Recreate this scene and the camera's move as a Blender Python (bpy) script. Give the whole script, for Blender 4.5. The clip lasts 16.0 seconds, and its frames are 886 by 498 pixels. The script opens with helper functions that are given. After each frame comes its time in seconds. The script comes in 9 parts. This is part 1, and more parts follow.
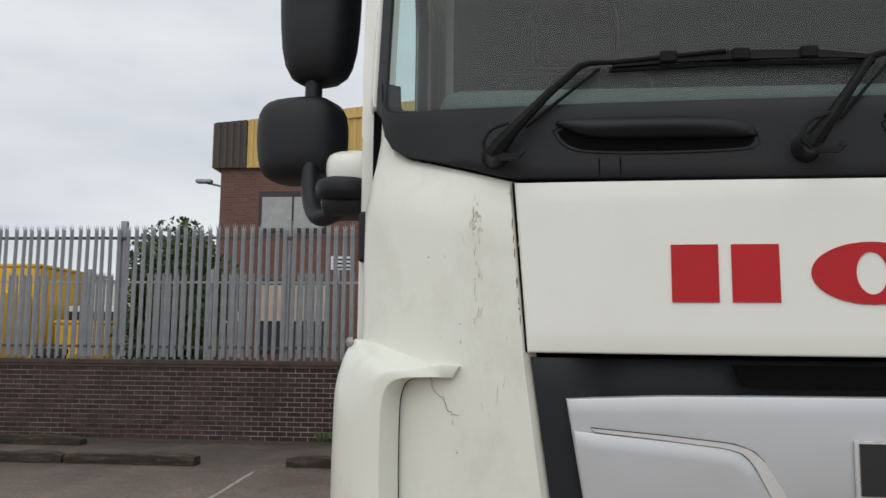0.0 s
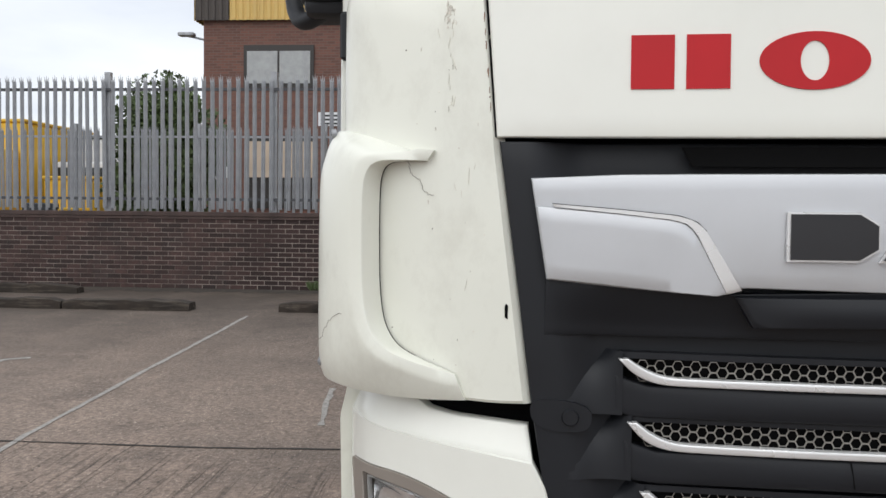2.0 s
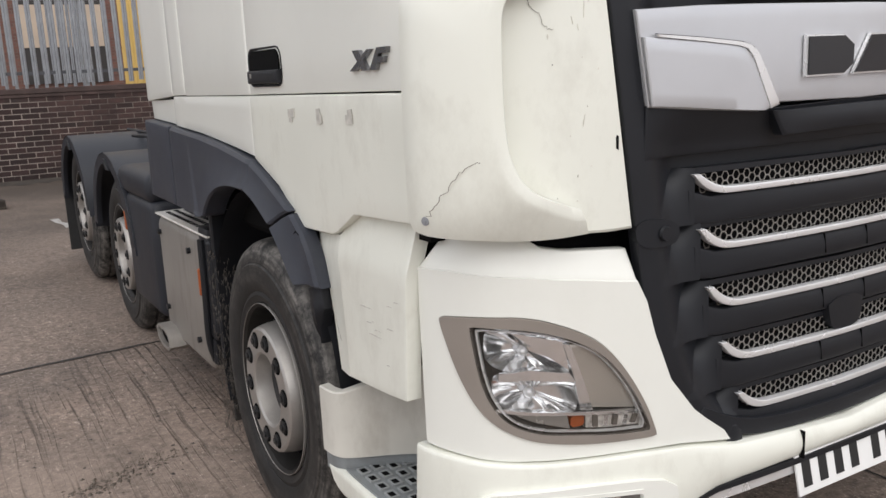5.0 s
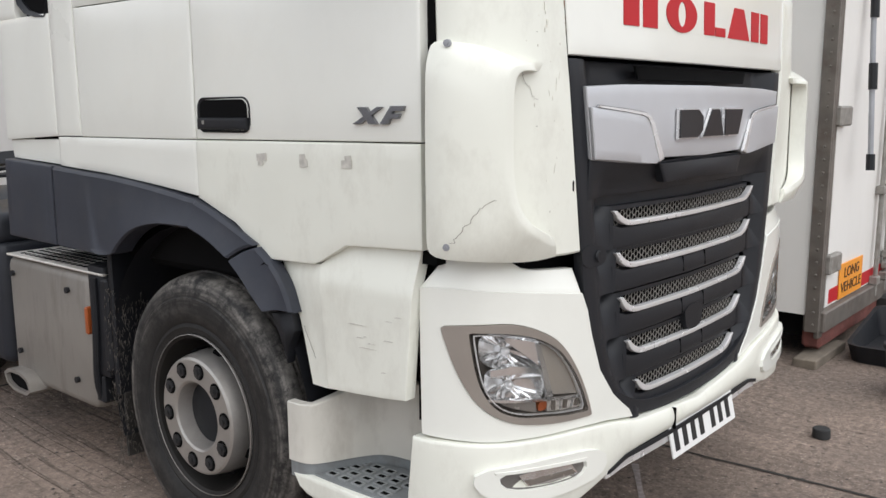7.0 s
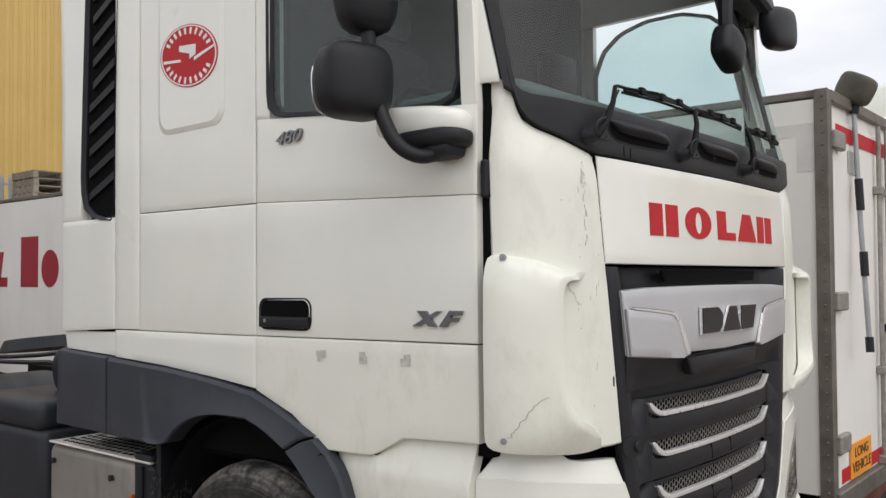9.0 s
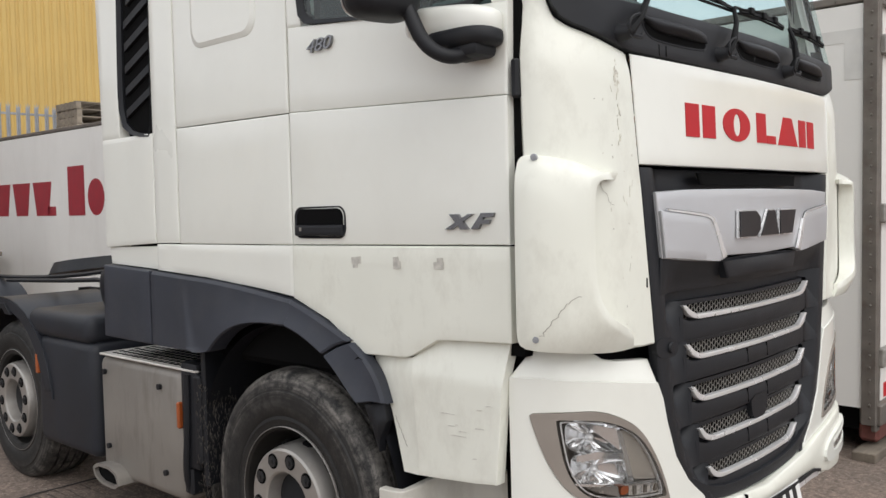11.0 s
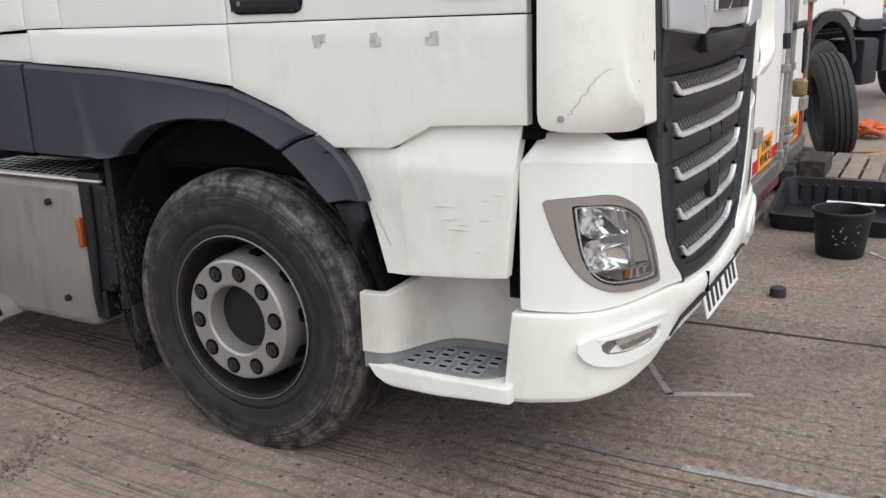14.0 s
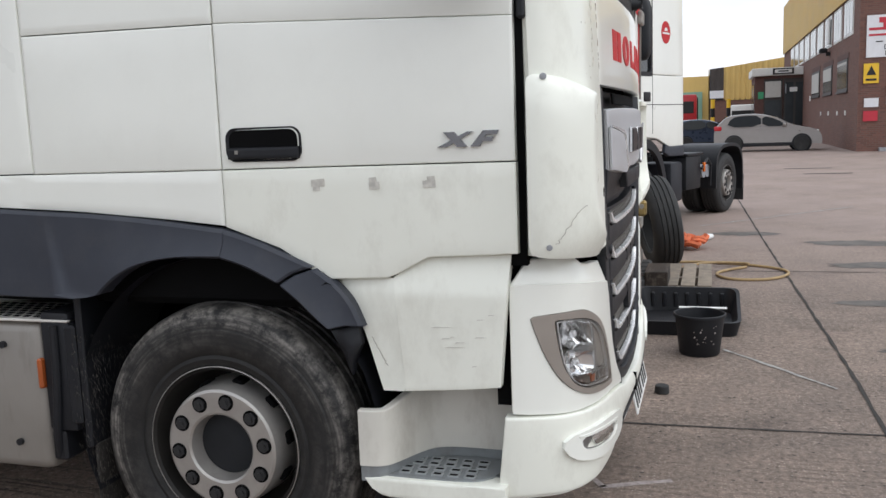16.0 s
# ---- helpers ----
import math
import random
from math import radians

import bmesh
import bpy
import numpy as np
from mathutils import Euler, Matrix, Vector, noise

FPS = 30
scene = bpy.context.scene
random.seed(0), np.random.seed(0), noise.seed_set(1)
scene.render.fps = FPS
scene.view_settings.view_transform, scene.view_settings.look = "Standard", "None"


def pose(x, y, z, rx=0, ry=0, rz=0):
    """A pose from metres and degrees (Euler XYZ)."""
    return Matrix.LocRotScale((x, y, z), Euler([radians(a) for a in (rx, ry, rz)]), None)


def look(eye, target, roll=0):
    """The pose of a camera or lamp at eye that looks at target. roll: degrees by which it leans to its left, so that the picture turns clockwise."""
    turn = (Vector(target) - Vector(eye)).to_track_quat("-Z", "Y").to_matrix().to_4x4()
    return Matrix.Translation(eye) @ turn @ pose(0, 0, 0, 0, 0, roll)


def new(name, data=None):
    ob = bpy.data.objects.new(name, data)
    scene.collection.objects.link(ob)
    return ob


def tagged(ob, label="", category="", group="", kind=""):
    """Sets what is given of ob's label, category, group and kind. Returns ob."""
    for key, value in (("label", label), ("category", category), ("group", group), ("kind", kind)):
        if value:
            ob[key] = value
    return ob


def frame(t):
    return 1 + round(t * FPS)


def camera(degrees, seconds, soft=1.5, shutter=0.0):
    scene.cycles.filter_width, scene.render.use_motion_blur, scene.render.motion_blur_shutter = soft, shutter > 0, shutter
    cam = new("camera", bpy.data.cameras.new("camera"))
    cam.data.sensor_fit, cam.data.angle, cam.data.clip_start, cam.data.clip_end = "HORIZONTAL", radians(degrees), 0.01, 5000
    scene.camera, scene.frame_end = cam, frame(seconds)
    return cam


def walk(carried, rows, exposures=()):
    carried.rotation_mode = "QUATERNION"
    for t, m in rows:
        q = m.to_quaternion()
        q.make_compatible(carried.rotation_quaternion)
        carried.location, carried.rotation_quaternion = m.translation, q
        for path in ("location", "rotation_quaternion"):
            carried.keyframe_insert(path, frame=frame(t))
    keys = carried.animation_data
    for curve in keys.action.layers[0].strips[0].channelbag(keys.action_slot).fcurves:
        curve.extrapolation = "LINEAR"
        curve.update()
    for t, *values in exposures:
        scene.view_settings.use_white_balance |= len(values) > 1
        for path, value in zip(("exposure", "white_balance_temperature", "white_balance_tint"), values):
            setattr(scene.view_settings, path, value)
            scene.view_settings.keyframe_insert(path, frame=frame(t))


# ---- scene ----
cam = camera(54.0, 16.0)
PATH = [
    (0, (0.046, 0.032, 1.721), (-0.146, 2.008, 1.959), 0.6),
    (0.5, (0.092, -0.057, 1.743), (-0.135, 1.913, 2.007), 0.7),
    (1, (0.088, -0.098, 1.671), (-0.094, 1.884, 1.869), 0.8),
    (1.5, (0.086, -0.1, 1.603), (-0.075, 1.893, 1.638), 0.9),
    (2, (0.087, -0.105, 1.563), (-0.078, 1.886, 1.485), 0.6),
    (2.5, (0.047, -0.125, 1.528), (0.004, 1.868, 1.369), 0.3),
    (3, (-0.147, -0.148, 1.523), (0.07, 1.829, 1.318), -1.0),
    (3.5, (-0.394, -0.081, 1.504), (0.031, 1.858, 1.261), -0.6),
    (4, (-0.626, 0.081, 1.524), (-0.013, 1.966, 1.26), 0.1),
    (4.5, (-0.927, 0.165, 1.508), (-0.119, 1.971, 1.214), -1.3),
    (4.7, (-1.044, 0.208, 1.528), (-0.168, 1.972, 1.185), -2.0),
    (6.8, (-1.906, 0.406, 1.538), (-0.419, 1.687, 1.151), -0.9),
    (7, (-2.005, 0.39, 1.58), (-0.505, 1.674, 1.263), -0.5),
    (7.5, (-2.217, 0.39, 1.658), (-0.653, 1.633, 1.553), -0.3),
    (8, (-2.325, 0.399, 1.687), (-0.722, 1.594, 1.723), 0.1),
    (10.3, (-2.257, 0.353, 1.636), (-0.807, 1.729, 1.684), -1.4),
    (10.5, (-2.274, 0.369, 1.628), (-0.813, 1.734, 1.635), -1.3),
    (11, (-2.282, 0.358, 1.598), (-0.812, 1.712, 1.511), -1.4),
    (11.5, (-2.291, 0.373, 1.574), (-0.808, 1.698, 1.363), -1.6),
    (12, (-2.31, 0.41, 1.566), (-0.811, 1.699, 1.263), -1.3),
    (12.5, (-2.352, 0.466, 1.537), (-0.829, 1.697, 1.132), -0.5),
    (13, (-2.303, 0.585, 1.506), (-0.738, 1.744, 1.049), -0.5),
    (13.5, (-2.279, 0.76, 1.512), (-0.697, 1.881, 1.022), -1.0),
    (14, (-2.402, 0.971, 1.514), (-0.732, 1.932, 0.98), -1.9),
    (14.5, (-2.533, 1.081, 1.528), (-0.787, 1.893, 0.985), -1.2),
    (15, (-2.694, 1.085, 1.55), (-0.9, 1.801, 1.027), -1.7),
    (15.5, (-2.824, 1.196, 1.582), (-0.976, 1.831, 1.16), -2.3),
    (16, (-2.901, 1.338, 1.606), (-1.011, 1.927, 1.327), -2.1),
]
walk(cam, [(t, look(eye, target, roll)) for t, eye, target, roll in PATH],
     exposures=[(0.0, -0.22, 6480, 7), (1.0, -0.13, 6500, 8), (1.6, 0.07, 6400, 8.5), (2.5, 0.28, 6420, 8.8), (4.0, 0.33, 6600, 12.2), (7.0, 0.4, 6380, 10), (7.5, 0.24, 6400, 10), (8.0, 0.08, 6480, 10), (10.5, 0.28, 6600, 10), (11.5, 0.36, 6450, 9.5), (12.5, 0.42, 6270, 9), (14.5, 0.50, 6330, 11), (15.5, 0.48, 6330, 10.5), (16.0, 0.28, 6200, 9.3)])

# ---- light ----
SUN_UP, SUN_ROUND = radians(51), radians(188)
world = bpy.data.worlds.new("world")
scene.world = world
world.use_nodes = True
wn, wl = world.node_tree.nodes, world.node_tree.links
sky = wn.new("ShaderNodeTexSky")
sky.sky_type, sky.sun_disc, sky.sun_elevation, sky.sun_rotation = "NISHITA", False, SUN_UP, SUN_ROUND
tc = wn.new("ShaderNodeTexCoord")
mp = wn.new("ShaderNodeMapping")
mp.inputs["Scale"].default_value = (1.0, 1.0, 3.5)
cl = wn.new("ShaderNodeTexNoise")
cl.inputs["Scale"].default_value, cl.inputs["Detail"].default_value, cl.inputs["Roughness"].default_value = 2.2, 6, 0.5
rp = wn.new("ShaderNodeValToRGB")
rp.color_ramp.elements[0].position, rp.color_ramp.elements[0].color = 0.33, (7.1, 7.4, 8.1, 1)
rp.color_ramp.elements[1].position, rp.color_ramp.elements[1].color = 0.68, (10.3, 10.3, 10.4, 1)
mx = wn.new("ShaderNodeMixRGB")
mx.inputs["Fac"].default_value = 0.9
bg = wn["Background"]
bg.inputs["Strength"].default_value = 0.105
wl.new(tc.outputs["Generated"], mp.inputs["Vector"])
wl.new(mp.outputs["Vector"], cl.inputs["Vector"])
wl.new(cl.outputs["Fac"], rp.inputs["Fac"])
wl.new(sky.outputs["Color"], mx.inputs["Color1"])
wl.new(rp.outputs["Color"], mx.inputs["Color2"])
wl.new(mx.outputs["Color"], bg.inputs["Color"])
sun = new("sun", bpy.data.lights.new("sun", "SUN"))
sun.data.energy, sun.data.angle, sun.data.color = 1.15, radians(75), (1.0, 0.97, 0.92)
sun.matrix_world = look((-3, -12, 19), (1, 3, 0))

# ---- materials ----


def mat(name, base, rough=0.5, metal=0.0, var=0.08, scale=6.0, bump=0.1, bscale=90.0, dirt=None, dscale=3.0, damount=0.5, stretch=(1, 1, 1), coat=0.0, random_tint=0.0, dist=0.004, spec=0.5):
    """A surface with colour variation at two scales, fine relief and patches of dirt."""
    m = bpy.data.materials.new(name)
    m.use_nodes = True
    n, l = m.node_tree.nodes, m.node_tree.links
    b = n["Principled BSDF"]
    b.inputs["Metallic"].default_value = metal
    b.inputs["Coat Weight"].default_value = coat
    b.inputs["Coat Roughness"].default_value = 0.1
    b.inputs["Specular IOR Level"].default_value = spec
    co = n.new("ShaderNodeTexCoord")
    st = n.new("ShaderNodeMapping")
    st.inputs["Scale"].default_value = stretch
    l.new(co.outputs["Object"], st.inputs["Vector"])
    a = n.new("ShaderNodeTexNoise")
    a.inputs["Scale"].default_value, a.inputs["Detail"].default_value = scale, 5
    f = n.new("ShaderNodeTexNoise")
    f.inputs["Scale"].default_value, f.inputs["Detail"].default_value = bscale, 3
    l.new(co.outputs["Object"], a.inputs["Vector"])
    l.new(st.outputs["Vector"], f.inputs["Vector"])
    r = n.new("ShaderNodeValToRGB")
    r.color_ramp.elements[0].position, r.color_ramp.elements[1].position = 0.3, 0.7
    r.color_ramp.elements[0].color = (*[c * (1 - var) for c in base], 1)
    r.color_ramp.elements[1].color = (*[min(1, c * (1 + var)) for c in base], 1)
    l.new(a.outputs["Fac"], r.inputs["Fac"])
    out = r.outputs["Color"]
    if random_tint:
        oi = n.new("ShaderNodeObjectInfo")
        hs = n.new("ShaderNodeHueSaturation")
        mr = n.new("ShaderNodeMapRange")
        mr.inputs["To Min"].default_value, mr.inputs["To Max"].default_value = 1 - random_tint, 1 + random_tint
        l.new(oi.outputs["Random"], mr.inputs["Value"])
        l.new(mr.outputs["Result"], hs.inputs["Value"])
        l.new(out, hs.inputs["Color"])
        out = hs.outputs["Color"]
    if dirt:
        d = n.new("ShaderNodeTexNoise")
        d.inputs["Scale"].default_value, d.inputs["Detail"].default_value, d.inputs["Roughness"].default_value = dscale, 8, 0.68
        l.new(st.outputs["Vector"], d.inputs["Vector"])
        dr = n.new("ShaderNodeValToRGB")
        dr.color_ramp.elements[0].position, dr.color_ramp.elements[1].position = 0.5, 0.78
        dr.color_ramp.elements[0].color, dr.color_ramp.elements[1].color = (0, 0, 0, 1), (damount, damount, damount, 1)
        l.new(d.outputs["Fac"], dr.inputs["Fac"])
        mm = n.new("ShaderNodeMixRGB")
        mm.inputs["Color2"].default_value = (*dirt, 1)
        l.new(dr.outputs["Color"], mm.inputs["Fac"])
        l.new(out, mm.inputs["Color1"])
        out = mm.outputs["Color"]
    l.new(out, b.inputs["Base Color"])
    rr = n.new("ShaderNodeMapRange")
    rr.inputs["To Min"].default_value, rr.inputs["To Max"].default_value = max(0.02, rough - 0.08), min(1, rough + 0.1)
    l.new(a.outputs["Fac"], rr.inputs["Value"])
    l.new(rr.outputs["Result"], b.inputs["Roughness"])
    if bump:
        bp = n.new("ShaderNodeBump")
        bp.inputs["Strength"].default_value, bp.inputs["Distance"].default_value = bump, dist
        l.new(f.outputs["Fac"], bp.inputs["Height"])
        l.new(bp.outputs["Normal"], b.inputs["Normal"])
    return m


def glass(name, tint, rough=0.0, ior=1.5, even=0.0):
    """Thin glazing: a see-through share and a mirror share, by the facing angle or even."""
    m = bpy.data.materials.new(name)
    m.use_nodes = True
    n, l = m.node_tree.nodes, m.node_tree.links
    n.remove(n["Principled BSDF"])
    t = n.new("ShaderNodeBsdfTransparent")
    t.inputs["Color"].default_value = (*tint, 1)
    g = n.new("ShaderNodeBsdfGlossy")
    g.inputs["Roughness"].default_value = rough
    s = n.new("ShaderNodeMixShader")
    if even:
        s.inputs["Fac"].default_value = even
    else:
        fr = n.new("ShaderNodeFresnel")
        fr.inputs["IOR"].default_value = ior
        l.new(fr.outputs["Fac"], s.inputs["Fac"])
    l.new(t.outputs["BSDF"], s.inputs[1])
    l.new(g.outputs["BSDF"], s.inputs[2])
    l.new(s.outputs["Shader"], n["Material Output"].inputs["Surface"])
    return m


WHITE = mat("white_paint", (0.82, 0.824, 0.762), 0.30, var=0.02, scale=2.5, bump=0.015, bscale=14, dirt=(0.50, 0.47, 0.41), dscale=6, damount=0.07, stretch=(1, 1, 0.8), coat=0.6)
WHITE_DIRTY = mat("worn_white_paint", (0.795, 0.80, 0.717), 0.34, var=0.03, scale=3, bump=0.03, bscale=18, dirt=(0.36, 0.325, 0.26), dscale=6, damount=0.30, stretch=(1.2, 1.2, 0.7), coat=0.35)
WHITE_BOX = mat("white_trailer_panel", (0.80, 0.785, 0.75), 0.45, var=0.03, scale=1.2, bump=0.02, bscale=10, dirt=(0.45, 0.40, 0.33), dscale=1.6, damount=0.18, stretch=(1, 1, 0.3))
GREY_TRIM = mat("dark_grey_plastic", (0.036, 0.040, 0.052), 0.5, var=0.1, scale=7, bump=0.12, bscale=500, dirt=(0.11, 0.105, 0.10), dscale=6, damount=0.2, spec=0.35)
BLACK = mat("black_plastic", (0.0092, 0.0100, 0.0128), 0.5, var=0.15, scale=9, bump=0.1, bscale=420, dirt=(0.03, 0.028, 0.026), dscale=7, damount=0.3, spec=0.35)
GRILLE = mat("charcoal_grille_plastic", (0.008, 0.0092, 0.0125), 0.5, var=0.1, scale=6, bump=0.06, bscale=600, spec=0.4)
# near-black for underbody parts; also stands in for shade in gaps and recesses
DARK = mat("black_underbody_and_gap_shade", (0.004, 0.004, 0.0042), 0.9, var=0.2, bump=0.2, bscale=60, spec=0.1)
SILVER = mat("silver_paint", (0.58, 0.59, 0.61), 0.38, 0.45, var=0.03, bump=0.02, bscale=800)
CHROME = mat("satin_chrome", (0.80, 0.80, 0.80), 0.25, 0.5, var=0.03, bump=0.01)
MIRROR_CHROME = mat("bright_chrome", (0.85, 0.85, 0.85), 0.06, 1.0, var=0.02, bump=0)
BADGE = mat("dark_chrome_badge", (0.035, 0.035, 0.038), 0.3, 0.4, var=0.05, bump=0)
BADGE_LIGHT = mat("grey_chrome_badge", (0.22, 0.22, 0.23), 0.25, 0.8, var=0.05, bump=0)


def rubber():
    """Old tyre: black sidewall, concentric ridges, pale scuffs towards the shoulder and the tread."""
    m = mat("tyre_rubber", (0.010, 0.0098, 0.0096), 0.6, var=0.3, scale=9, bump=0.25, bscale=110, spec=0.4)
    n, l = m.node_tree.nodes, m.node_tree.links
    co, sp, cb, ln = n.new("ShaderNodeTexCoord"), n.new("ShaderNodeSeparateXYZ"), n.new("ShaderNodeCombineXYZ"), n.new("ShaderNodeVectorMath")
    l.new(co.outputs["Object"], sp.inputs["Vector"])
    l.new(sp.outputs["Y"], cb.inputs["Y"])
    l.new(sp.outputs["Z"], cb.inputs["Z"])
    ln.operation = "LENGTH"
    l.new(cb.outputs["Vector"], ln.inputs[0])
    ra = n.new("ShaderNodeValToRGB")
    e = ra.color_ramp.elements
    e[0].position, e[0].color = 0.60, (0.10, 0.10, 0.10, 1)
    e[1].position, e[1].color = 1.0, (0.4, 0.4, 0.4, 1)
    for p, v in ((0.66, 0.03), (0.74, 0.12), (0.79, 0.16), (0.80, 0.42), (0.812, 0.12), (0.835, 0.40), (0.845, 0.15), (0.858, 0.6), (0.868, 0.25), (0.885, 0.85), (0.90, 0.45), (0.92, 0.95), (0.94, 0.6), (0.965, 1.0)):
        q = e.new(p)
        q.color = (v, v, v, 1)
    mr = n.new("ShaderNodeMapRange")
    mr.inputs["From Max"].default_value = 0.51
    l.new(ln.outputs["Value"], mr.inputs["Value"])
    l.new(mr.outputs["Result"], ra.inputs["Fac"])
    nz = n.new("ShaderNodeTexNoise")
    nz.inputs["Scale"].default_value, nz.inputs["Detail"].default_value, nz.inputs["Roughness"].default_value = 15, 10, 0.78
    l.new(co.outputs["Object"], nz.inputs["Vector"])
    nr = n.new("ShaderNodeValToRGB")
    nr.color_ramp.elements[0].position, nr.color_ramp.elements[1].position = 0.41, 0.58
    l.new(nz.outputs["Fac"], nr.inputs["Fac"])
    # smears that run round the tyre
    far_scale = n.new("ShaderNodeMath")
    far_scale.operation, far_scale.inputs[1].default_value = "MULTIPLY", 9.0
    l.new(ln.outputs["Value"], far_scale.inputs[0])
    ring = n.new("ShaderNodeCombineXYZ")
    l.new(far_scale.outputs["Value"], ring.inputs["X"])
    l.new(sp.outputs["Y"], ring.inputs["Y"])
    l.new(sp.outputs["Z"], ring.inputs["Z"])
    sm = n.new("ShaderNodeTexNoise")
    sm.inputs["Scale"].default_value, sm.inputs["Detail"].default_value, sm.inputs["Roughness"].default_value = 2.6, 7, 0.68
    l.new(ring.outputs["Vector"], sm.inputs["Vector"])
    sr = n.new("ShaderNodeValToRGB")
    sr.color_ramp.elements[0].position, sr.color_ramp.elements[1].position = 0.40, 0.62
    sr.color_ramp.elements[0].color = (0.12, 0.12, 0.12, 1)
    l.new(sm.outputs["Fac"], sr.inputs["Fac"])
    m2 = n.new("ShaderNodeMixRGB")
    m2.blend_type, m2.inputs["Fac"].default_value = "MULTIPLY", 1.0
    l.new(nr.outputs["Color"], m2.inputs["Color1"])
    l.new(sr.outputs["Color"], m2.inputs["Color2"])
    mu = n.new("ShaderNodeMixRGB")
    mu.blend_type, mu.inputs["Fac"].default_value = "MULTIPLY", 1.0
    l.new(ra.outputs["Color"], mu.inputs["Color1"])
    l.new(m2.outputs["Color"], mu.inputs["Color2"])
    mx = n.new("ShaderNodeMixRGB")
    mx.inputs["Color2"].default_value = (0.285, 0.262, 0.235, 1)
    l.new(mu.outputs["Color"], mx.inputs["Fac"])
    b = n["Principled BSDF"]
    l.new(b.inputs["Base Color"].links[0].from_socket, mx.inputs["Color1"])
    l.new(mx.outputs["Color"], b.inputs["Base Color"])
    return m


RUBBER = rubber()
RUBBER_CLEAN = mat("black_tyre_rubber", (0.02, 0.02, 0.02), 0.7, var=0.2, scale=9, bump=0.3, bscale=80, dirt=(0.08, 0.075, 0.07), dscale=5, damount=0.4)
RIM = mat("dull_grey_steel_wheel", (0.40, 0.38, 0.355), 0.36, 0.6, var=0.12, scale=9, bump=0.15, bscale=160, dirt=(0.16, 0.14, 0.12), dscale=9, damount=0.45)
# fence rail steel, darkened in colour for the shade behind the pales
RAIL = mat("shaded_fence_rail", (0.075, 0.078, 0.085), 0.6, 0.3, var=0.2, scale=6, bump=0.1)
STEEL = mat("galvanised_steel", (0.335, 0.345, 0.365), 0.5, 0.4, var=0.15, scale=4, bump=0.1, bscale=60, dirt=(0.2, 0.2, 0.2), dscale=7, damount=0.4)
ALU = mat("dirty_aluminium", (0.29, 0.27, 0.245), 0.48, 0.5, var=0.12, scale=2.5, bump=0.08, bscale=60, dirt=(0.13, 0.115, 0.10), dscale=5, damount=0.7, stretch=(1.5, 1.5, 0.4))
FRAME_STEEL = mat("tarnished_trailer_frame", (0.19, 0.17, 0.15), 0.55, 0.5, var=0.2, scale=8, bump=0.2, bscale=70, dirt=(0.09, 0.055, 0.04), dscale=6, damount=0.7)
FITTING = mat("tarnished_door_fitting", (0.30, 0.285, 0.26), 0.55, 0.35, var=0.2, scale=20, bump=0.1, dirt=(0.12, 0.09, 0.07), dscale=9, damount=0.6)
LAMP_SURROUND = mat("warm_grey_lamp_surround", (0.33, 0.295, 0.262), 0.36, 0.4, var=0.05, bump=0.03)
GRUBBY = mat("grubby_white_plastic", (0.60, 0.58, 0.52), 0.5, var=0.06, scale=5, bump=0.05, bscale=40, dirt=(0.30, 0.26, 0.21), dscale=7, damount=0.5, stretch=(1.2, 1.2, 0.5))
STEP_GREY = mat("grey_step_plastic", (0.21, 0.225, 0.23), 0.55, var=0.12, scale=7, bump=0.15, bscale=200, dirt=(0.12, 0.105, 0.09), dscale=9, damount=0.7)
RED = mat("red_vinyl", (0.48, 0.018, 0.024), 0.5, var=0.06, bump=0.01, spec=0.25)
MAROON = mat("faded_maroon_vinyl", (0.33, 0.028, 0.042), 0.5, var=0.1, bump=0.01)
ORANGE = mat("orange_reflective_board", (0.85, 0.32, 0.03), 0.45, var=0.08, bump=0.03)
MARKER = mat("dusty_amber_marker", (0.36, 0.085, 0.02), 0.35, var=0.2, bump=0.05, bscale=250)
AMBER = mat("amber_lens", (0.62, 0.13, 0.01), 0.2, var=0.1, bump=0.05, bscale=250)
PLATE_WHITE = mat("white_plate", (0.78, 0.78, 0.76), 0.35, var=0.03, bump=0.02)
INK = mat("black_ink", (0.012, 0.012, 0.012), 0.5, var=0.05, bump=0)
SCRATCH = mat("dark_scuff", (0.27, 0.245, 0.205), 0.7, var=0.25, scale=40, bump=0)
RUN = mat("brown_dirt_run", (0.66, 0.63, 0.56), 0.8, var=0.3, scale=60, bump=0)
RUST = mat("rust_stain", (0.20, 0.105, 0.06), 0.85, var=0.4, scale=50, bump=0)
SCUFF = mat("grey_smear", (0.53, 0.51, 0.46), 0.7, var=0.25, scale=40, bump=0)
BRICK = mat("soot_dark_brick", (0.033, 0.0172, 0.0155), 0.85, var=0.3, scale=14, bump=0.5, bscale=120, dirt=(0.032, 0.028, 0.027), dscale=1.6, damount=0.85, random_tint=0.42)
MORTAR = mat("grey_mortar", (0.30, 0.255, 0.225), 0.9, var=0.35, scale=3, bump=0.5, bscale=90, dirt=(0.05, 0.043, 0.038), dscale=1.1, damount=0.95)
YELLOW = mat("yellow_cladding", (0.60, 0.41, 0.13), 0.5, var=0.05, scale=0.6, bump=0.02, dirt=(0.36, 0.25, 0.1), dscale=1.2, damount=0.35, stretch=(1, 1, 0.2))
BROWN_CLAD = mat("dark_brown_cladding", (0.055, 0.045, 0.04), 0.6, var=0.1, bump=0.02)
WINDOW_FRAME = mat("dark_window_frame", (0.03, 0.026, 0.024), 0.5, var=0.1, bump=0.02)
BEIGE = mat("beige_board", (0.50, 0.40, 0.31), 0.7, var=0.08, scale=2, bump=0.05)
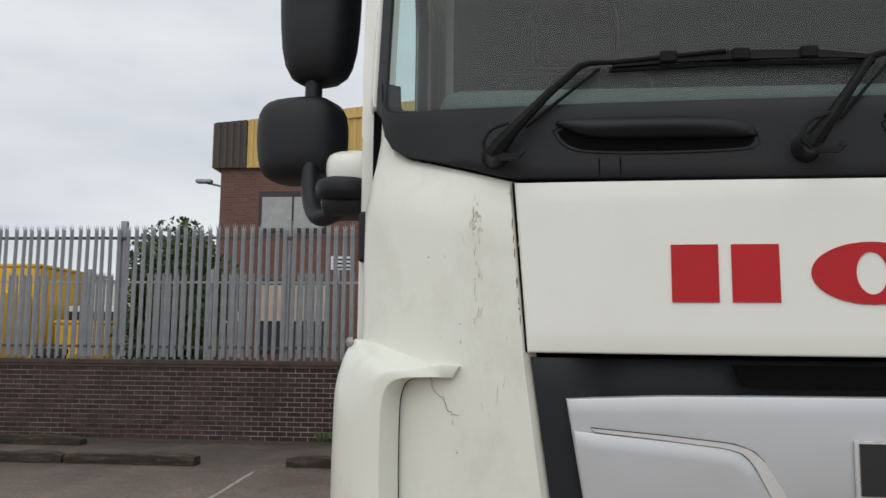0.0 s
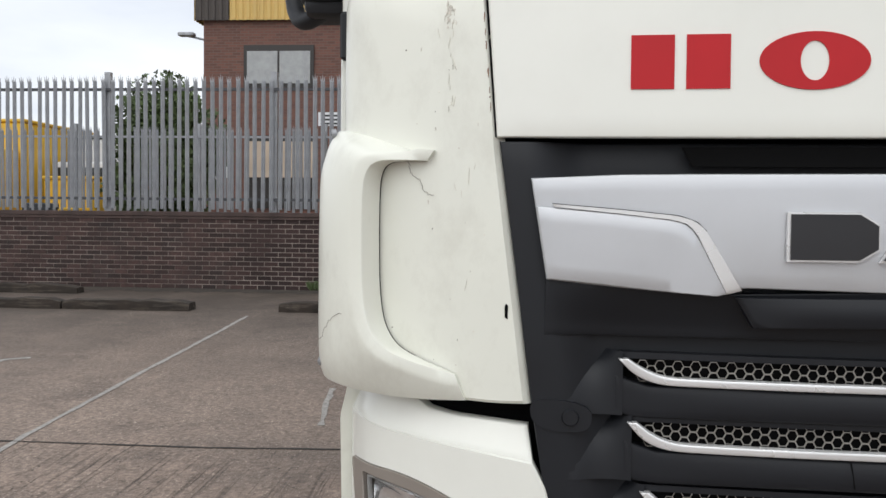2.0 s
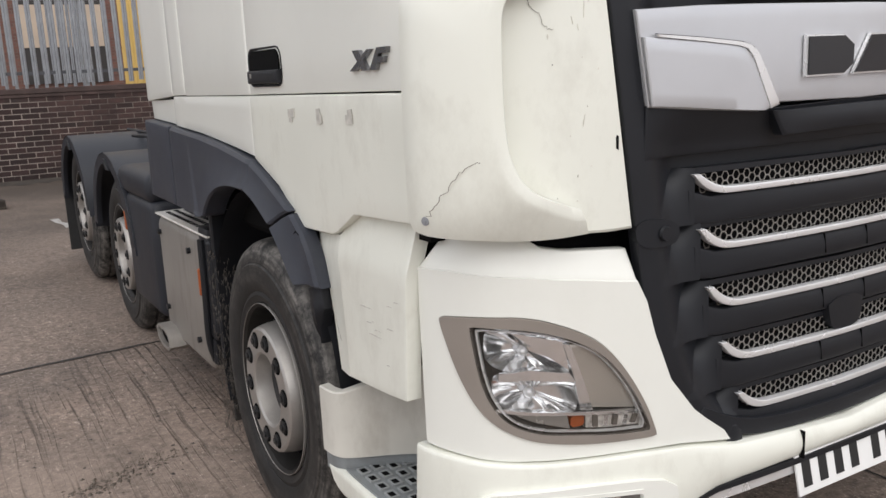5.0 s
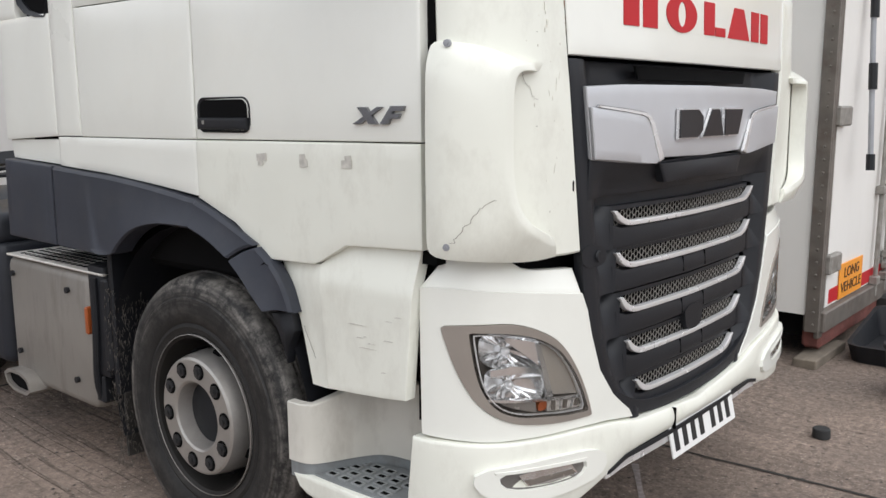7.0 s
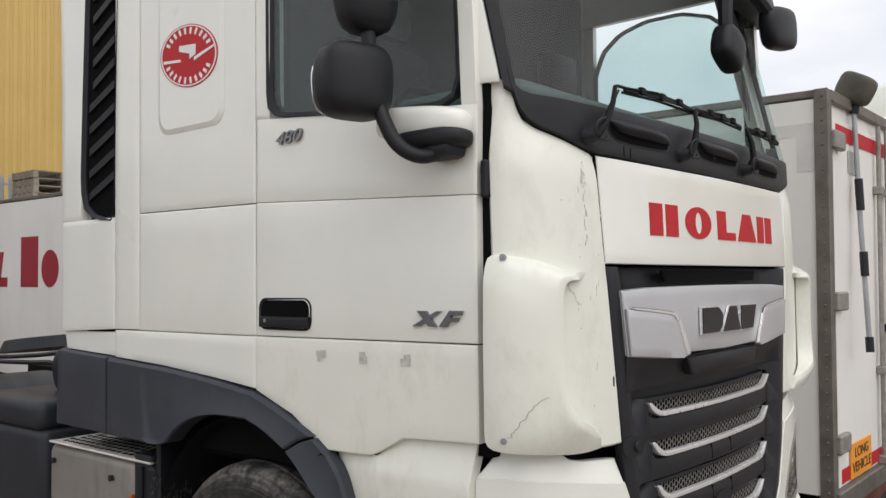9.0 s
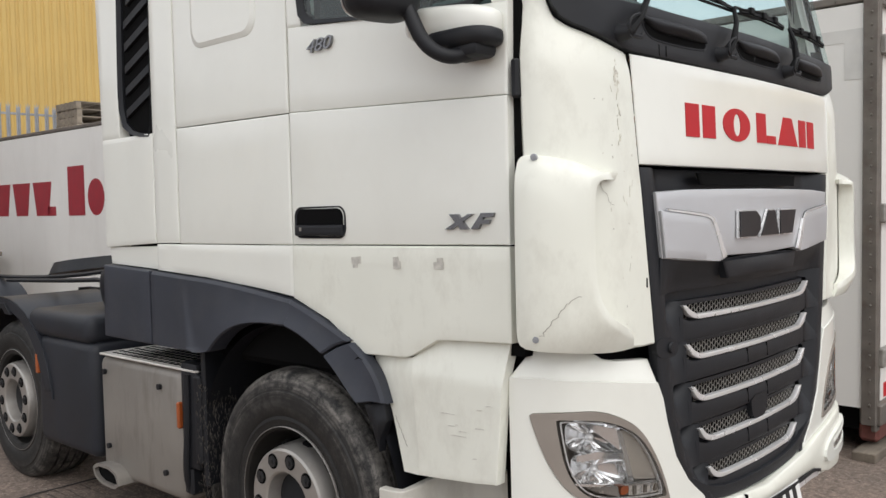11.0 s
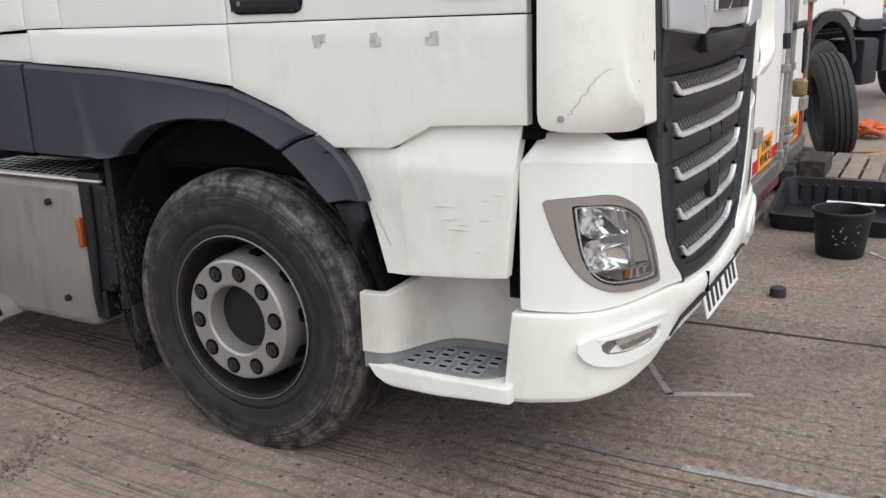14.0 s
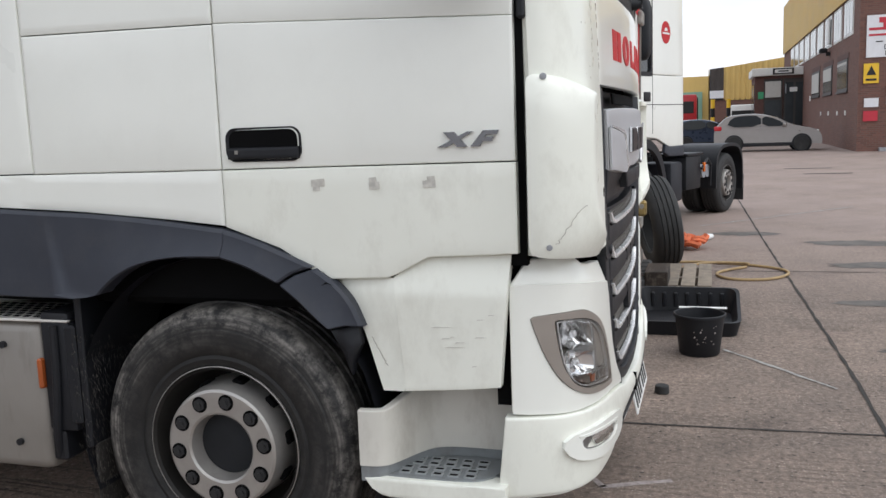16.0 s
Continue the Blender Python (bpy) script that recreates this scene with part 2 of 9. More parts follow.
TIMBER = mat("weathered_timber", (0.026, 0.019, 0.014), 0.9, var=0.4, scale=7, bump=0.8, bscale=22, dirt=(0.14, 0.115, 0.092), dscale=7, damount=0.8, stretch=(0.25, 3, 3))
WIPER_BLACK = mat("satin_black_wiper", (0.006, 0.0062, 0.007), 0.62, var=0.1, bump=0.05, spec=0.2)
PLANK = mat("grey_pallet_wood", (0.22, 0.185, 0.145), 0.85, var=0.25, scale=8, bump=0.5, bscale=26, dirt=(0.09, 0.075, 0.06), dscale=6, damount=0.6, stretch=(0.3, 3, 3), random_tint=0.2)
LEAF = mat("dark_green_leaf", (0.058, 0.085, 0.028), 0.6, var=0.45, scale=1.5, bump=0.1, random_tint=0.2)
BARK = mat("grey_bark", (0.12, 0.095, 0.07), 0.9, var=0.3, scale=10, bump=0.6, bscale=30)
PANE = glass("window_pane", (0.55, 0.58, 0.60), 0.02)
SCREEN_GLASS = glass("tinted_windscreen", (0.84, 0.92, 0.915), 0.7, 1.5, 0.08)
LENS = glass("clear_lens", (0.97, 0.975, 0.98), 0.0)
CABIN = mat("grey_cab_lining", (0.018, 0.026, 0.030), 0.8, var=0.1, bump=0)
CABIN_LIGHT = mat("pale_grey_cab_lining", (0.075, 0.10, 0.098), 0.8, var=0.1, bump=0)
WHITE_LINE = mat("worn_white_line", (0.33, 0.32, 0.30), 0.85, var=0.3, scale=30, bump=0.3, dirt=(0.115, 0.10, 0.088), dscale=14, damount=1.0)
WORN_LINE = mat("broken_white_line", (0.30, 0.285, 0.265), 0.85, var=0.3, scale=40, bump=0.3, dirt=(0.125, 0.108, 0.095), dscale=22, damount=1.0)
FAINT_LINE = mat("faint_worn_line", (0.185, 0.17, 0.157), 0.85, var=0.3, scale=30, bump=0.3, dirt=(0.125, 0.108, 0.095), dscale=16, damount=1.0)
JOINT = mat("dirt_filled_joint", (0.035, 0.031, 0.028), 0.95, var=0.3, scale=25, bump=0.6, bscale=60)

# ---- mesh helpers ----


def part(name, bm, material, parent=None, label="", smooth=True):
    """Links a bmesh as one mesh object under a thing or a part."""
    me = bpy.data.meshes.new(name)
    bmesh.ops.recalc_face_normals(bm, faces=bm.faces)
    bm.to_mesh(me)
    bm.free()
    me.materials.append(material)
    if smooth:
        me.shade_smooth()
        me.set_sharp_from_angle(angle=radians(32))
    ob = new(name, me)
    if parent:
        ob.parent = parent
    if label:
        ob["label"] = label
    return ob


def thing(name, label, category, group="", at=(0, 0, 0)):
    ob = new(name)
    ob.location = at
    ob.empty_display_size = 0.2
    return tagged(ob, label, category, group)


def box(bm, x0, x1, y0, y1, z0, z1, bevel=0.0, m=None, seg=1):
    r = bmesh.ops.create_cube(bm, size=1)
    v = r["verts"]
    for q in v:
        q.co = Vector(((x0 + x1) / 2 + q.co.x * abs(x1 - x0), (y0 + y1) / 2 + q.co.y * abs(y1 - y0), (z0 + z1) / 2 + q.co.z * abs(z1 - z0)))
    if bevel:
        e = list({e for q in v for e in q.link_edges})
        v = list({q for f in bmesh.ops.bevel(bm, geom=e, offset=bevel, segments=seg, affect="EDGES", profile=0.5)["faces"] for q in f.verts} | {q for q in v if q.is_valid})
    if m is not None:
        bmesh.ops.transform(bm, matrix=m, verts=[q for q in v if q.is_valid])
    return bm


def boxed(*a, **k):
    return box(bmesh.new(), *a, **k)


def resample(poly, n, ts=None):
    p = np.array(poly, float)
    d = np.r_[0, np.cumsum(np.linalg.norm(np.diff(p, axis=0), axis=1))]
    d /= d[-1]
    t = np.linspace(0, 1, n) if ts is None else np.array(ts)
    return np.stack([np.interp(t, d, p[:, k]) for k in range(p.shape[1])], 1)


def smooth_line(poly, times=2, closed=False):
    """Rounds the corners of a line by cutting them."""
    p = [tuple(q) for q in poly]
    for _ in range(times):
        q = [] if closed else [p[0]]
        for a, b in zip(p, p[1:] + (p[:1] if closed else [])):
            a, b = np.array(a, float), np.array(b, float)
            q += [tuple(a * 0.75 + b * 0.25), tuple(a * 0.25 + b * 0.75)]
        p = q + ([] if closed else [p[-1]])
    return p


def steps(n, lip=0.03):
    """Even steps from 0 to 1 with a close pair at each end, for a rounded edge."""
    return [0.0, lip * 0.35, lip] + [lip + (1 - 2 * lip) * k / n for k in range(1, n)] + [1 - lip, 1 - lip * 0.35, 1.0]


def skin(bm, A, B, f, off=0.0, thick=0.02, n=10, m=6, lip=0.004, la=0.02, lb=0.02, bulge=0.0):
    """A panel between two lines A and B of surface coordinates, on the surface f(a, b, off), with rounded edges and thickness."""
    ta, tb = steps(n, la), steps(m, lb)
    P, Q = resample(A, 0, ta), resample(B, 0, tb and ta)
    rows = []
    for i, (p, q) in enumerate(zip(P, Q)):
        row = []
        for j, w in enumerate(tb):
            drop = lip if i in (0, len(ta) - 1) or j in (0, len(tb) - 1) else lip * 0.25 if i in (1, len(ta) - 2) or j in (1, len(tb) - 2) else 0
            s = p * (1 - w) + q * w
            row.append(bm.verts.new(f(s[0], s[1], off - drop + bulge * 16 * ta[i] * (1 - ta[i]) * w * (1 - w))))
        rows.append(row)
    for i in range(len(rows) - 1):
        for j in range(len(tb) - 1):
            bm.faces.new((rows[i][j], rows[i + 1][j], rows[i + 1][j + 1], rows[i][j + 1]))
    rim = [(i, 0) for i in range(len(ta))] + [(len(ta) - 1, j) for j in range(1, len(tb))] + [(i, len(tb) - 1) for i in range(len(ta) - 2, -1, -1)] + [(0, j) for j in range(len(tb) - 2, 0, -1)]
    inner = {}
    for i, j in rim:
        s = P[i] * (1 - tb[j]) + Q[i] * tb[j]
        inner[i, j] = bm.verts.new(f(s[0], s[1], off - thick))
    for a, b in zip(rim, rim[1:] + rim[:1]):
        bm.faces.new((rows[a[0]][a[1]], rows[b[0]][b[1]], inner[b], inner[a]))
    return bm


def tube(bm, pts, r, seg=10, cap=True):
    """A round bar along points."""
    P = [Vector(p) for p in pts]
    rings = []
    for i, p in enumerate(P):
        d = (P[min(i + 1, len(P) - 1)] - P[max(i - 1, 0)]).normalized()
        a = d.orthogonal().normalized() if i == 0 else (rings_a - d * rings_a.dot(d)).normalized()
        rings_a = a
        b = d.cross(a)
        rad = r[i] if isinstance(r, (list, tuple)) else r
        rings.append([bm.verts.new(p + (a * math.cos(t) + b * math.sin(t)) * rad) for t in [2 * math.pi * k / seg for k in range(seg)]])
    for A, B in zip(rings, rings[1:]):
        for k in range(seg):
            bm.faces.new((A[k], A[(k + 1) % seg], B[(k + 1) % seg], B[k]))
    if cap:
        bm.faces.new(rings[0]), bm.faces.new(rings[-1])
    return bm


def lathe(bm, prof, seg=48, m=None, cap=True):
    """A turned shape round the x axis; prof: (x, radius)."""
    rings = []
    for x, r in prof:
        rings.append([bm.verts.new((x, r * math.cos(t), r * math.sin(t))) for t in [2 * math.pi * k / seg for k in range(seg)]])
    for A, B in zip(rings, rings[1:]):
        for k in range(seg):
            bm.faces.new((A[k], A[(k + 1) % seg], B[(k + 1) % seg], B[k]))
    if cap and prof[0][1] > 0.001:
        bm.faces.new(rings[0])
    if cap and prof[-1][1] > 0.001:
        bm.faces.new(rings[-1])
    bmesh.ops.remove_doubles(bm, verts=bm.verts, dist=1e-5)
    if m is not None:
        bmesh.ops.transform(bm, matrix=m, verts=bm.verts)
    return bm


def slab(bm, outline, f, off, thick):
    """A flat shape with a closed outline of surface coordinates on the surface f."""
    top = [bm.verts.new(f(a, b, off)) for a, b in outline]
    low = [bm.verts.new(f(a, b, off - thick)) for a, b in outline]
    bm.faces.new(top), bm.faces.new(low[::-1])
    for k in range(len(top)):
        bm.faces.new((top[k], top[k - 1], low[k - 1], low[k]))
    return bm


def ring_slab(bm, outer, inner, f, off, thick, off_in=None):
    """A frame between two closed outlines with the same count of points."""
    oi = off if off_in is None else off_in
    a = [bm.verts.new(f(p[0], p[1], off)) for p in outer]
    b = [bm.verts.new(f(p[0], p[1], oi)) for p in inner]
    c = [bm.verts.new(f(p[0], p[1], off - thick)) for p in outer]
    d = [bm.verts.new(f(p[0], p[1], oi - thick)) for p in inner]
    for k in range(len(a)):
        for p, q in ((a, b), (b, d), (d, c), (c, a)):
            bm.faces.new((p[k - 1], p[k], q[k], q[k - 1]))
    return bm


def words(text, size, m, material, parent, name="lettering", depth=0.002, shear=0.0, squash=1.0):
    """Lettering as a mesh; lies in its own xy plane, moved by m."""
    cu = bpy.data.curves.new(name, "FONT")
    cu.body, cu.size, cu.extrude, cu.shear, cu.align_x, cu.align_y = text, size, depth, shear, "CENTER", "CENTER"
    tmp = bpy.data.objects.new(name, cu)
    scene.collection.objects.link(tmp)
    me = bpy.data.meshes.new_from_object(tmp.evaluated_get(bpy.context.evaluated_depsgraph_get()))
    bpy.data.objects.remove(tmp)
    me.transform(m @ Matrix.Diagonal((squash, 1, 1, 1)))
    me.materials.clear()
    me.materials.append(material)
    ob = new(name, me)
    ob.parent = parent
    return ob


X0 = 0.85
PLAN = [(0, 1.655), (0.3, 1.66), (0.6, 1.675), (0.8, 1.69), (0.93, 1.71), (1.02, 1.74), (1.08, 1.785), (1.113, 1.84), (1.136, 1.89), (1.146, 1.93), (1.149, 2.0), (1.151, 2.3)]
PLAN_UP = [(0, 1.655), (0.3, 1.66), (0.6, 1.675), (0.8, 1.688), (0.93, 1.702), (1.02, 1.722), (1.08, 1.75), (1.12, 1.785), (1.145, 1.82), (1.153, 1.86), (1.156, 1.92), (1.158, 2.0), (1.16, 2.3)]
PL = np.array(smooth_line(PLAN, 3))
PS = np.r_[0, np.cumsum(np.linalg.norm(np.diff(PL, axis=0), axis=1))]
PLU = np.array(smooth_line(PLAN_UP, 3))
PSU = np.r_[0, np.cumsum(np.linalg.norm(np.diff(PLU, axis=0), axis=1))]


def FS(s, z, off=0.0):
    """A point of the lorry's front: s metres along the plan from the middle (towards its driver's side), at height z, off metres proud. The corners stand wider above the lamps."""
    a = abs(s)
    pl, ps = (PLU, PSU) if z > 1.145 else (PL, PS)
    u, y = np.interp(a, ps, pl[:, 0]), np.interp(a, ps, pl[:, 1])
    u2, y2 = np.interp(a + 0.02, ps, pl[:, 0]), np.interp(a + 0.02, ps, pl[:, 1])
    u1, y1 = np.interp(max(a - 0.02, 0), ps, pl[:, 0]), np.interp(max(a - 0.02, 0), ps, pl[:, 1])
    d = math.hypot(u2 - u1, y2 - y1)
    u, y = u + off * (y2 - y1) / d, y - off * (u2 - u1) / d
    lean = 0.03 * max(0.0, z - 1.65) + 0.20 * max(0.0, z - 2.2)
    return Vector((X0 - (u if s >= 0 else -u), y + lean, z))


def sx(x):
    """The plan length at which the front stands at x."""
    v = float(np.interp(abs(X0 - x), PL[:, 0], PS))
    return v if x <= X0 else -v


def sxu(x):
    """The same for the upper, wider corner."""
    return float(np.interp(abs(X0 - x), PLU[:, 0], PSU))


def syu(y):
    return float(np.interp(y, PLU[:, 1], PSU))


def rrect(a0, a1, b0, b1, r, n=5):
    """A rectangle outline with rounded corners."""
    o = []
    for ca, cb, t0 in ((a1 - r, b1 - r, 0), (a0 + r, b1 - r, 90), (a0 + r, b0 + r, 180), (a1 - r, b0 + r, 270)):
        o += [(ca + r * math.cos(radians(t0 + 90 * k / n)), cb + r * math.sin(radians(t0 + 90 * k / n))) for k in range(n + 1)]
    return o


# ---- ground ----
RISE, RISE_FROM = 0.03, 1.9


def gz(y):
    return RISE * max(0.0, min(y, 13.6) - RISE_FROM)


def concrete():
    """Old yard concrete: tan and grey patches, dark stains, tined ribs on the near slab, speckled grit."""
    m = bpy.data.materials.new("stained_yard_concrete")
    m.use_nodes = True
    n, l = m.node_tree.nodes, m.node_tree.links
    b = n["Principled BSDF"]
    co = n.new("ShaderNodeTexCoord")

    def noise_at(scale, detail=5, rough=0.6, stretch=None):
        t = n.new("ShaderNodeTexNoise")
        t.inputs["Scale"].default_value, t.inputs["Detail"].default_value, t.inputs["Roughness"].default_value = scale, detail, rough
        if stretch:
            mp = n.new("ShaderNodeMapping")
            mp.inputs["Scale"].default_value = stretch
            l.new(co.outputs["Object"], mp.inputs["Vector"])
            l.new(mp.outputs["Vector"], t.inputs["Vector"])
        else:
            l.new(co.outputs["Object"], t.inputs["Vector"])
        return t.outputs["Fac"]

    def ramp(src, p0, p1, c0=(0, 0, 0), c1=(1, 1, 1)):
        r = n.new("ShaderNodeValToRGB")
        r.color_ramp.elements[0].position, r.color_ramp.elements[1].position = p0, p1
        r.color_ramp.elements[0].color, r.color_ramp.elements[1].color = (*c0, 1), (*c1, 1)
        l.new(src, r.inputs["Fac"])
        return r.outputs["Color"]

    def mix(fac, c1, c2, kind="MIX"):
        x = n.new("ShaderNodeMixRGB")
        x.blend_type = kind
        for sock, val in ((x.inputs["Fac"], fac), (x.inputs["Color1"], c1), (x.inputs["Color2"], c2)):
            if isinstance(val, (int, float)):
                sock.default_value = val
            elif isinstance(val, tuple):
                sock.default_value = (*val, 1)
            else:
                l.new(val, sock)
        return x.outputs["Color"]

    def times(a, c):
        x = n.new("ShaderNodeMath")
        x.operation = "MULTIPLY"
        for k, val in enumerate((a, c)):
            if isinstance(val, (int, float)):
                x.inputs[k].default_value = val
            else:
                l.new(val, x.inputs[k])
        return x.outputs["Value"]

    col = ramp(noise_at(0.45, 7, 0.65), 0.34, 0.66, (0.128, 0.108, 0.094), (0.215, 0.176, 0.148))
    col = mix(ramp(noise_at(1.3, 8, 0.74), 0.50, 0.70, (0, 0, 0), (0.72, 0.72, 0.72)), col, (0.066, 0.054, 0.047))
    col = mix(ramp(noise_at(4.5, 7, 0.72), 0.57, 0.74, (0, 0, 0), (0.5, 0.5, 0.5)), col, (0.27, 0.215, 0.18))
    sep = n.new("ShaderNodeSeparateXYZ")
    l.new(co.outputs["Object"], sep.inputs["Vector"])
    near = n.new("ShaderNodeMapRange")
    near.inputs["From Min"].default_value, near.inputs["From Max"].default_value = 5.24, 5.16
    near.inputs["To Min"].default_value, near.inputs["To Max"].default_value = 0.10, 1.0
    l.new(sep.outputs["Y"], near.inputs["Value"])
    side = n.new("ShaderNodeMapRange")
    side.inputs["From Min"].default_value, side.inputs["From Max"].default_value = -0.2, 1.4
    side.inputs["To Min"].default_value, side.inputs["To Max"].default_value = 1.0, 0.28
    l.new(sep.outputs["X"], side.inputs["Value"])
    worn = ramp(noise_at(0.9, 6, 0.7), 0.38, 0.56, (0.15, 0.15, 0.15), (1, 1, 1))
    wob = noise_at(1.7, 3, 0.5)
    bend = n.new("ShaderNodeVectorMath")
    bend.operation = "MULTIPLY_ADD"
    l.new(wob, bend.inputs[0])
    bend.inputs[1].default_value = (0.045, 0, 0)
    l.new(co.outputs["Object"], bend.inputs[2])

    def tines(scale, stretch):
        t, mp = n.new("ShaderNodeTexNoise"), n.new("ShaderNodeMapping")
        t.inputs["Scale"].default_value, t.inputs["Detail"].default_value, t.inputs["Roughness"].default_value = scale, 3, 0.6
        mp.inputs["Scale"].default_value = stretch
        l.new(bend.outputs["Vector"], mp.inputs["Vector"])
        l.new(mp.outputs["Vector"], t.inputs["Vector"])
        return t.outputs["Fac"]

    grooves = tines(1.0, (40, 0.8, 1))
    lines = ramp(grooves, 0.36, 0.47)
    ribs = times(times(near.outputs["Result"], worn), side.outputs["Result"])
    col = mix(times(ribs, 0.8), col, mix(1.0, col, ramp(grooves, 0.36, 0.48, (0.24, 0.22, 0.21), (1.18, 1.16, 1.15)), "MULTIPLY"))
    chips = ramp(tines(1.0, (75, 16, 1)), 0.60, 0.70, (0, 0, 0), (0.9, 0.9, 0.9))
    col = mix(times(chips, ramp(noise_at(2.3, 5, 0.7), 0.42, 0.62)), col, (0.42, 0.37, 0.325))
    spots = ramp(noise_at(75, 3, 0.75), 0.62, 0.66, (0, 0, 0), (0.9, 0.9, 0.9))
    col = mix(times(spots, ramp(noise_at(1.9, 5, 0.7), 0.35, 0.6, (0.25, 0.25, 0.25), (1, 1, 1))), col, (0.52, 0.47, 0.425))
    pits = ramp(noise_at(24, 4, 0.8), 0.61, 0.66, (0, 0, 0), (0.8, 0.8, 0.8))
    col = mix(pits, col, (0.050, 0.041, 0.036))
    col = mix(0.8, col, mix(1.0, col, ramp(noise_at(30, 7, 0.86), 0.36, 0.64, (0.30, 0.30, 0.30), (1.7, 1.7, 1.7)), "MULTIPLY"))
    sand = n.new("ShaderNodeVectorMath")
    sand.operation = "DISTANCE"
    l.new(co.outputs["Object"], sand.inputs[0])
    sand.inputs[1].default_value = (-1.1, 3.2, 0.04)
    near_sand = n.new("ShaderNodeMapRange")
    near_sand.inputs["From Min"].default_value, near_sand.inputs["From Max"].default_value = 1.5, 0.3
    l.new(sand.outputs["Value"], near_sand.inputs["Value"])
    col = mix(times(near_sand.outputs["Result"], ramp(noise_at(3.5, 8, 0.75), 0.38, 0.62, (0.1, 0.1, 0.1), (0.75, 0.75, 0.75))), col, (0.30, 0.25, 0.212))
    east = n.new("ShaderNodeMapRange")
    east.inputs["From Min"].default_value, east.inputs["From Max"].default_value = 4.5, 11.0
    l.new(sep.outputs["X"], east.inputs["Value"])
    col = mix(times(east.outputs["Result"], ramp(noise_at(0.6, 6, 0.7), 0.30, 0.62, (0.25, 0.25, 0.25), (0.8, 0.8, 0.8))), col, (0.285, 0.236, 0.218))
    # patchy darkening that grows from y 6 to 10.8, towards the wall
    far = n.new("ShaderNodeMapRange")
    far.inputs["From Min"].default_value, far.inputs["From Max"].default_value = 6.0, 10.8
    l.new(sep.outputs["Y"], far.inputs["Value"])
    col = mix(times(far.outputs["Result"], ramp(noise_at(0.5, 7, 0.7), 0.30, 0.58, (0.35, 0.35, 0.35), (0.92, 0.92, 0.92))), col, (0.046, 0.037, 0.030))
    col = mix(1.0, col, (1.15, 1.07, 1.02), "MULTIPLY")
    l.new(col, b.inputs["Base Color"])
    b.inputs["Roughness"].default_value = 0.82
    b1, b2 = n.new("ShaderNodeBump"), n.new("ShaderNodeBump")
    b1.inputs["Strength"].default_value, b1.inputs["Distance"].default_value = 0.8, 0.006
    l.new(times(lines, ribs), b1.inputs["Height"])
    b2.inputs["Strength"].default_value, b2.inputs["Distance"].default_value = 0.6, 0.004
    l.new(noise_at(130, 4, 0.7), b2.inputs["Height"])
    l.new(b1.outputs["Normal"], b2.inputs["Normal"])
    l.new(b2.outputs["Normal"], b.inputs["Normal"])
    return m


CONCRETE = concrete()
bm = bmesh.new()
xs, ys = [-400, -60, -12, 0, 14, 60, 400], [-400, -40, -6, RISE_FROM, 13.6, 40, 400]
gv = [[bm.verts.new((x, y, gz(y))) for x in xs] for y in ys]
for j in range(len(ys) - 1):
    for i in range(len(xs) - 1):
        bm.faces.new((gv[j][i], gv[j][i + 1], gv[j + 1][i + 1], gv[j + 1][i]))
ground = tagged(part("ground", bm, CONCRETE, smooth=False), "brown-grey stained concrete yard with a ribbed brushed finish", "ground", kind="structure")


def strip(name, pts, width, material, label, wob=0.15, lift=0.004):
    """A thin painted or worn strip lying on the ground along points."""
    bm = bmesh.new()
    rnd = random.Random(len(pts) * 7 + int(abs(pts[0][0]) * 100))
    p = resample(pts, max(6, int(sum(math.dist(a, b) for a, b in zip(pts, pts[1:])) / 0.12)))
    prev = None
    for i, q in enumerate(p):
        d = p[min(i + 1, len(p) - 1)] - p[max(i - 1, 0)]
        nrm = np.array((-d[1], d[0])) / np.hypot(*d)
        w1, w2 = [width / 2 * (1 + rnd.uniform(-wob, wob)) for _ in range(2)]
        a, b = q + nrm * w1, q - nrm * w2
        va, vb = bm.verts.new((*a, gz(a[1]) + lift)), bm.verts.new((*b, gz(b[1]) + lift))
        if prev:
            bm.faces.new((*prev, vb, va))
        prev = (va, vb)
    return part(name, bm, material, ground, label, smooth=False)


strip("slab_joint", [(-9, 5.14), (-1.82, 5.12), (-0.35, 5.22), (3.2, 5.25)], 0.022, JOINT, "dark joint between concrete slabs", 0.6)
strip("slab_joint", [(-2.6, 0.46), (1.26, 0.49), (2.86, 0.50), (8.5, 0.68), (12.7, 0.79), (30, 1.25)], 0.022, JOINT, "dark joint between concrete slabs", 0.6)
strip("slab_joint", [(1.66, -6), (1.7, 0.5), (1.64, 1.8), (1.6, 2.6), (1.55, 5.2)], 0.017, JOINT, "dark joint between concrete slabs", 0.6)
strip("slab_joint", [(6.6, -6), (6.55, 0.6), (6.5, 1.8)], 0.018, JOINT, "dark joint between concrete slabs", 0.6)
strip("painted_line", [(-3.0, 4.4), (-3.07, 5.27), (-3.15, 7.2), (-3.22, 9.4), (-3.27, 10.6)], 0.045, WORN_LINE, "worn white bay line", 0.35)
strip("painted_line", [(-1.22, 5.7), (-1.30, 6.2), (-1.37, 6.8)], 0.04, WORN_LINE, "worn white bay line", 0.6)
strip("painted_line", [(-4.75, 7.3), (-4.62, 7.6), (-4.45, 7.7)], 0.06, WHITE_LINE, "worn white bay line", 0.6)
strip("painted_line", [(-0.12, 9.3), (-0.2, 9.9)], 0.07, WHITE_LINE, "worn white bay line", 0.5)
strip("painted_line", [(0.19, 2.44), (0.232, 2.04), (0.25, 1.6)], 0.03, FAINT_LINE, "faint worn bay line", 0.5)
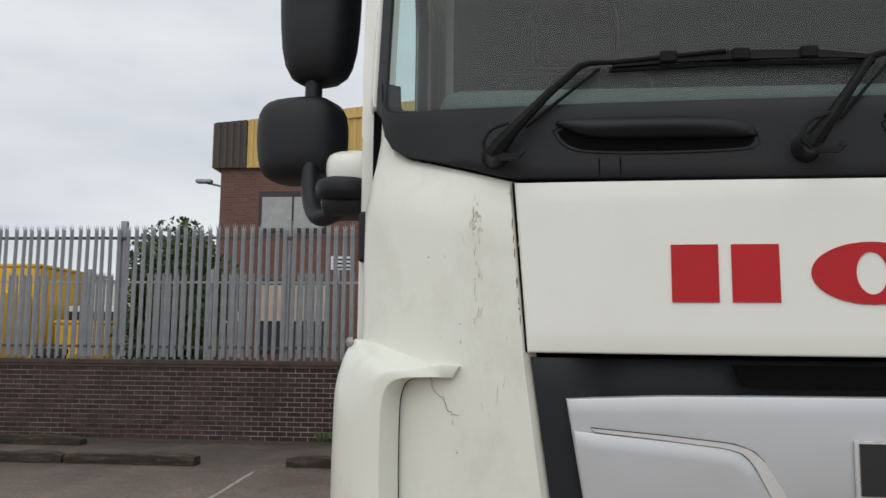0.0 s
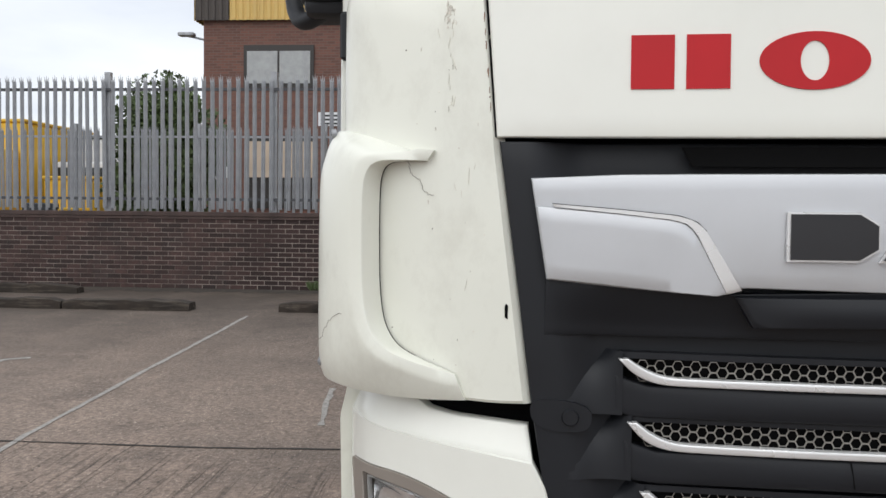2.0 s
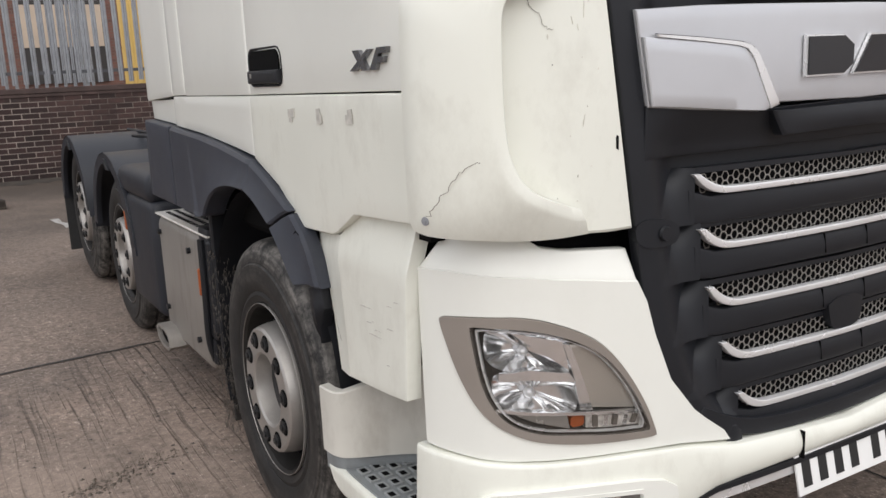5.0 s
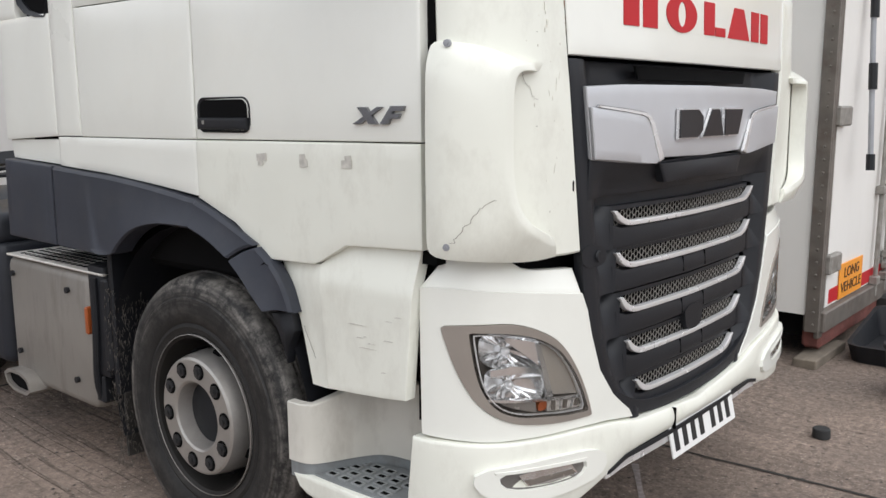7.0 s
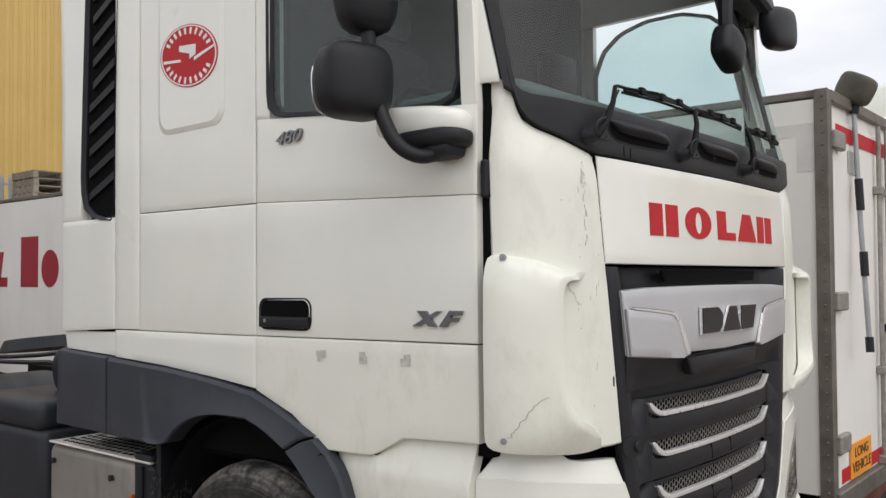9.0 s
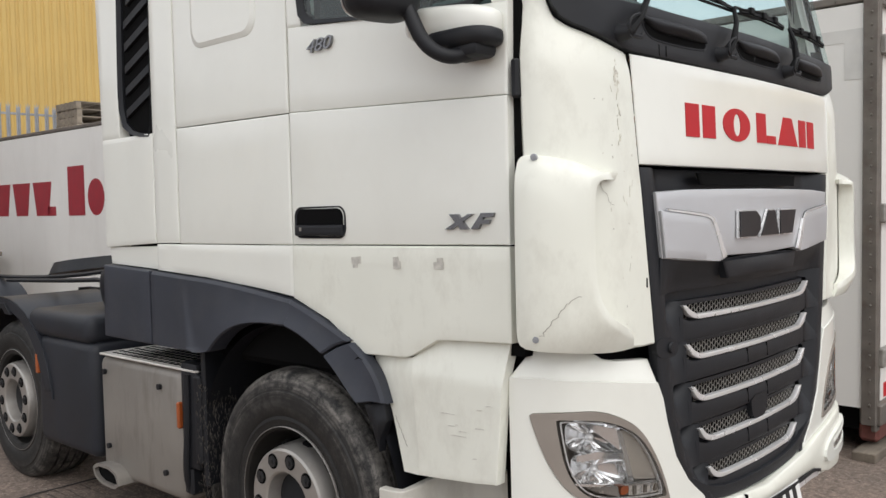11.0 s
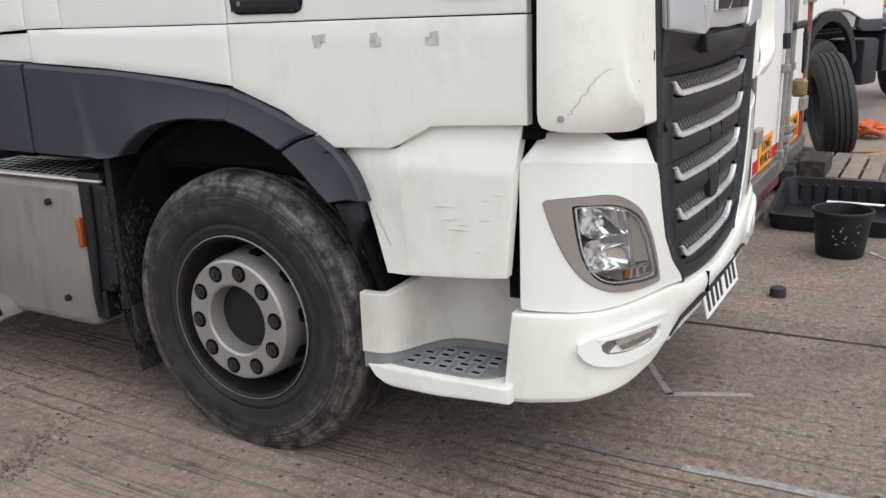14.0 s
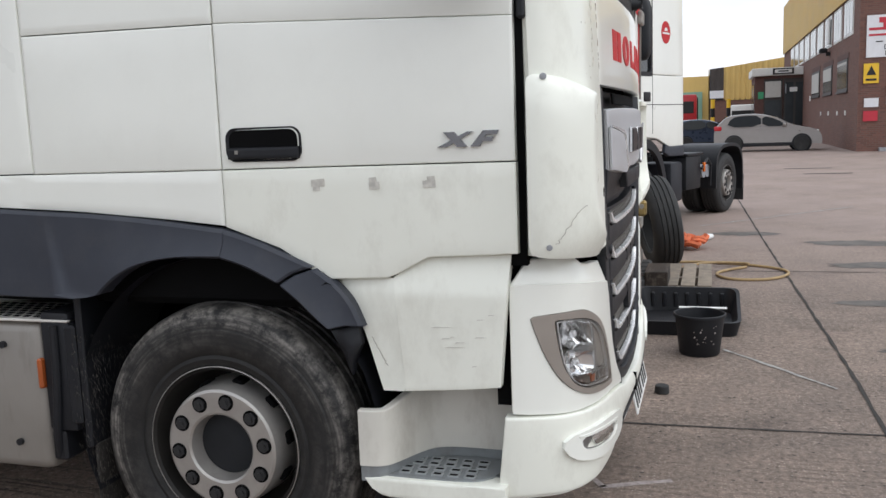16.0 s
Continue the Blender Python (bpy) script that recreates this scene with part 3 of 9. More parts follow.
strip("painted_line", [(0.25, 1.6), (0.258, 1.4), (0.28, 0.85), (0.33, -0.4)], 0.034, WORN_LINE, "worn white bay line", 0.45)
CHALK = mat("pink_chalk", (0.36, 0.31, 0.295), 0.9, var=0.25, scale=40, bump=0.2, dirt=(0.20, 0.17, 0.15), dscale=30, damount=0.8)
strip("chalk_mark", [(1.35, 2.14), (1.05, 1.95), (0.79, 1.79)], 0.03, CHALK, "faint pink chalk mark", 0.4, 0.0015)
strip("chalk_mark", [(0.79, 1.80), (0.86, 1.65), (0.93, 1.50)], 0.035, CHALK, "faint pink chalk mark", 0.4, 0.0015)
strip("painted_line", [(3.27, 1.25), (2.95, 1.0), (2.46, 0.63)], 0.024, WHITE_LINE, "pale dried splash", 0.55)
strip("painted_line", [(13.2, -0.95), (12.45, -0.27), (11.5, 0.6), (10.5, 1.49)], 0.05, WHITE_LINE, "worn white bay line", 0.4)
# mottled dark strip on the ground along the boundary wall
WALL_STRIP = mat("dark_wall_strip", (0.045, 0.037, 0.03), 0.95, var=0.4, scale=6, bump=0.5, bscale=60, dirt=(0.10, 0.08, 0.062), dscale=4, damount=0.8)
strip("dark_wall_strip", [(-14, 13.2), (-9, 13.15), (-5, 13.22), (-1, 13.18), (2.3, 13.2)], 0.5, WALL_STRIP, "dark ragged strip along the foot of the wall", 0.5)
OIL = mat("old_oil_stain", (0.10, 0.089, 0.079), 0.7, var=0.4, scale=5, bump=0.2, dirt=(0.12, 0.105, 0.09), dscale=5, damount=0.9)
for ox, oy0, half_x, half_y in ((7.0, -1.15, 0.33, 1.5), (5.0, -0.75, 0.24, 1.15), (8.7, -0.6, 0.3, 0.9), (9.6, 0.9, 0.25, 0.5), (-1.5, 8.2, 0.25, 0.12), (3.4, -0.2, 0.12, 0.5)):
    bm = bmesh.new()
    rnd = random.Random(int(ox * 10))
    bm.faces.new([bm.verts.new((ox + half_x * rnd.uniform(0.6, 1) * math.cos(k * 0.1745), oy0 + half_y * rnd.uniform(0.8, 1) * math.sin(k * 0.1745), gz(oy0) + 0.003)) for k in range(36)])
    part("oil_stain", bm, OIL, ground, "dark oil stain", smooth=False)

# scrapings of grit and dirt on the concrete beside the wheel
bm = bmesh.new()
rnd = random.Random(31)
for k in range(330):
    w = rnd.random()
    x, y = -1.05 + 0.55 * w + rnd.gauss(0, 0.05), 3.50 + 0.24 * w + rnd.gauss(0, 0.035)
    r, z = rnd.uniform(0.002, 0.010) * (1.3 - abs(w - 0.5)), gz(y)
    p = [bm.verts.new((x + r * rnd.uniform(0.5, 1.3) * math.cos(a), y + r * rnd.uniform(0.5, 1.3) * math.sin(a), z)) for a in (0.3, 1.6, 2.9, 4.4)]
    top = bm.verts.new((x, y, z + r * 0.7))
    for q in range(4):
        bm.faces.new((p[q - 1], p[q], top))
tagged(part("dirt_scrapings", bm, mat("dirt_scrapings", (0.11, 0.09, 0.073), 0.95, var=0.5, scale=9, bump=0.2), smooth=False), "ragged line of dark dirt scrapings on the concrete", "dirt", kind="stuff")

# ---- boundary wall, bricks and fences ----
WY = 13.4
wall_x0, wall_x1, wall_z0, wall_z1 = -14.0, 2.3, gz(WY) - 0.1, 1.50
wall = tagged(part("wall_boundary", boxed(wall_x0, wall_x1, WY + 0.008, WY + 0.33, wall_z0, wall_z1), MORTAR, smooth=False), "low sooty red-brown brick boundary wall topped by a steel fence", "wall", kind="structure")
tagged(part("wall_boundary_side", boxed(2.0, 2.3, WY + 0.33, 22, wall_z0, wall_z1), MORTAR, smooth=False), "brick return of the boundary wall", "wall", kind="structure")
COPE = mat("dark_brick_coping", (0.055, 0.036, 0.032), 0.85, var=0.3, scale=6, bump=0.5, bscale=60, random_tint=0.2)
part("coping", boxed(wall_x0, wall_x1, WY - 0.02, WY + 0.36, wall_z1, wall_z1 + 0.075, 0.008), COPE, wall, "sooty brick coping")
part("string_course", boxed(wall_x0, wall_x1, WY - 0.012, WY + 0.05, wall_z1 - 0.045, wall_z1 - 0.004, 0.004), COPE, wall, "projecting sooty tile course")


def posts_and_pales(name, x0, x1, y, z0, z1, pitch, width, bay, label, base=9.0, rail=None):
    """A palisade fence: posts, two rails and pointed pales."""
    f = thing(name, label, "fence")
    pale = bmesh.new()
    h = z1 - z0
    w = width / 2
    prof = [(-w, 0.012), (-w * 0.45, -0.012), (0, 0.002), (w * 0.45, -0.012), (w, 0.012)]
    for a, b in zip(prof, prof[1:]):
        lo, hi = [(a[0], a[1], 0), (b[0], b[1], 0)], h - 0.11
        q = [pale.verts.new(c) for c in ((a[0], a[1], 0), (b[0], b[1], 0), (b[0], b[1], hi), (a[0], a[1], hi))]
        pale.faces.new(q)
        q2 = [pale.verts.new((c[0], c[1] + 0.003, c[2])) for c in ((a[0], a[1], 0), (b[0], b[1], 0), (b[0], b[1], hi), (a[0], a[1], hi))]
        pale.faces.new(q2[::-1])
    for x, lean, tall in ((-w * 0.62, -w * 0.45, 0.085), (0, 0, 0.11), (w * 0.62, w * 0.45, 0.085)):
        q = [pale.verts.new((x - w * 0.36, 0, h - 0.115)), pale.verts.new((x + w * 0.36, 0, h - 0.115)), pale.verts.new((x + lean, -0.006, h - 0.11 + tall))]
        pale.faces.new(q)
    first = part("pale", pale, STEEL, f, smooth=False)
    first.location = (x0, y, z0)
    rnd = random.Random(3)
    for k in range(1, int((x1 - x0) / pitch)):
        o = new("pale", first.data)
        o.parent = f
        o.location = (x0 + k * pitch + rnd.uniform(-0.006, 0.006), y, z0 + rnd.uniform(-0.012, 0.012))
        o.rotation_euler = (0, radians(rnd.uniform(-0.5, 0.5)), 0)
    for z in (z0 + 0.155, z1 - 0.235):
        part("rail", boxed(x0 - 0.1, x1, y + 0.015, y + 0.06, z - 0.022, z + 0.022), rail or STEEL, f, smooth=False)
    k = 0
    foot = min(z0 - 0.25, base)
    while x0 + 0.05 + k * bay < x1:
        px = x0 + 0.05 + k * bay
        part("post", boxed(px - 0.05, px + 0.05, y + 0.06, y + 0.15, foot, z1 + 0.05, 0.004), STEEL, f, smooth=False)
        k += 1
    return f


posts_and_pales("palisade_fence", -12.03, 2.25, WY + 0.05, 1.62, 3.76, 0.1375, 0.068, 2.74, "galvanised steel palisade fence on top of the brick wall", rail=RAIL)
posts_and_pales("palisade_fence", -15.0, 1.9, 18.0, 1.35, 3.41, 0.165, 0.060, 2.75, "second galvanised palisade fence beyond the wall", 0.3)
posts_and_pales("palisade_fence", 3.4, 14.0, 19.0, 1.9, 4.06, 0.19, 0.085, 2.75, "galvanised palisade fence beside the yellow warehouse", 0.3)

# ---- warehouse behind the fence ----
FAR_BRICK = mat("far_brick", (0.16, 0.075, 0.058), 0.85, var=0.15, scale=0.8, bump=0)
_n, _l = FAR_BRICK.node_tree.nodes, FAR_BRICK.node_tree.links
_bt = _n.new("ShaderNodeTexBrick")
_bt.inputs["Color1"].default_value, _bt.inputs["Color2"].default_value, _bt.inputs["Mortar"].default_value = (0.18, 0.082, 0.062, 1), (0.12, 0.058, 0.048, 1), (0.15, 0.105, 0.085, 1)
_bt.inputs["Scale"].default_value, _bt.inputs["Mortar Size"].default_value, _bt.inputs["Brick Width"].default_value, _bt.inputs["Row Height"].default_value = 1.0, 0.009, 0.225, 0.075
_tc = _n.new("ShaderNodeTexCoord")
_sp, _cb, _ad = _n.new("ShaderNodeSeparateXYZ"), _n.new("ShaderNodeCombineXYZ"), _n.new("ShaderNodeMath")
_l.new(_tc.outputs["Object"], _sp.inputs["Vector"])
_l.new(_sp.outputs["X"], _ad.inputs[0])
_l.new(_sp.outputs["Y"], _ad.inputs[1])
_l.new(_ad.outputs["Value"], _cb.inputs["X"])
_l.new(_sp.outputs["Z"], _cb.inputs["Y"])
_l.new(_cb.outputs["Vector"], _bt.inputs["Vector"])
_mm = _n.new("ShaderNodeMixRGB")
_mm.blend_type, _mm.inputs["Fac"].default_value = "MULTIPLY", 0.0
_l.new(_bt.outputs["Color"], _mm.inputs["Color1"])
_l.new(_mm.outputs["Color"], _n["Principled BSDF"].inputs["Base Color"])


def clad(bm, a, b, z0, z1a, z1b, pitch=0.2, depth=0.035):
    """Box-profile sheet from plan point a to b; its top edge runs from z1a to z1b."""
    a, b = Vector(a), Vector(b)
    d = b - a
    length = d.length
    d /= length
    nrm = Vector((d.y, -d.x))
    prev = None
    k = 0
    pts = []
    while k * pitch < length:
        for u, o in ((0.0, 0), (0.25, 0), (0.4, depth), (0.85, depth)):
            pts.append((min((k + u) * pitch, length), o))
        k += 1
    for s, o in pts:
        p = a + d * s + nrm * o
        zt = z1a + (z1b - z1a) * s / length
        v = (bm.verts.new((p.x, p.y, z0)), bm.verts.new((p.x, p.y, zt)))
        if prev:
            bm.faces.new((prev[0], v[0], v[1], prev[1]))
        prev = v
    return bm


BY = 24.0
house = thing("warehouse", "brown brick warehouse with a yellow sheet-clad fascia", "building")
part("wall", boxed(-8.75, 3.4, BY, BY + 20, 0, 7.1), FAR_BRICK, house, "brown brick wall", smooth=False)
part("fascia", clad(bmesh.new(), (-7.96, BY - 0.12), (3.4, BY - 0.12), 6.95, 8.36, 9.5), YELLOW, house, "yellow profiled sheet fascia", smooth=False)
part("corner_cladding", clad(bmesh.new(), (-8.95, BY - 0.12), (-7.96, BY - 0.12), 6.95, 8.28, 8.36), BROWN_CLAD, house, "dark brown corner cladding", smooth=False)
part("corner_cladding", clad(bmesh.new(), (-8.95, BY + 20), (-8.95, BY - 0.12), 6.95, 8.28, 8.28), YELLOW, house, smooth=False)
part("verge", boxed(-9.0, 3.4, BY - 0.2, BY - 0.08, -0.06, 0.06, m=Matrix.Translation((0, 0, 8.9)) @ Matrix.Rotation(-0.1, 4, "Y") @ Matrix.Translation((2.8, 0, 0))), YELLOW, house, smooth=False)
bm = bmesh.new()
bm.faces.new([bm.verts.new(c) for c in ((-8.95, BY - 0.1, 8.25), (3.4, BY - 0.1, 9.45), (3.4, BY + 20, 9.45), (-8.95, BY + 20, 8.25))])
part("roof", bm, BROWN_CLAD, house, smooth=False)
for wx in (-7.58, -3.35):
    w = part("window", boxed(wx, wx + 2.0, BY - 0.05, BY + 0.03, 5.1, 6.27), WINDOW_FRAME, house, "dark-framed two-pane window")
    for k in range(2):
        part("pane", boxed(wx + 0.1 + k * 0.93, wx + 0.97 + k * 0.93, BY - 0.07, BY - 0.055, 5.2, 6.1), mat("pale_window_glass", (0.36, 0.37, 0.37), 0.12, var=0.1, bump=0), w)
for wx in (-7.48, -3.2, 1.08):
    w = part("window", boxed(wx, wx + 1.95, BY - 0.05, BY + 0.03, 1.7, 3.75), WINDOW_FRAME, house, "ground floor window boarded in beige")
    part("board", boxed(wx + 0.05, wx + 1.9, BY - 0.08, BY - 0.055, 2.57, 3.58), BEIGE, w)
SIGN_WHITE = mat("white_sign_sheet", (0.74, 0.75, 0.77), 0.45, var=0.04, bump=0.02)
for x0, x1, z0, z1 in ((-5.45, -4.82, 4.02, 4.40), (-8.75, -8.2, 2.5, 2.95), (-8.1, -7.9, 2.55, 2.95), (-0.05, 0.5, 3.85, 4.15), (1.1, 1.45, 3.3, 3.55)):
    s = part("sign", boxed(x0, x1, BY - 0.03, BY - 0.005, z0, z1), SIGN_WHITE, house, "small white notice")
    for k in range(3):
        part("writing_bar", boxed(x0 + 0.07, x1 - 0.07, BY - 0.036, BY - 0.031, z1 - 0.12 - k * 0.11, z1 - 0.07 - k * 0.11), INK, s)
fl = part("floodlight_arm", tube(bmesh.new(), [(-8.75, BY + 0.1, 6.45), (-9.0, BY, 6.5), (-9.15, BY - 0.1, 6.52)], 0.03, 6), STEEL, house)
part("floodlight", boxed(-9.4, -8.95, BY - 0.3, BY - 0.05, 6.5, 6.6, 0.02, m=None), STEEL, house, "grey floodlight")
shed = thing("warehouse", "tall yellow sheet-clad warehouse", "building")
part("wall", clad(bmesh.new(), (3.4, BY), (26, BY), 0.2, 11.5, 12.5, 0.22), YELLOW, shed, "yellow profiled sheet wall", smooth=False)
part("body", boxed(3.4, 26, BY + 0.06, BY + 20, 0, 11.4), BROWN_CLAD, shed, smooth=False)

# ---- box trailer beside the lorry ----
TX0, TX1, TY0, TY1 = 3.45, 5.88, 2.02, 17.2
SLOPE = 0.009
trailer = thing("box_trailer", "white box trailer with tarnished steel rear frame and closed doors", "trailer", at=(TX0, TY0, 0))
trailer.matrix_basis = Matrix.Translation((TX0, TY0, 0)) @ Matrix.Rotation(math.atan(SLOPE), 4, "X")
TW, TL, TB, TT = TX1 - TX0, TY1 - TY0, 0.30, 2.87
part("body", boxed(0.0, TW, 0.03, TL, TB, TT - 0.06), WHITE_BOX, trailer, "white panelled body", smooth=False)
part("roof_rail", boxed(-0.006, 0.05, 0.0, TL, TT - 0.05, TT, 0.006), FRAME_STEEL, trailer)
part("roof", boxed(0.05, TW - 0.05, 0.02, TL, TT - 0.06, TT - 0.03), WHITE_BOX, trailer)
for x in (-0.012, TW - 0.06):
    part("corner_post", boxed(x, x + 0.07, -0.004, 0.03, 0.16, TT - 0.01, 0.008), FRAME_STEEL, trailer)
part("corner_capping", boxed(-0.02, -0.004, 0.0, 0.085, 0.2, TT, 0.003), FRAME_STEEL, trailer, "riveted corner capping")
riv = bmesh.new()
bmesh.ops.create_uvsphere(riv, u_segments=6, v_segments=4, radius=0.009)
first_rivet = part("rivet", riv, FRAME_STEEL, trailer)
first_rivet.location = (-0.021, 0.035, 0.25)
for p in [(-0.021, 0.035, 0.25 + k * 0.078) for k in range(1, 34)] + [(-0.008, 0.25 + k * 0.16, TT - 0.03) for k in range(12)]:
    o = new("rivet", first_rivet.data)
    o.parent, o.location = trailer, p
part("side_patch", boxed(-0.003, 0.0, 0.08, 0.2, 2.35, 2.66), mat("grey_tape", (0.66, 0.65, 0.62), 0.6), trailer, "grey taped patch")
part("side_patch", boxed(-0.003, 0.0, 0.2, 0.9, 2.58, 2.66), mat("grey_tape", (0.66, 0.65, 0.62), 0.6), trailer, "grey taped patch")
part("header", boxed(0.058, TW - 0.06, -0.006, 0.03, TT - 0.075, TT, 0.006), FRAME_STEEL, trailer)
part("sill", boxed(0.0, TW, -0.03, 0.10, 0.2, 0.33, 0.008), FRAME_STEEL, trailer)
for x0, x1 in ((0.13, 1.225), (1.265, TW - 0.13)):
    d = part("door", boxed(x0, x1, 0.015, 0.06, 0.33, TT - 0.17, 0.006), WHITE_BOX, trailer, "white rear door")
    part("red_band", boxed(x0 + 0.01, x1 - 0.03, 0.009, 0.014, TT - 0.30, TT - 0.20), RED, d)
    part("red_band", boxed(x0 + 0.01, x1 - 0.03, 0.009, 0.014, 0.35, 0.44), RED, d)
    side = x0 if x0 < 1 else x1
    part("edge_strip", boxed(side - 0.03, side + 0.03, 0.007, 0.014, 0.34, TT - 0.19), RED if x0 > 1 else WHITE_BOX, d)
    for z in (0.62, 1.52, 2.55):
        part("hinge", boxed(side - 0.12 if x0 > 1 else side - 0.1, side + 0.1 if x0 > 1 else side + 0.12, -0.035, 0.012, z - 0.06, z + 0.06, 0.01), FITTING, d, "steel hinge")
    bx = x1 - 0.10 if x0 < 1 else x0 + 0.10
    part("lock_bar", tube(bmesh.new(), [(bx, -0.02, 0.25), (bx, -0.02, TT - 0.1)], 0.017, 8), FITTING, d, "galvanised lock bar")
    for z in (0.36, 1.0, 2.3):
        part("bracket", boxed(bx - 0.04, bx + 0.04, -0.045, 0.014, z - 0.03, z + 0.03, 0.006), FITTING, d)
    o = part("long_vehicle_board", boxed(0.36 if x0 < 1 else 1.62, 0.86 if x0 < 1 else 2.16, 0.001, 0.010, 0.345, 0.575, 0.003), ORANGE, d, "orange long vehicle marker board")
    cx = 0.61 if x0 < 1 else 1.89
    for txt, z in (("LONG", 0.508), ("VEHICLE", 0.413)):
        words(txt, 0.095, Matrix.Translation((cx, -0.001, z)) @ Matrix.Rotation(radians(90), 4, "X"), INK, o, depth=0.001, squash=1.25)
part("lock_handle", tube(bmesh.new(), [(1.2, -0.03, 1.30), (1.5, -0.07, 1.31)], 0.03, 8), BLACK, trailer, "black lock handle")
BRASS = mat("tarnished_brass", (0.30, 0.22, 0.09), 0.45, 0.8, var=0.2, scale=30)
part("padlock", boxed(1.42, 1.52, -0.13, -0.02, 0.76, 0.90, 0.02), BRASS, trailer, "brass lock")
part("lock_bolt", tube(bmesh.new(), [(1.4, -0.09, 0.85), (1.66, -0.09, 0.85)], 0.022, 8), FITTING, trailer)
part("strap_cord", tube(bmesh.new(), [(1.48, -0.08, 1.28), (1.54, -0.09, 1.15), (1.5, -0.09, 1.0), (1.45, -0.09, 0.95), (1.44, -0.09, 1.05), (1.46, -0.08, 1.25)], 0.012, 6), BLACK, trailer, "hanging black strap")
for z in (0.44, 0.52):
    part("latch_plate", boxed(1.33, 1.55, -0.05, 0.0, z - 0.03, z + 0.03, 0.008), FITTING, trailer)
part("vent_label", boxed(0.45, 0.72, 0.006, 0.014, 2.37, 2.52), mat("grey_label", (0.42, 0.42, 0.42), 0.5), trailer)
part("vent_label", boxed(1.95, 2.05, 0.006, 0.014, 1.45, 1.65), mat("grey_label", (0.42, 0.42, 0.42), 0.5), trailer)
bm = bmesh.new()
bmesh.ops.create_cone(bm, cap_ends=True, segments=28, radius1=0.115, radius2=0.115, depth=0.006, matrix=Matrix.Translation((1.82, 0.012, 2.3)) @ Matrix.Rotation(radians(90), 4, "X"))
rd = part("roundel", bm, RED, trailer, "red round emblem")
part("bar", boxed(1.74, 1.90, 0.004, 0.0085, 2.29, 2.312), PLATE_WHITE, rd)
part("bar", boxed(1.77, 1.87, 0.004, 0.0085, 2.33, 2.348), PLATE_WHITE, rd)
part("under_frame", boxed(0.1, TW - 0.1, 0.12, TL - 0.2, 0.14, 0.3), DARK, trailer)
part("rear_bumper", boxed(0.05, TW - 0.05, 0.0, 0.12, 0.08, 0.2, 0.02), mat("rusty_red_beam", (0.16, 0.055, 0.045), 0.75, var=0.3, scale=12, bump=0.4), trailer, "rusty red under-run beam")
for k in range(5):
    part("rubber_buffer", boxed(1.3 + k * 0.24, 1.48 + k * 0.24, -0.12, 0.02, 0.1, 0.22, 0.02), RUBBER_CLEAN, trailer)
for x in (0.0, TW - 0.3):
    for k in range(2):
        part("wheel", lathe(bmesh.new(), [(x, 0.0), (x, 0.28), (x - 0.0, 0.33), (x + 0.3, 0.33), (x + 0.3, 0.0)], 24, Matrix.Translation((0, 2.4 + k * 0.8, 0.33))), RUBBER_CLEAN, trailer)
    part("landing_leg", boxed(x + 0.05, x + 0.17, TL - 2.6, TL - 2.48, 0.0, 0.3), DARK, trailer)
# plain block shapes stand for the trader's web lettering
TF = lambda p, q, o: (-0.004 - o, p - TY0, q - SLOPE * 12.5)
for k in range(3):
    y = 15.95 - k * 0.78
    part("lettering_shape", slab(bmesh.new(), [(y, 2.2), (y - 0.68, 2.2), (y - 0.56, 1.68), (y - 0.12, 1.68)], TF, 0.0, 0.003), MAROON, trailer, "maroon vinyl block", smooth=False)
part("lettering_shape", slab(bmesh.new(), [(13.85, 1.82), (13.58, 1.82), (13.58, 1.68), (13.85, 1.68)], TF, 0.0, 0.003), MAROON, trailer, smooth=False)
part("lettering_shape", slab(bmesh.new(), [(13.15, 2.40), (12.62, 2.40), (12.62, 1.68), (13.15, 1.68)], TF, 0.0, 0.003), MAROON, trailer, smooth=False)
part("lettering_shape", slab(bmesh.new(), [(12.27 - 0.25 * math.sin(t), 1.94 + 0.26 * math.cos(t)) for t in [2 * math.pi * k / 28 for k in range(28)]], TF, 0.0, 0.003), MAROON, trailer, smooth=False)
part("lettering_shape", slab(bmesh.new(), [(11.9, 2.40), (11.7, 2.40), (11.7, 1.68), (11.9, 1.68)], TF, 0.0, 0.003), MAROON, trailer, smooth=False)
# ---- lorry: front ----
lorry = thing("lorry_tractor", "scuffed white lorry tractor unit with a dark slatted grille", "lorry")
S_REAR = syu(1.862)
S_TIP = sxu(-0.272)
S_LOW = float(np.interp(1.940, PL[:, 1], PS))


def mirrored(line):
    return [(-a, b) for a, b in line]


def ring_skin(bm, outer, inner, f, off, thick, rows=5, lip=0.004):
    """A panel between two closed outlines with the same count of points, with thickness at both rims."""
    grid = []
    ws = [0.0, 0.02] + [0.02 + 0.96 * k / rows for k in range(1, rows)] + [0.98, 1.0]
    for k, w in enumerate(ws):
        o = off - (lip if k in (0, len(ws) - 1) else 0)
        grid.append([bm.verts.new(f(p[0] * (1 - w) + q[0] * w, p[1] * (1 - w) + q[1] * w, o)) for p, q in zip(outer, inner)])
    back_a = [bm.verts.new(f(p[0], p[1], off - thick)) for p in outer]
    back_b = [bm.verts.new(f(p[0], p[1], off - thick)) for p in inner]
    for A, B in zip([back_a] + grid, grid + [back_b]):
        for k in range(len(A)):
            bm.faces.new((A[k - 1], A[k], B[k], B[k - 1]))
    return bm


def closed(line, n):
    return [tuple(q) for q in resample(list(line) + [line[0]], n + 1)[:-1]]


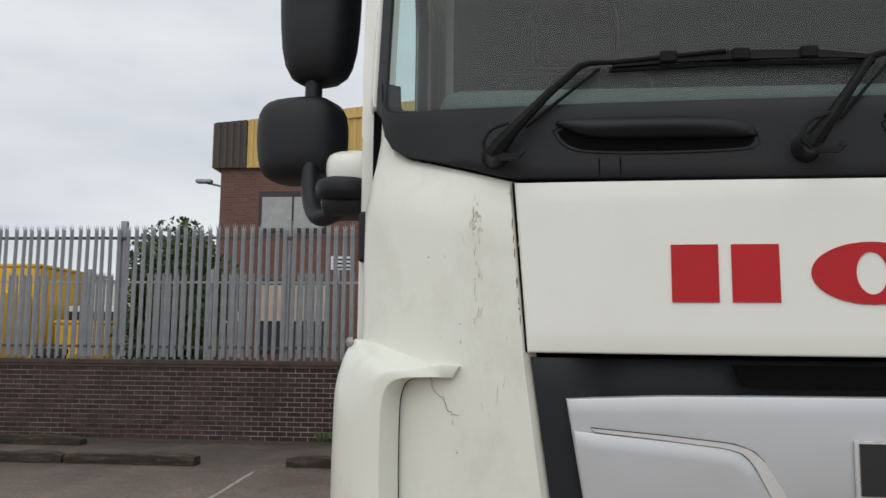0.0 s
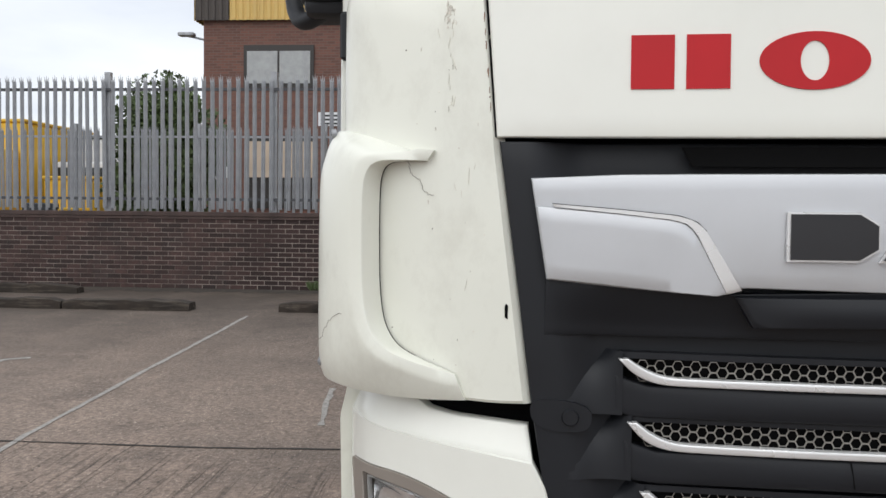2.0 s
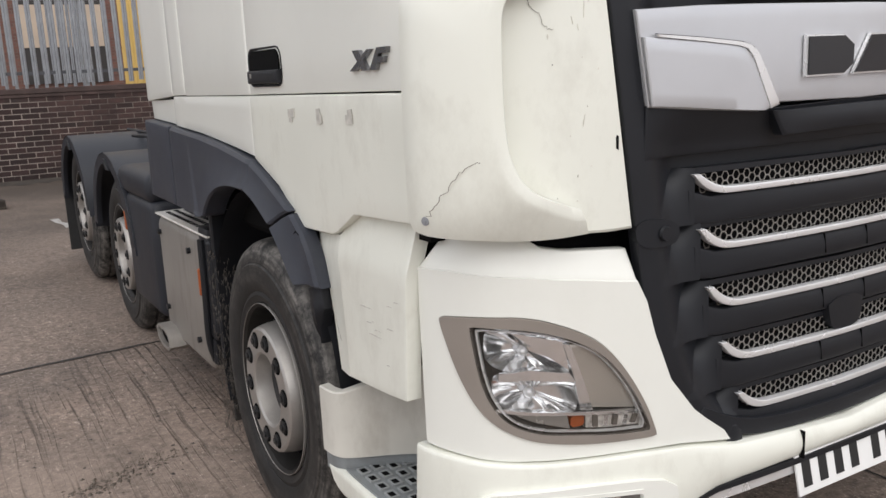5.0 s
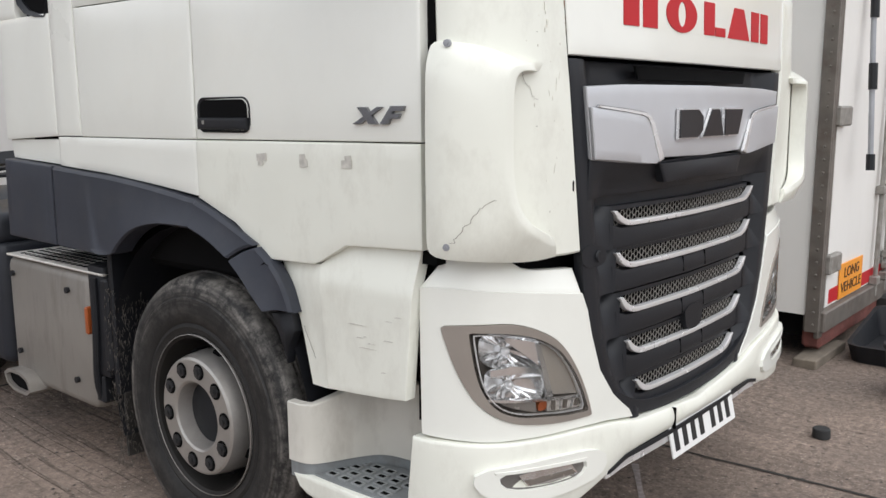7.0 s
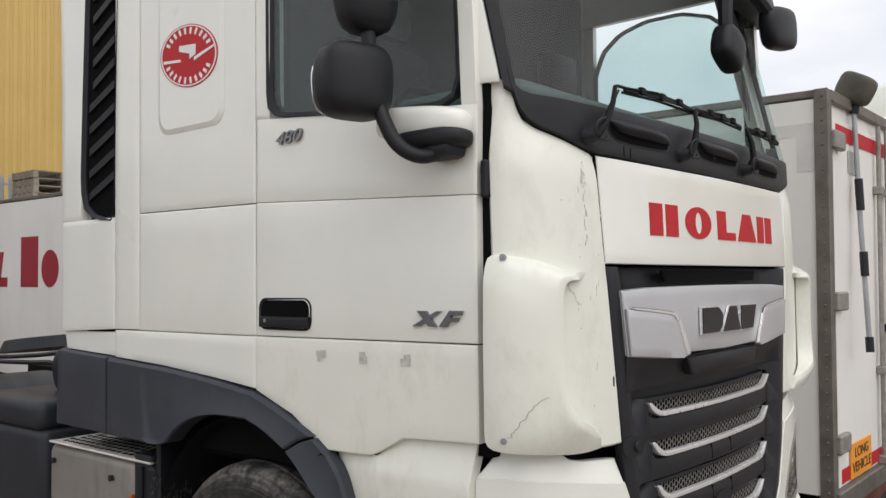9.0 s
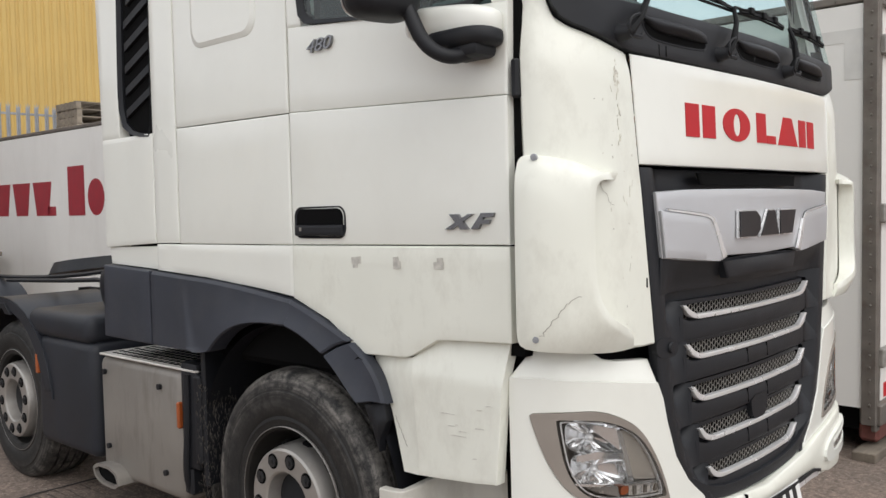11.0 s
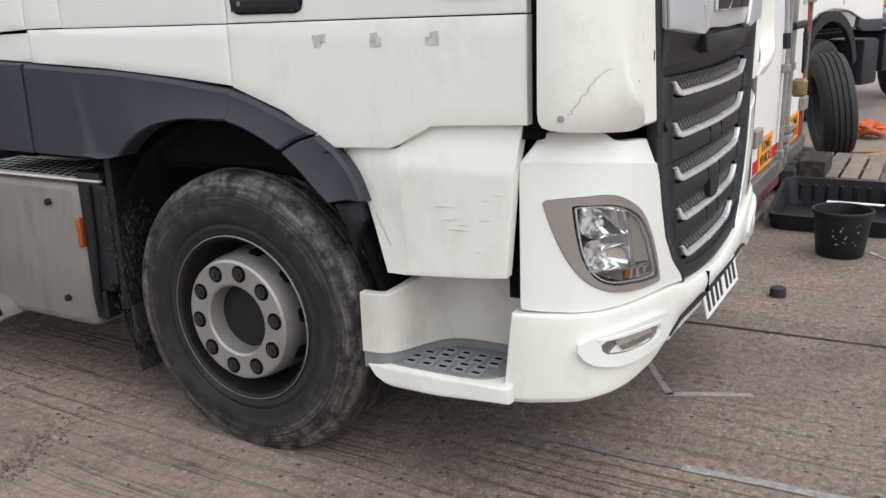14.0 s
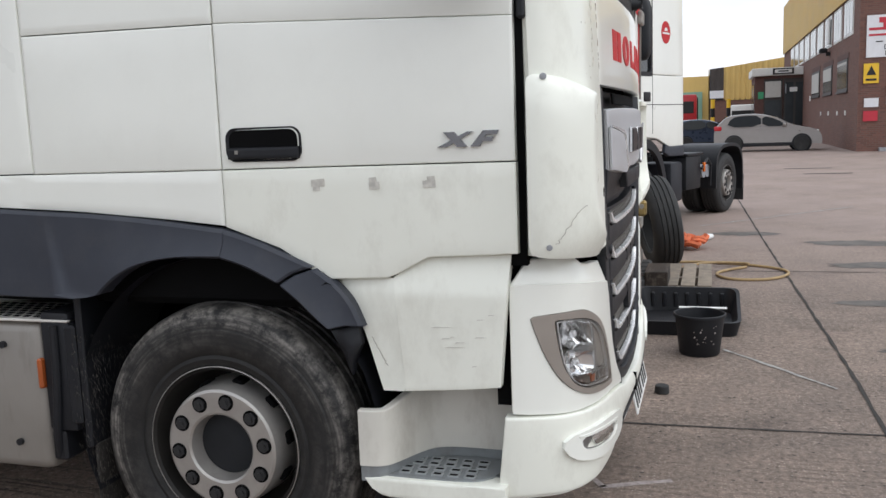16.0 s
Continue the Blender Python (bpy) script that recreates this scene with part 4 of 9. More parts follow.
# plain near-black blocks added to keep the unseen inside dark, under a white shell
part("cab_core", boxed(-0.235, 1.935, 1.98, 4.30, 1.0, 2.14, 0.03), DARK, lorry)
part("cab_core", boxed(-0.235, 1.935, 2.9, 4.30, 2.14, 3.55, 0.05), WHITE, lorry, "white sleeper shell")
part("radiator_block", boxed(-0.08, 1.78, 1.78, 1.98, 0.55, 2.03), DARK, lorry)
part("roof", boxed(-0.28, 1.98, 2.05, 4.33, 3.45, 3.62, 0.08, seg=3), WHITE, lorry, "white roof")

for side in (1, -1):
    g = (lambda a, b, o, k=side: FS(a * k, b, o))
    bottom = [(sx(0.113), 1.174), (0.80, 1.173), (0.884, 1.178), (1.0, 1.186), (1.10, 1.195), (S_REAR, 1.201)]
    top = [(0.836, 2.058), (0.957, 2.09), (1.066, 2.116), (1.112, 2.142), (S_TIP - 0.012, 2.19), (S_TIP, 2.25), (S_TIP + 0.004, 2.262), (S_REAR, 2.264)]
    # the long front edge follows the bonnet's gap
    mid = [(0.806, 1.70), (0.884, 1.70), (0.957, 1.70), (1.05, 1.70), (1.12, 1.70), (S_REAR, 1.70)]
    bm = bmesh.new()
    cols = 22
    tb = [0, 0.01, 0.02] + [0.02 + 0.96 * k / cols for k in range(1, cols)] + [0.98, 0.99, 1]
    B0, M0, T0 = resample(bottom, 0, tb), resample(mid, 0, tb), resample(top, 0, tb)
    zr = [0, 0.006, 0.02] + [0.02 + 0.48 * k / 12 for k in range(1, 12)] + [0.5] + [0.5 + 0.47 * k / 10 for k in range(1, 11)] + [0.985, 1.0]
    rows = []
    for i, v in enumerate(zr):
        row = []
        for j in range(len(tb)):
            p = B0[j] * (1 - 2 * v) + M0[j] * 2 * v if v <= 0.5 else M0[j] * (2 - 2 * v) + T0[j] * (2 * v - 1)
            edge = i in (0, len(zr) - 1) or j in (0, len(tb) - 1)
            # a soft shoulder runs under the windscreen
            sh = -0.02 * max(0.0, (p[1] - (1.99 + 0.1 * (p[0] - 0.83))) / 0.09) if p[1] > 1.98 else 0.0
            row.append(bm.verts.new(g(p[0], p[1], (-0.006 if edge else 0.0) + max(sh, -0.03))))
        rows.append(row)
    for a, b in zip(rows, rows[1:]):
        for j in range(len(tb) - 1):
            bm.faces.new((a[j], a[j + 1], b[j + 1], b[j]))
    ring = [(0, j) for j in range(len(tb))] + [(i, len(tb) - 1) for i in range(1, len(zr))] + [(len(zr) - 1, j) for j in range(len(tb) - 2, -1, -1)] + [(i, 0) for i in range(len(zr) - 2, 0, -1)]
    back = [bm.verts.new(rows[i][j].co + Vector((0.02 * side, 0.022, 0))) for i, j in ring]
    for k in range(len(ring)):
        bm.faces.new((rows[ring[k][0]][ring[k][1]], rows[ring[k - 1][0]][ring[k - 1][1]], back[k - 1], back[k]))
    corner = part("corner_panel", bm, WHITE_DIRTY, lorry, "scratched white corner panel")
    # raised air deflector: a C-shaped rim, its flat front band, and a body that falls away to the panel's edges
    rim = resample(smooth_line([(0.946, 1.675, 0.012), (1.0, 1.675, 0.040), (1.036, 1.672, 0.055), (1.052, 1.648, 0.060), (1.056, 1.60, 0.062), (1.056, 1.50, 0.062), (1.054, 1.40, 0.062), (1.042, 1.33, 0.064), (1.012, 1.287, 0.062), (0.975, 1.268, 0.050), (0.93, 1.25, 0.032), (0.884, 1.234, 0.012)], 2), 60)
    edge_out = [(0.940, 1.684, 0.001), (1.02, 1.71, 0.002), (1.11, 1.738, 0.004), (S_REAR + 0.005, 1.754, 0.012), (S_REAR + 0.005, 1.68, 0.042), (S_REAR + 0.005, 1.5, 0.046), (S_REAR + 0.005, 1.3, 0.046), (S_REAR + 0.005, 1.203, 0.044), (1.10, 1.192, 0.040), (1.0, 1.182, 0.030), (0.93, 1.178, 0.014), (0.862, 1.178, 0.003)]
    share = [0, 0.06, 0.13, 0.24, 0.33, 0.47, 0.60, 0.70, 0.79, 0.87, 0.94, 1.0]
    body_edge = np.stack([np.interp(np.linspace(0, 1, 60), share, [q[k] for q in edge_out]) for k in range(3)], 1)
    for _ in range(3):
        body_edge[1:-1] = (body_edge[:-2] + 2 * body_edge[1:-1] + body_edge[2:]) / 4
    bm = bmesh.new()
    outer, inner = [], []
    n1, n2 = 60, 16
    for i in range(n1):
        a, q = rim[i], body_edge[i]
        away = (q - a)[:2]
        away = away / max(np.hypot(*away), 1e-6)
        rise = min(1.0, a[2] / 0.05)
        band = np.array((a[0] + away[0] * 0.019, a[1] + away[1] * 0.019, a[2] + 0.011 * rise))
        soft = np.array((a[0] + away[0] * 0.026, a[1] + away[1] * 0.026, a[2] + 0.0115 * rise))
        line = [a, a * 0.9 + band * 0.1 + np.array((0, 0, 0.003 * rise)), band, soft]
        for j in range(1, n2 + 1):
            w = j / n2
            p = soft * (1 - w) + q * w
            p[2] += 0.35 * (soft[2] - q[2]) * w * (1 - w)
            line.append(p)
        outer.append([bm.verts.new(g(p[0], p[1], p[2] + 0.003)) for p in line])
        inner.append([bm.verts.new(g(p[0], p[1], 0.006 if j == 0 else max(-0.012, p[2] - 0.013))) for j, p in enumerate(line)])
    wide = len(outer[0])
    for i in range(n1 - 1):
        for j in range(wide - 1):
            bm.faces.new((outer[i][j], outer[i + 1][j], outer[i + 1][j + 1], outer[i][j + 1]))
            bm.faces.new((inner[i][j], inner[i][j + 1], inner[i + 1][j + 1], inner[i + 1][j]))
        bm.faces.new((outer[i][0], inner[i][0], inner[i + 1][0], outer[i + 1][0]))
        bm.faces.new((outer[i][-1], outer[i + 1][-1], inner[i + 1][-1], inner[i][-1]))
    for i in (0, n1 - 1):
        for j in range(wide - 1):
            bm.faces.new((outer[i][j], outer[i][j + 1], inner[i][j + 1], inner[i][j]))
    fl = part("air_deflector", bm, WHITE_DIRTY, corner, "white air deflector with a hairline crack")
    # a near-black sheet on the panel paints the shade inside the rim
    slot = [tuple(q[:2]) for q in rim[6:-9]]
    part("slot", skin(bmesh.new(), [(a + 0.0012, b) for a, b in slot], [(a + 0.02, b) for a, b in slot], g, 0.0015, 0.001, 40, 2, lip=0.0, la=0.002), DARK, fl, "air slot behind the rim, its shade a near-black sheet")
    for z in (1.742, 1.234):
        bm = bmesh.new()
        c = g(syu(1.822), z, 0.053 if z < 1.5 else 0.028)
        nrm = (g(syu(1.822), z, 0.1) - g(syu(1.822), z, 0)).normalized()
        bmesh.ops.create_cone(bm, cap_ends=True, segments=16, radius1=0.0105, radius2=0.009, depth=0.010, matrix=Matrix.Translation(c) @ nrm.to_track_quat("Z", "Y").to_matrix().to_4x4())
        bmesh.ops.create_cone(bm, cap_ends=True, segments=6, radius1=0.005, radius2=0.004, depth=0.015, matrix=Matrix.Translation(c) @ nrm.to_track_quat("Z", "Y").to_matrix().to_4x4())
        part("screw", bm, STEEL, corner, "steel screw")

bonnet = part("bonnet", skin(bmesh.new(), [(sx(0.047), 1.724), (0.3, 1.722), (-0.3, 1.722), (-sx(0.047), 1.724)], [(sx(0.022), 2.052), (0.3, 2.05), (-0.3, 2.05), (-sx(0.022), 2.052)], FS, 0.0, 0.03, 30, 8, la=0.006, lb=0.02), WHITE, lorry, "white front flap with red block lettering")
# plain red bars, a ring and a wedge stand for the haulier's name
zc, hh = 1.873, 0.054


def red_shape(outline, hole=None):
    bm = bmesh.new()
    at = lambda a, b, o: FS(sx(a), b, o)
    if hole:
        ring_slab(bm, outline, hole, at, 0.0028, 0.004)
    else:
        slab(bm, outline, at, 0.0028, 0.004)
    part("lettering_shape", bm, RED, bonnet, "red vinyl block", smooth=False)


def bar(a0, a1, lean=0.0, b0=zc - hh, b1=zc + hh):
    red_shape([(a0, b0), (a1, b0), (a1 + lean, b1), (a0 + lean, b1)])


for x0, x1 in ((0.314, 0.507), (1.262, 1.45)):
    w = x1 - x0
    bar(x0, x0 + 0.44 * w)
    bar(x0 + 0.56 * w, x1)
oval = lambda k, m: [(0.667 + 0.105 * k * math.cos(t), zc + hh * 1.06 * m * math.sin(t)) for t in [2 * math.pi * i / 40 for i in range(40)]]
red_shape(oval(1, 1), oval(0.26, 0.68))
bar(0.828, 0.912)
bar(0.92, 1.005, 0, zc - hh, zc - hh * 0.45)
red_shape([(1.03, zc - hh), (1.24, zc - hh), (1.18, zc + hh), (1.09, zc + hh)])

# cowl under the windscreen, with grab recesses
cowl_low = [(S_TIP - 0.004, 2.258), (S_TIP - 0.014, 2.195), (1.112, 2.147), (1.066, 2.121), (0.957, 2.095), (0.836, 2.062), (0.3, 2.056)]
cowl_up = [(S_TIP - 0.003, 2.30), (S_TIP - 0.012, 2.24), (1.10, 2.215), (1.0, 2.212), (0.9, 2.21), (0.8, 2.21), (0.3, 2.21)]
cowl = part("cowl", skin(bmesh.new(), cowl_low + mirrored(cowl_low)[::-1], cowl_up + mirrored(cowl_up)[::-1], FS, -0.006, 0.05, 60, 6, la=0.004), BLACK, lorry, "black plastic cowl under the windscreen")
for x0, x1 in ((0.09, 0.47), (0.695, 1.07), (1.25, 1.6)):
    o = closed(smooth_line([(sx(x0), 2.172), (sx(x0 + 0.015), 2.128), (sx(x0 + 0.07), 2.104), (sx(x1), 2.104), (sx(x1 + 0.018), 2.125), (sx(x1), 2.158), (sx(x1 - 0.06), 2.176)], 2, True), 48)
    ci = np.mean(np.array(o), axis=0)
    inner_o = [tuple(ci + (np.array(p) - ci) * np.array((0.95, 0.84))) for p in o]
    part("grab_recess", ring_slab(bmesh.new(), o, inner_o, FS, -0.004, 0.02, -0.010), BLACK, cowl, "moulded grab recess")
    # nearly flush floor; the pocket's shade is in its near-black colour
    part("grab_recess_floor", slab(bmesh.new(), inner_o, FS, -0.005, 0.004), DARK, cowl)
    part("grab_bar", skin(bmesh.new(), smooth_line([(sx(x0 + 0.012), 2.168), (sx(x0 + 0.07), 2.136), (sx(x0 + 0.16), 2.133), (sx(x1 - 0.02), 2.131), (sx(x1 + 0.008), 2.134)], 2), smooth_line([(sx(x0 + 0.014), 2.174), (sx(x0 + 0.08), 2.178), (sx(x0 + 0.16), 2.178), (sx(x1 - 0.06), 2.176), (sx(x1 + 0.002), 2.156)], 2), FS, 0.004, 0.02, 22, 6, lip=0.008, lb=0.1, bulge=0.022), BLACK, cowl, "rounded grab bar")
for x in (0.185, 0.225):
    part("cowl_seam", skin(bmesh.new(), [(sx(x) + 0.0012, 2.064), (sx(x) + 0.0012, 2.098)], [(sx(x) - 0.0012, 2.064), (sx(x) - 0.0012, 2.098)], FS, -0.0045, 0.004, 3, 1, lip=0.0), DARK, cowl)

# windscreen, its black border, wipers, sun visor, front mirrors
ws = 1.162
screen = part("windscreen", skin(bmesh.new(), [(ws, 2.24), (1.08, 2.212), (0.9, 2.208), (-0.9, 2.208), (-1.08, 2.212), (-ws, 2.24)], [(ws, 3.1), (0.9, 3.12), (-0.9, 3.12), (-ws, 3.1)], FS, -0.012, 0.006, 40, 14), SCREEN_GLASS, lorry, "tinted windscreen")
screen.visible_shadow = False
for k in (1, -1):
    part("screen_border", skin(bmesh.new(), [(k * (ws + 0.004), 2.23), (k * (ws + 0.004), 3.1)], [(k * (ws - 0.035), 2.205), (k * (ws - 0.035), 3.1)], FS, -0.008, 0.008, 12, 2), BLACK, screen)
    pil = [(k * (ws + 0.012), 2.25), (k * (ws + 0.012), 3.4)]
    part("pillar", skin(bmesh.new(), pil, [(k * (S_REAR + 0.025), 2.25), (k * (S_REAR + 0.025), 3.4)], FS, -0.002, 0.05, 12, 3), WHITE, lorry, "white windscreen pillar")
part("sun_visor", skin(bmesh.new(), [(1.17, 2.93), (0.9, 2.90), (0.0, 2.88), (-0.9, 2.90), (-1.17, 2.93)], [(1.17, 3.2), (0.9, 3.2), (0.0, 3.2), (-0.9, 3.2), (-1.17, 3.2)], FS, 0.13, 0.13, 30, 5), BLACK, lorry, "dark sun visor over the windscreen")
part("header_panel", skin(bmesh.new(), [(S_REAR, 3.1), (0, 3.1), (-S_REAR, 3.1)], [(S_REAR, 3.5), (0, 3.5), (-S_REAR, 3.5)], FS, 0.0, 0.05, 30, 5), WHITE, lorry)


def mirror_shell(c, w, h, d, m=None):
    bm = bmesh.new()
    bmesh.ops.create_cube(bm, size=1)
    bmesh.ops.subdivide_edges(bm, edges=bm.edges, cuts=6, use_grid_fill=True)
    for v in bm.verts:
        p = v.co * 2
        l = (abs(p.x) ** 4 + abs(p.y) ** 4 + abs(p.z) ** 4) ** 0.25
        p = p / l
        tap = 1 - 0.10 * max(0, -p.z)
        v.co = Vector((p.x * w / 2 * tap, p.y * d / 2 * (1 - 0.25 * abs(p.x) ** 2 * (p.y < 0)), p.z * h / 2))
    bmesh.ops.transform(bm, matrix=Matrix.Translation(c) @ (m or Matrix()), verts=bm.verts)
    return bm


part("front_mirror", mirror_shell((1.03, 1.68, 2.575), 0.19, 0.15, 0.1, Matrix.Rotation(0.45, 4, "Y")), BLACK, lorry, "black kerb-view mirror")
part("mirror_stalk", tube(bmesh.new(), [(1.0, 1.68, 2.62), (1.0, 1.68, 2.72), (1.05, 1.69, 2.88)], 0.03, 8), BLACK, lorry)
part("side_front_mirror", mirror_shell((1.68, 1.70, 2.80), 0.34, 0.19, 0.1, Matrix.Rotation(-0.15, 4, "Y")), BLACK, lorry, "black front corner mirror")
part("mirror_stalk", tube(bmesh.new(), [(1.55, 1.70, 2.84), (1.45, 1.72, 2.90), (1.40, 1.75, 2.95)], 0.03, 8), BLACK, lorry)

for x0, xe, xt in ((-0.014, 0.158, 0.70), (0.565, 0.70, 1.17), (1.145, 1.22, 1.70)):
    xm = (xe + xt) / 2
    w = part("wiper_arm", tube(bmesh.new(), [FS(sx(x0), 2.108, 0.022), FS(sx(x0 + 0.25 * (xe - x0)), 2.155, 0.036), FS(sx(x0 + 0.6 * (xe - x0)), 2.222, 0.028), FS(sx(xe - 0.008), 2.284, 0.012), FS(sx(xe + 0.012), 2.291, 0.010), FS(sx(xe + 0.06), 2.291, 0.010), FS(sx(xm), 2.306, 0.012)], [0.019, 0.012, 0.009, 0.0075, 0.006, 0.005, 0.005], 8), WIPER_BLACK, lorry, "black wiper arm")
    part("link_rod", tube(bmesh.new(), [FS(sx(x0 + 0.06), 2.16, 0.012), FS(sx(x0 + 0.6 * (xe - x0) + 0.03), 2.222, 0.006), FS(sx(xe + 0.03), 2.281, 0.0)], 0.0035, 6), WIPER_BLACK, w)
    part("blade", tube(bmesh.new(), [FS(sx(xe + 0.05), 2.277, 0.0), FS(sx(xm), 2.283, 0.0), FS(sx(xt), 2.277, 0.0)], 0.005, 6), WIPER_BLACK, w)
    part("blade_frame", skin(bmesh.new(), [(sx(xe + 0.055), 2.288), (sx(xe + 0.2), 2.302), (sx(xm), 2.309), (sx(xt - 0.1), 2.303), (sx(xt), 2.289)], [(sx(xe + 0.055), 2.281), (sx(xe + 0.2), 2.287), (sx(xm), 2.288), (sx(xt - 0.1), 2.286), (sx(xt), 2.281)], FS, 0.010, 0.008, 20, 2, lip=0.002), WIPER_BLACK, w)
    for q in (0.3, 0.55, 0.78):
        xq = xe + (xt - xe) * q
        part("blade_clip", boxed(-0.016, 0.016, -0.008, 0.008, -0.013, 0.011, 0.003, m=Matrix.Translation(FS(sx(xq), 2.298, 0.012))), WIPER_BLACK, w)
    bm = bmesh.new()
    bmesh.ops.create_cone(bm, cap_ends=True, segments=14, radius1=0.028, radius2=0.018, depth=0.045, matrix=Matrix.Translation(FS(sx(x0), 2.108, 0.012)) @ Matrix.Rotation(radians(90), 4, "X"))
    part("pivot", bm, BLACK, w)
    part("washer_hose", tube(bmesh.new(), smooth_line([FS(sx(x0), 2.10, 0.034), FS(sx(x0 - 0.022), 2.118, 0.04), FS(sx(x0 - 0.008), 2.15, 0.044), FS(sx(x0 + 0.03), 2.162, 0.044)], 1), 0.004, 6), BLACK, w)
    part("nozzle", tube(bmesh.new(), [FS(sx(x0 + 0.005), 2.098, 0.03), FS(sx(x0 + 0.045), 2.096, 0.034), FS(sx(x0 + 0.056), 2.108, 0.034)], 0.007, 6), BLACK, w)

# cab inside, seen through the glass
part("dashboard", boxed(-0.15, 1.85, 1.86, 2.4, 2.0, 2.30, 0.05, seg=3), CABIN_LIGHT, lorry, "dark grey dashboard")
part("cab_floor", boxed(-0.22, 1.92, 2.1, 4.2, 1.3, 1.4), CABIN, lorry)
part("headlining", boxed(-0.2, 1.9, 2.1, 2.9, 3.25, 3.3), CABIN_LIGHT, lorry)
part("rear_lining", boxed(-0.2, 1.9, 2.86, 2.895, 1.4, 3.3), CABIN, lorry)
for x in (0.2, 1.5):
    st = part("seat", boxed(x - 0.26, x + 0.26, 2.45, 2.85, 1.75, 1.95, 0.06, seg=2), BLACK, lorry, "dark cab seat")
    part("seat_back", boxed(x - 0.25, x + 0.25, 2.72, 2.84, 1.95, 2.62, 0.05, seg=2), BLACK, st)
    part("head_rest", boxed(x - 0.14, x + 0.14, 2.72, 2.82, 2.64, 2.84, 0.04, seg=2), BLACK, st)
bm = bmesh.new()
tube(bm, [Vector((0.2 + 0.23 * math.cos(t), 2.45 + 0.1 * math.sin(t), 2.2 + 0.2 * math.sin(t))) for t in [2 * math.pi * k / 32 for k in range(33)]], 0.018, 8, False)
tube(bm, [(0.0, 2.45, 2.2), (0.4, 2.45, 2.2)], 0.02, 6)
part("steering_wheel", bm, BLACK, lorry)

# ---- lorry: grille ----
edge = [(sx(0.052), 1.716), (sx(0.095), 1.40), (sx(0.122), 1.19), (sx(0.15) + 0.015, 1.10), (sx(0.185) + 0.022, 0.93), (sx(0.245) + 0.022, 0.77), (sx(0.325) + 0.022, 0.67), (sx(0.42) + 0.01, 0.615)]
EDGE_Z, EDGE_S = [q[1] for q in edge[::-1]], [q[0] for q in edge[::-1]]


def ease(t):
    t = min(1.0, max(0.0, t))
    return t * t * (3 - 2 * t)


def hollow(a, b):
    """How far the grille's ground lies back: flush along its border, deep between the slats."""
    return -0.006 - 0.060 * ease((float(np.interp(b, EDGE_Z, EDGE_S)) - abs(a) - 0.05) / 0.13)


grille = part("grille_panel", skin(bmesh.new(), edge, mirrored(edge), lambda a, b, o: FS(a, b, o + hollow(a, b)), 0.0, 0.03, 24, 90, la=0.004, lb=0.004), GRILLE, lorry, "dark charcoal slatted grille")
sill_line = smooth_line(edge[-2:] + [(sx(0.52), 0.588), (0.15, 0.575), (-0.15, 0.575), (-sx(0.52), 0.588)] + mirrored(edge)[::-1][:2], 2)
part("grille_frame", skin(bmesh.new(), sill_line, [(a * 0.95, b * 0.94 + 0.075) for a, b in sill_line], FS, -0.004, 0.03, 60, 3, la=0.003), GRILLE, grille)
silver_low = [(sx(0.152), 1.434), (sx(0.3), 1.42), (sx(0.49), 1.406), (sx(0.528), 1.424), (0.0, 1.418), (-sx(0.528), 1.424), (-sx(0.49), 1.406), (-sx(0.3), 1.42), (-sx(0.152), 1.434)]
silver_up = [(sx(0.118), 1.640), (sx(0.3), 1.648), (sx(0.49), 1.65), (sx(0.528), 1.65), (0.0, 1.652), (-sx(0.528), 1.65), (-sx(0.49), 1.65), (-sx(0.3), 1.648), (-sx(0.118), 1.640)]
silver = part("silver_badge_panel", skin(bmesh.new(), silver_low, silver_up, lambda a, b, o: FS(a, b, o - 0.008), 0.014, 0.04, 60, 8, la=0.004, bulge=0.004), SILVER, grille, "satin silver badge panel")
for k in (1, -1):
    up = [(k * sx(0.162), 1.588), (k * sx(0.3), 1.577), (k * sx(0.41), 1.566), (k * sx(0.445), 1.555), (k * sx(0.465), 1.535), (k * sx(0.534), 1.42)]
    lo = [(k * sx(0.166), 1.582), (k * sx(0.3), 1.569), (k * sx(0.40), 1.558), (k * sx(0.43), 1.549), (k * sx(0.447), 1.528), (k * sx(0.505), 1.412)]
    part("crease", skin(bmesh.new(), up, lo, FS, 0.0205, 0.01, 24, 2, lip=0.003), CHROME, silver, "raised silver crease")
    part("seam", skin(bmesh.new(), [(a, b + 0.0016) for a, b in up[:5]], up[:5], FS, 0.0175, 0.005, 16, 1, lip=0.0), BADGE, silver)
    part("side_wing", skin(bmesh.new(), [(k * sx(0.1295), 1.583)] + lo[1:], [(k * sx(0.1535), 1.436), (k * sx(0.25), 1.428), (k * sx(0.35), 1.418), (k * sx(0.42), 1.412), (k * sx(0.46), 1.410), (k * sx(0.49), 1.408)], FS, 0.018, 0.01, 20, 5), SILVER, silver)
# plain dark shapes stand for the maker's badge
for o in ([(0.622, 1.483), (0.622, 1.572), (0.75, 1.572), (0.785, 1.55), (0.785, 1.505), (0.75, 1.483)], [(0.795, 1.483), (0.855, 1.572), (0.915, 1.572), (0.955, 1.483)], [(0.97, 1.483), (0.97, 1.572), (1.13, 1.572), (1.09, 1.483)]):
    part("badge_shape", slab(bmesh.new(), [(sx(a), b) for a, b in o], FS, 0.026, 0.014), BADGE, silver, "dark chrome badge shape", smooth=False)
    c = np.mean(np.array(o), axis=0)
    part("badge_edge", slab(bmesh.new(), [(sx(c[0] + (a - c[0]) * 1.06), c[1] + (b - c[1]) * 1.09) for a, b in o], FS, 0.0215, 0.009), CHROME, silver, smooth=False)
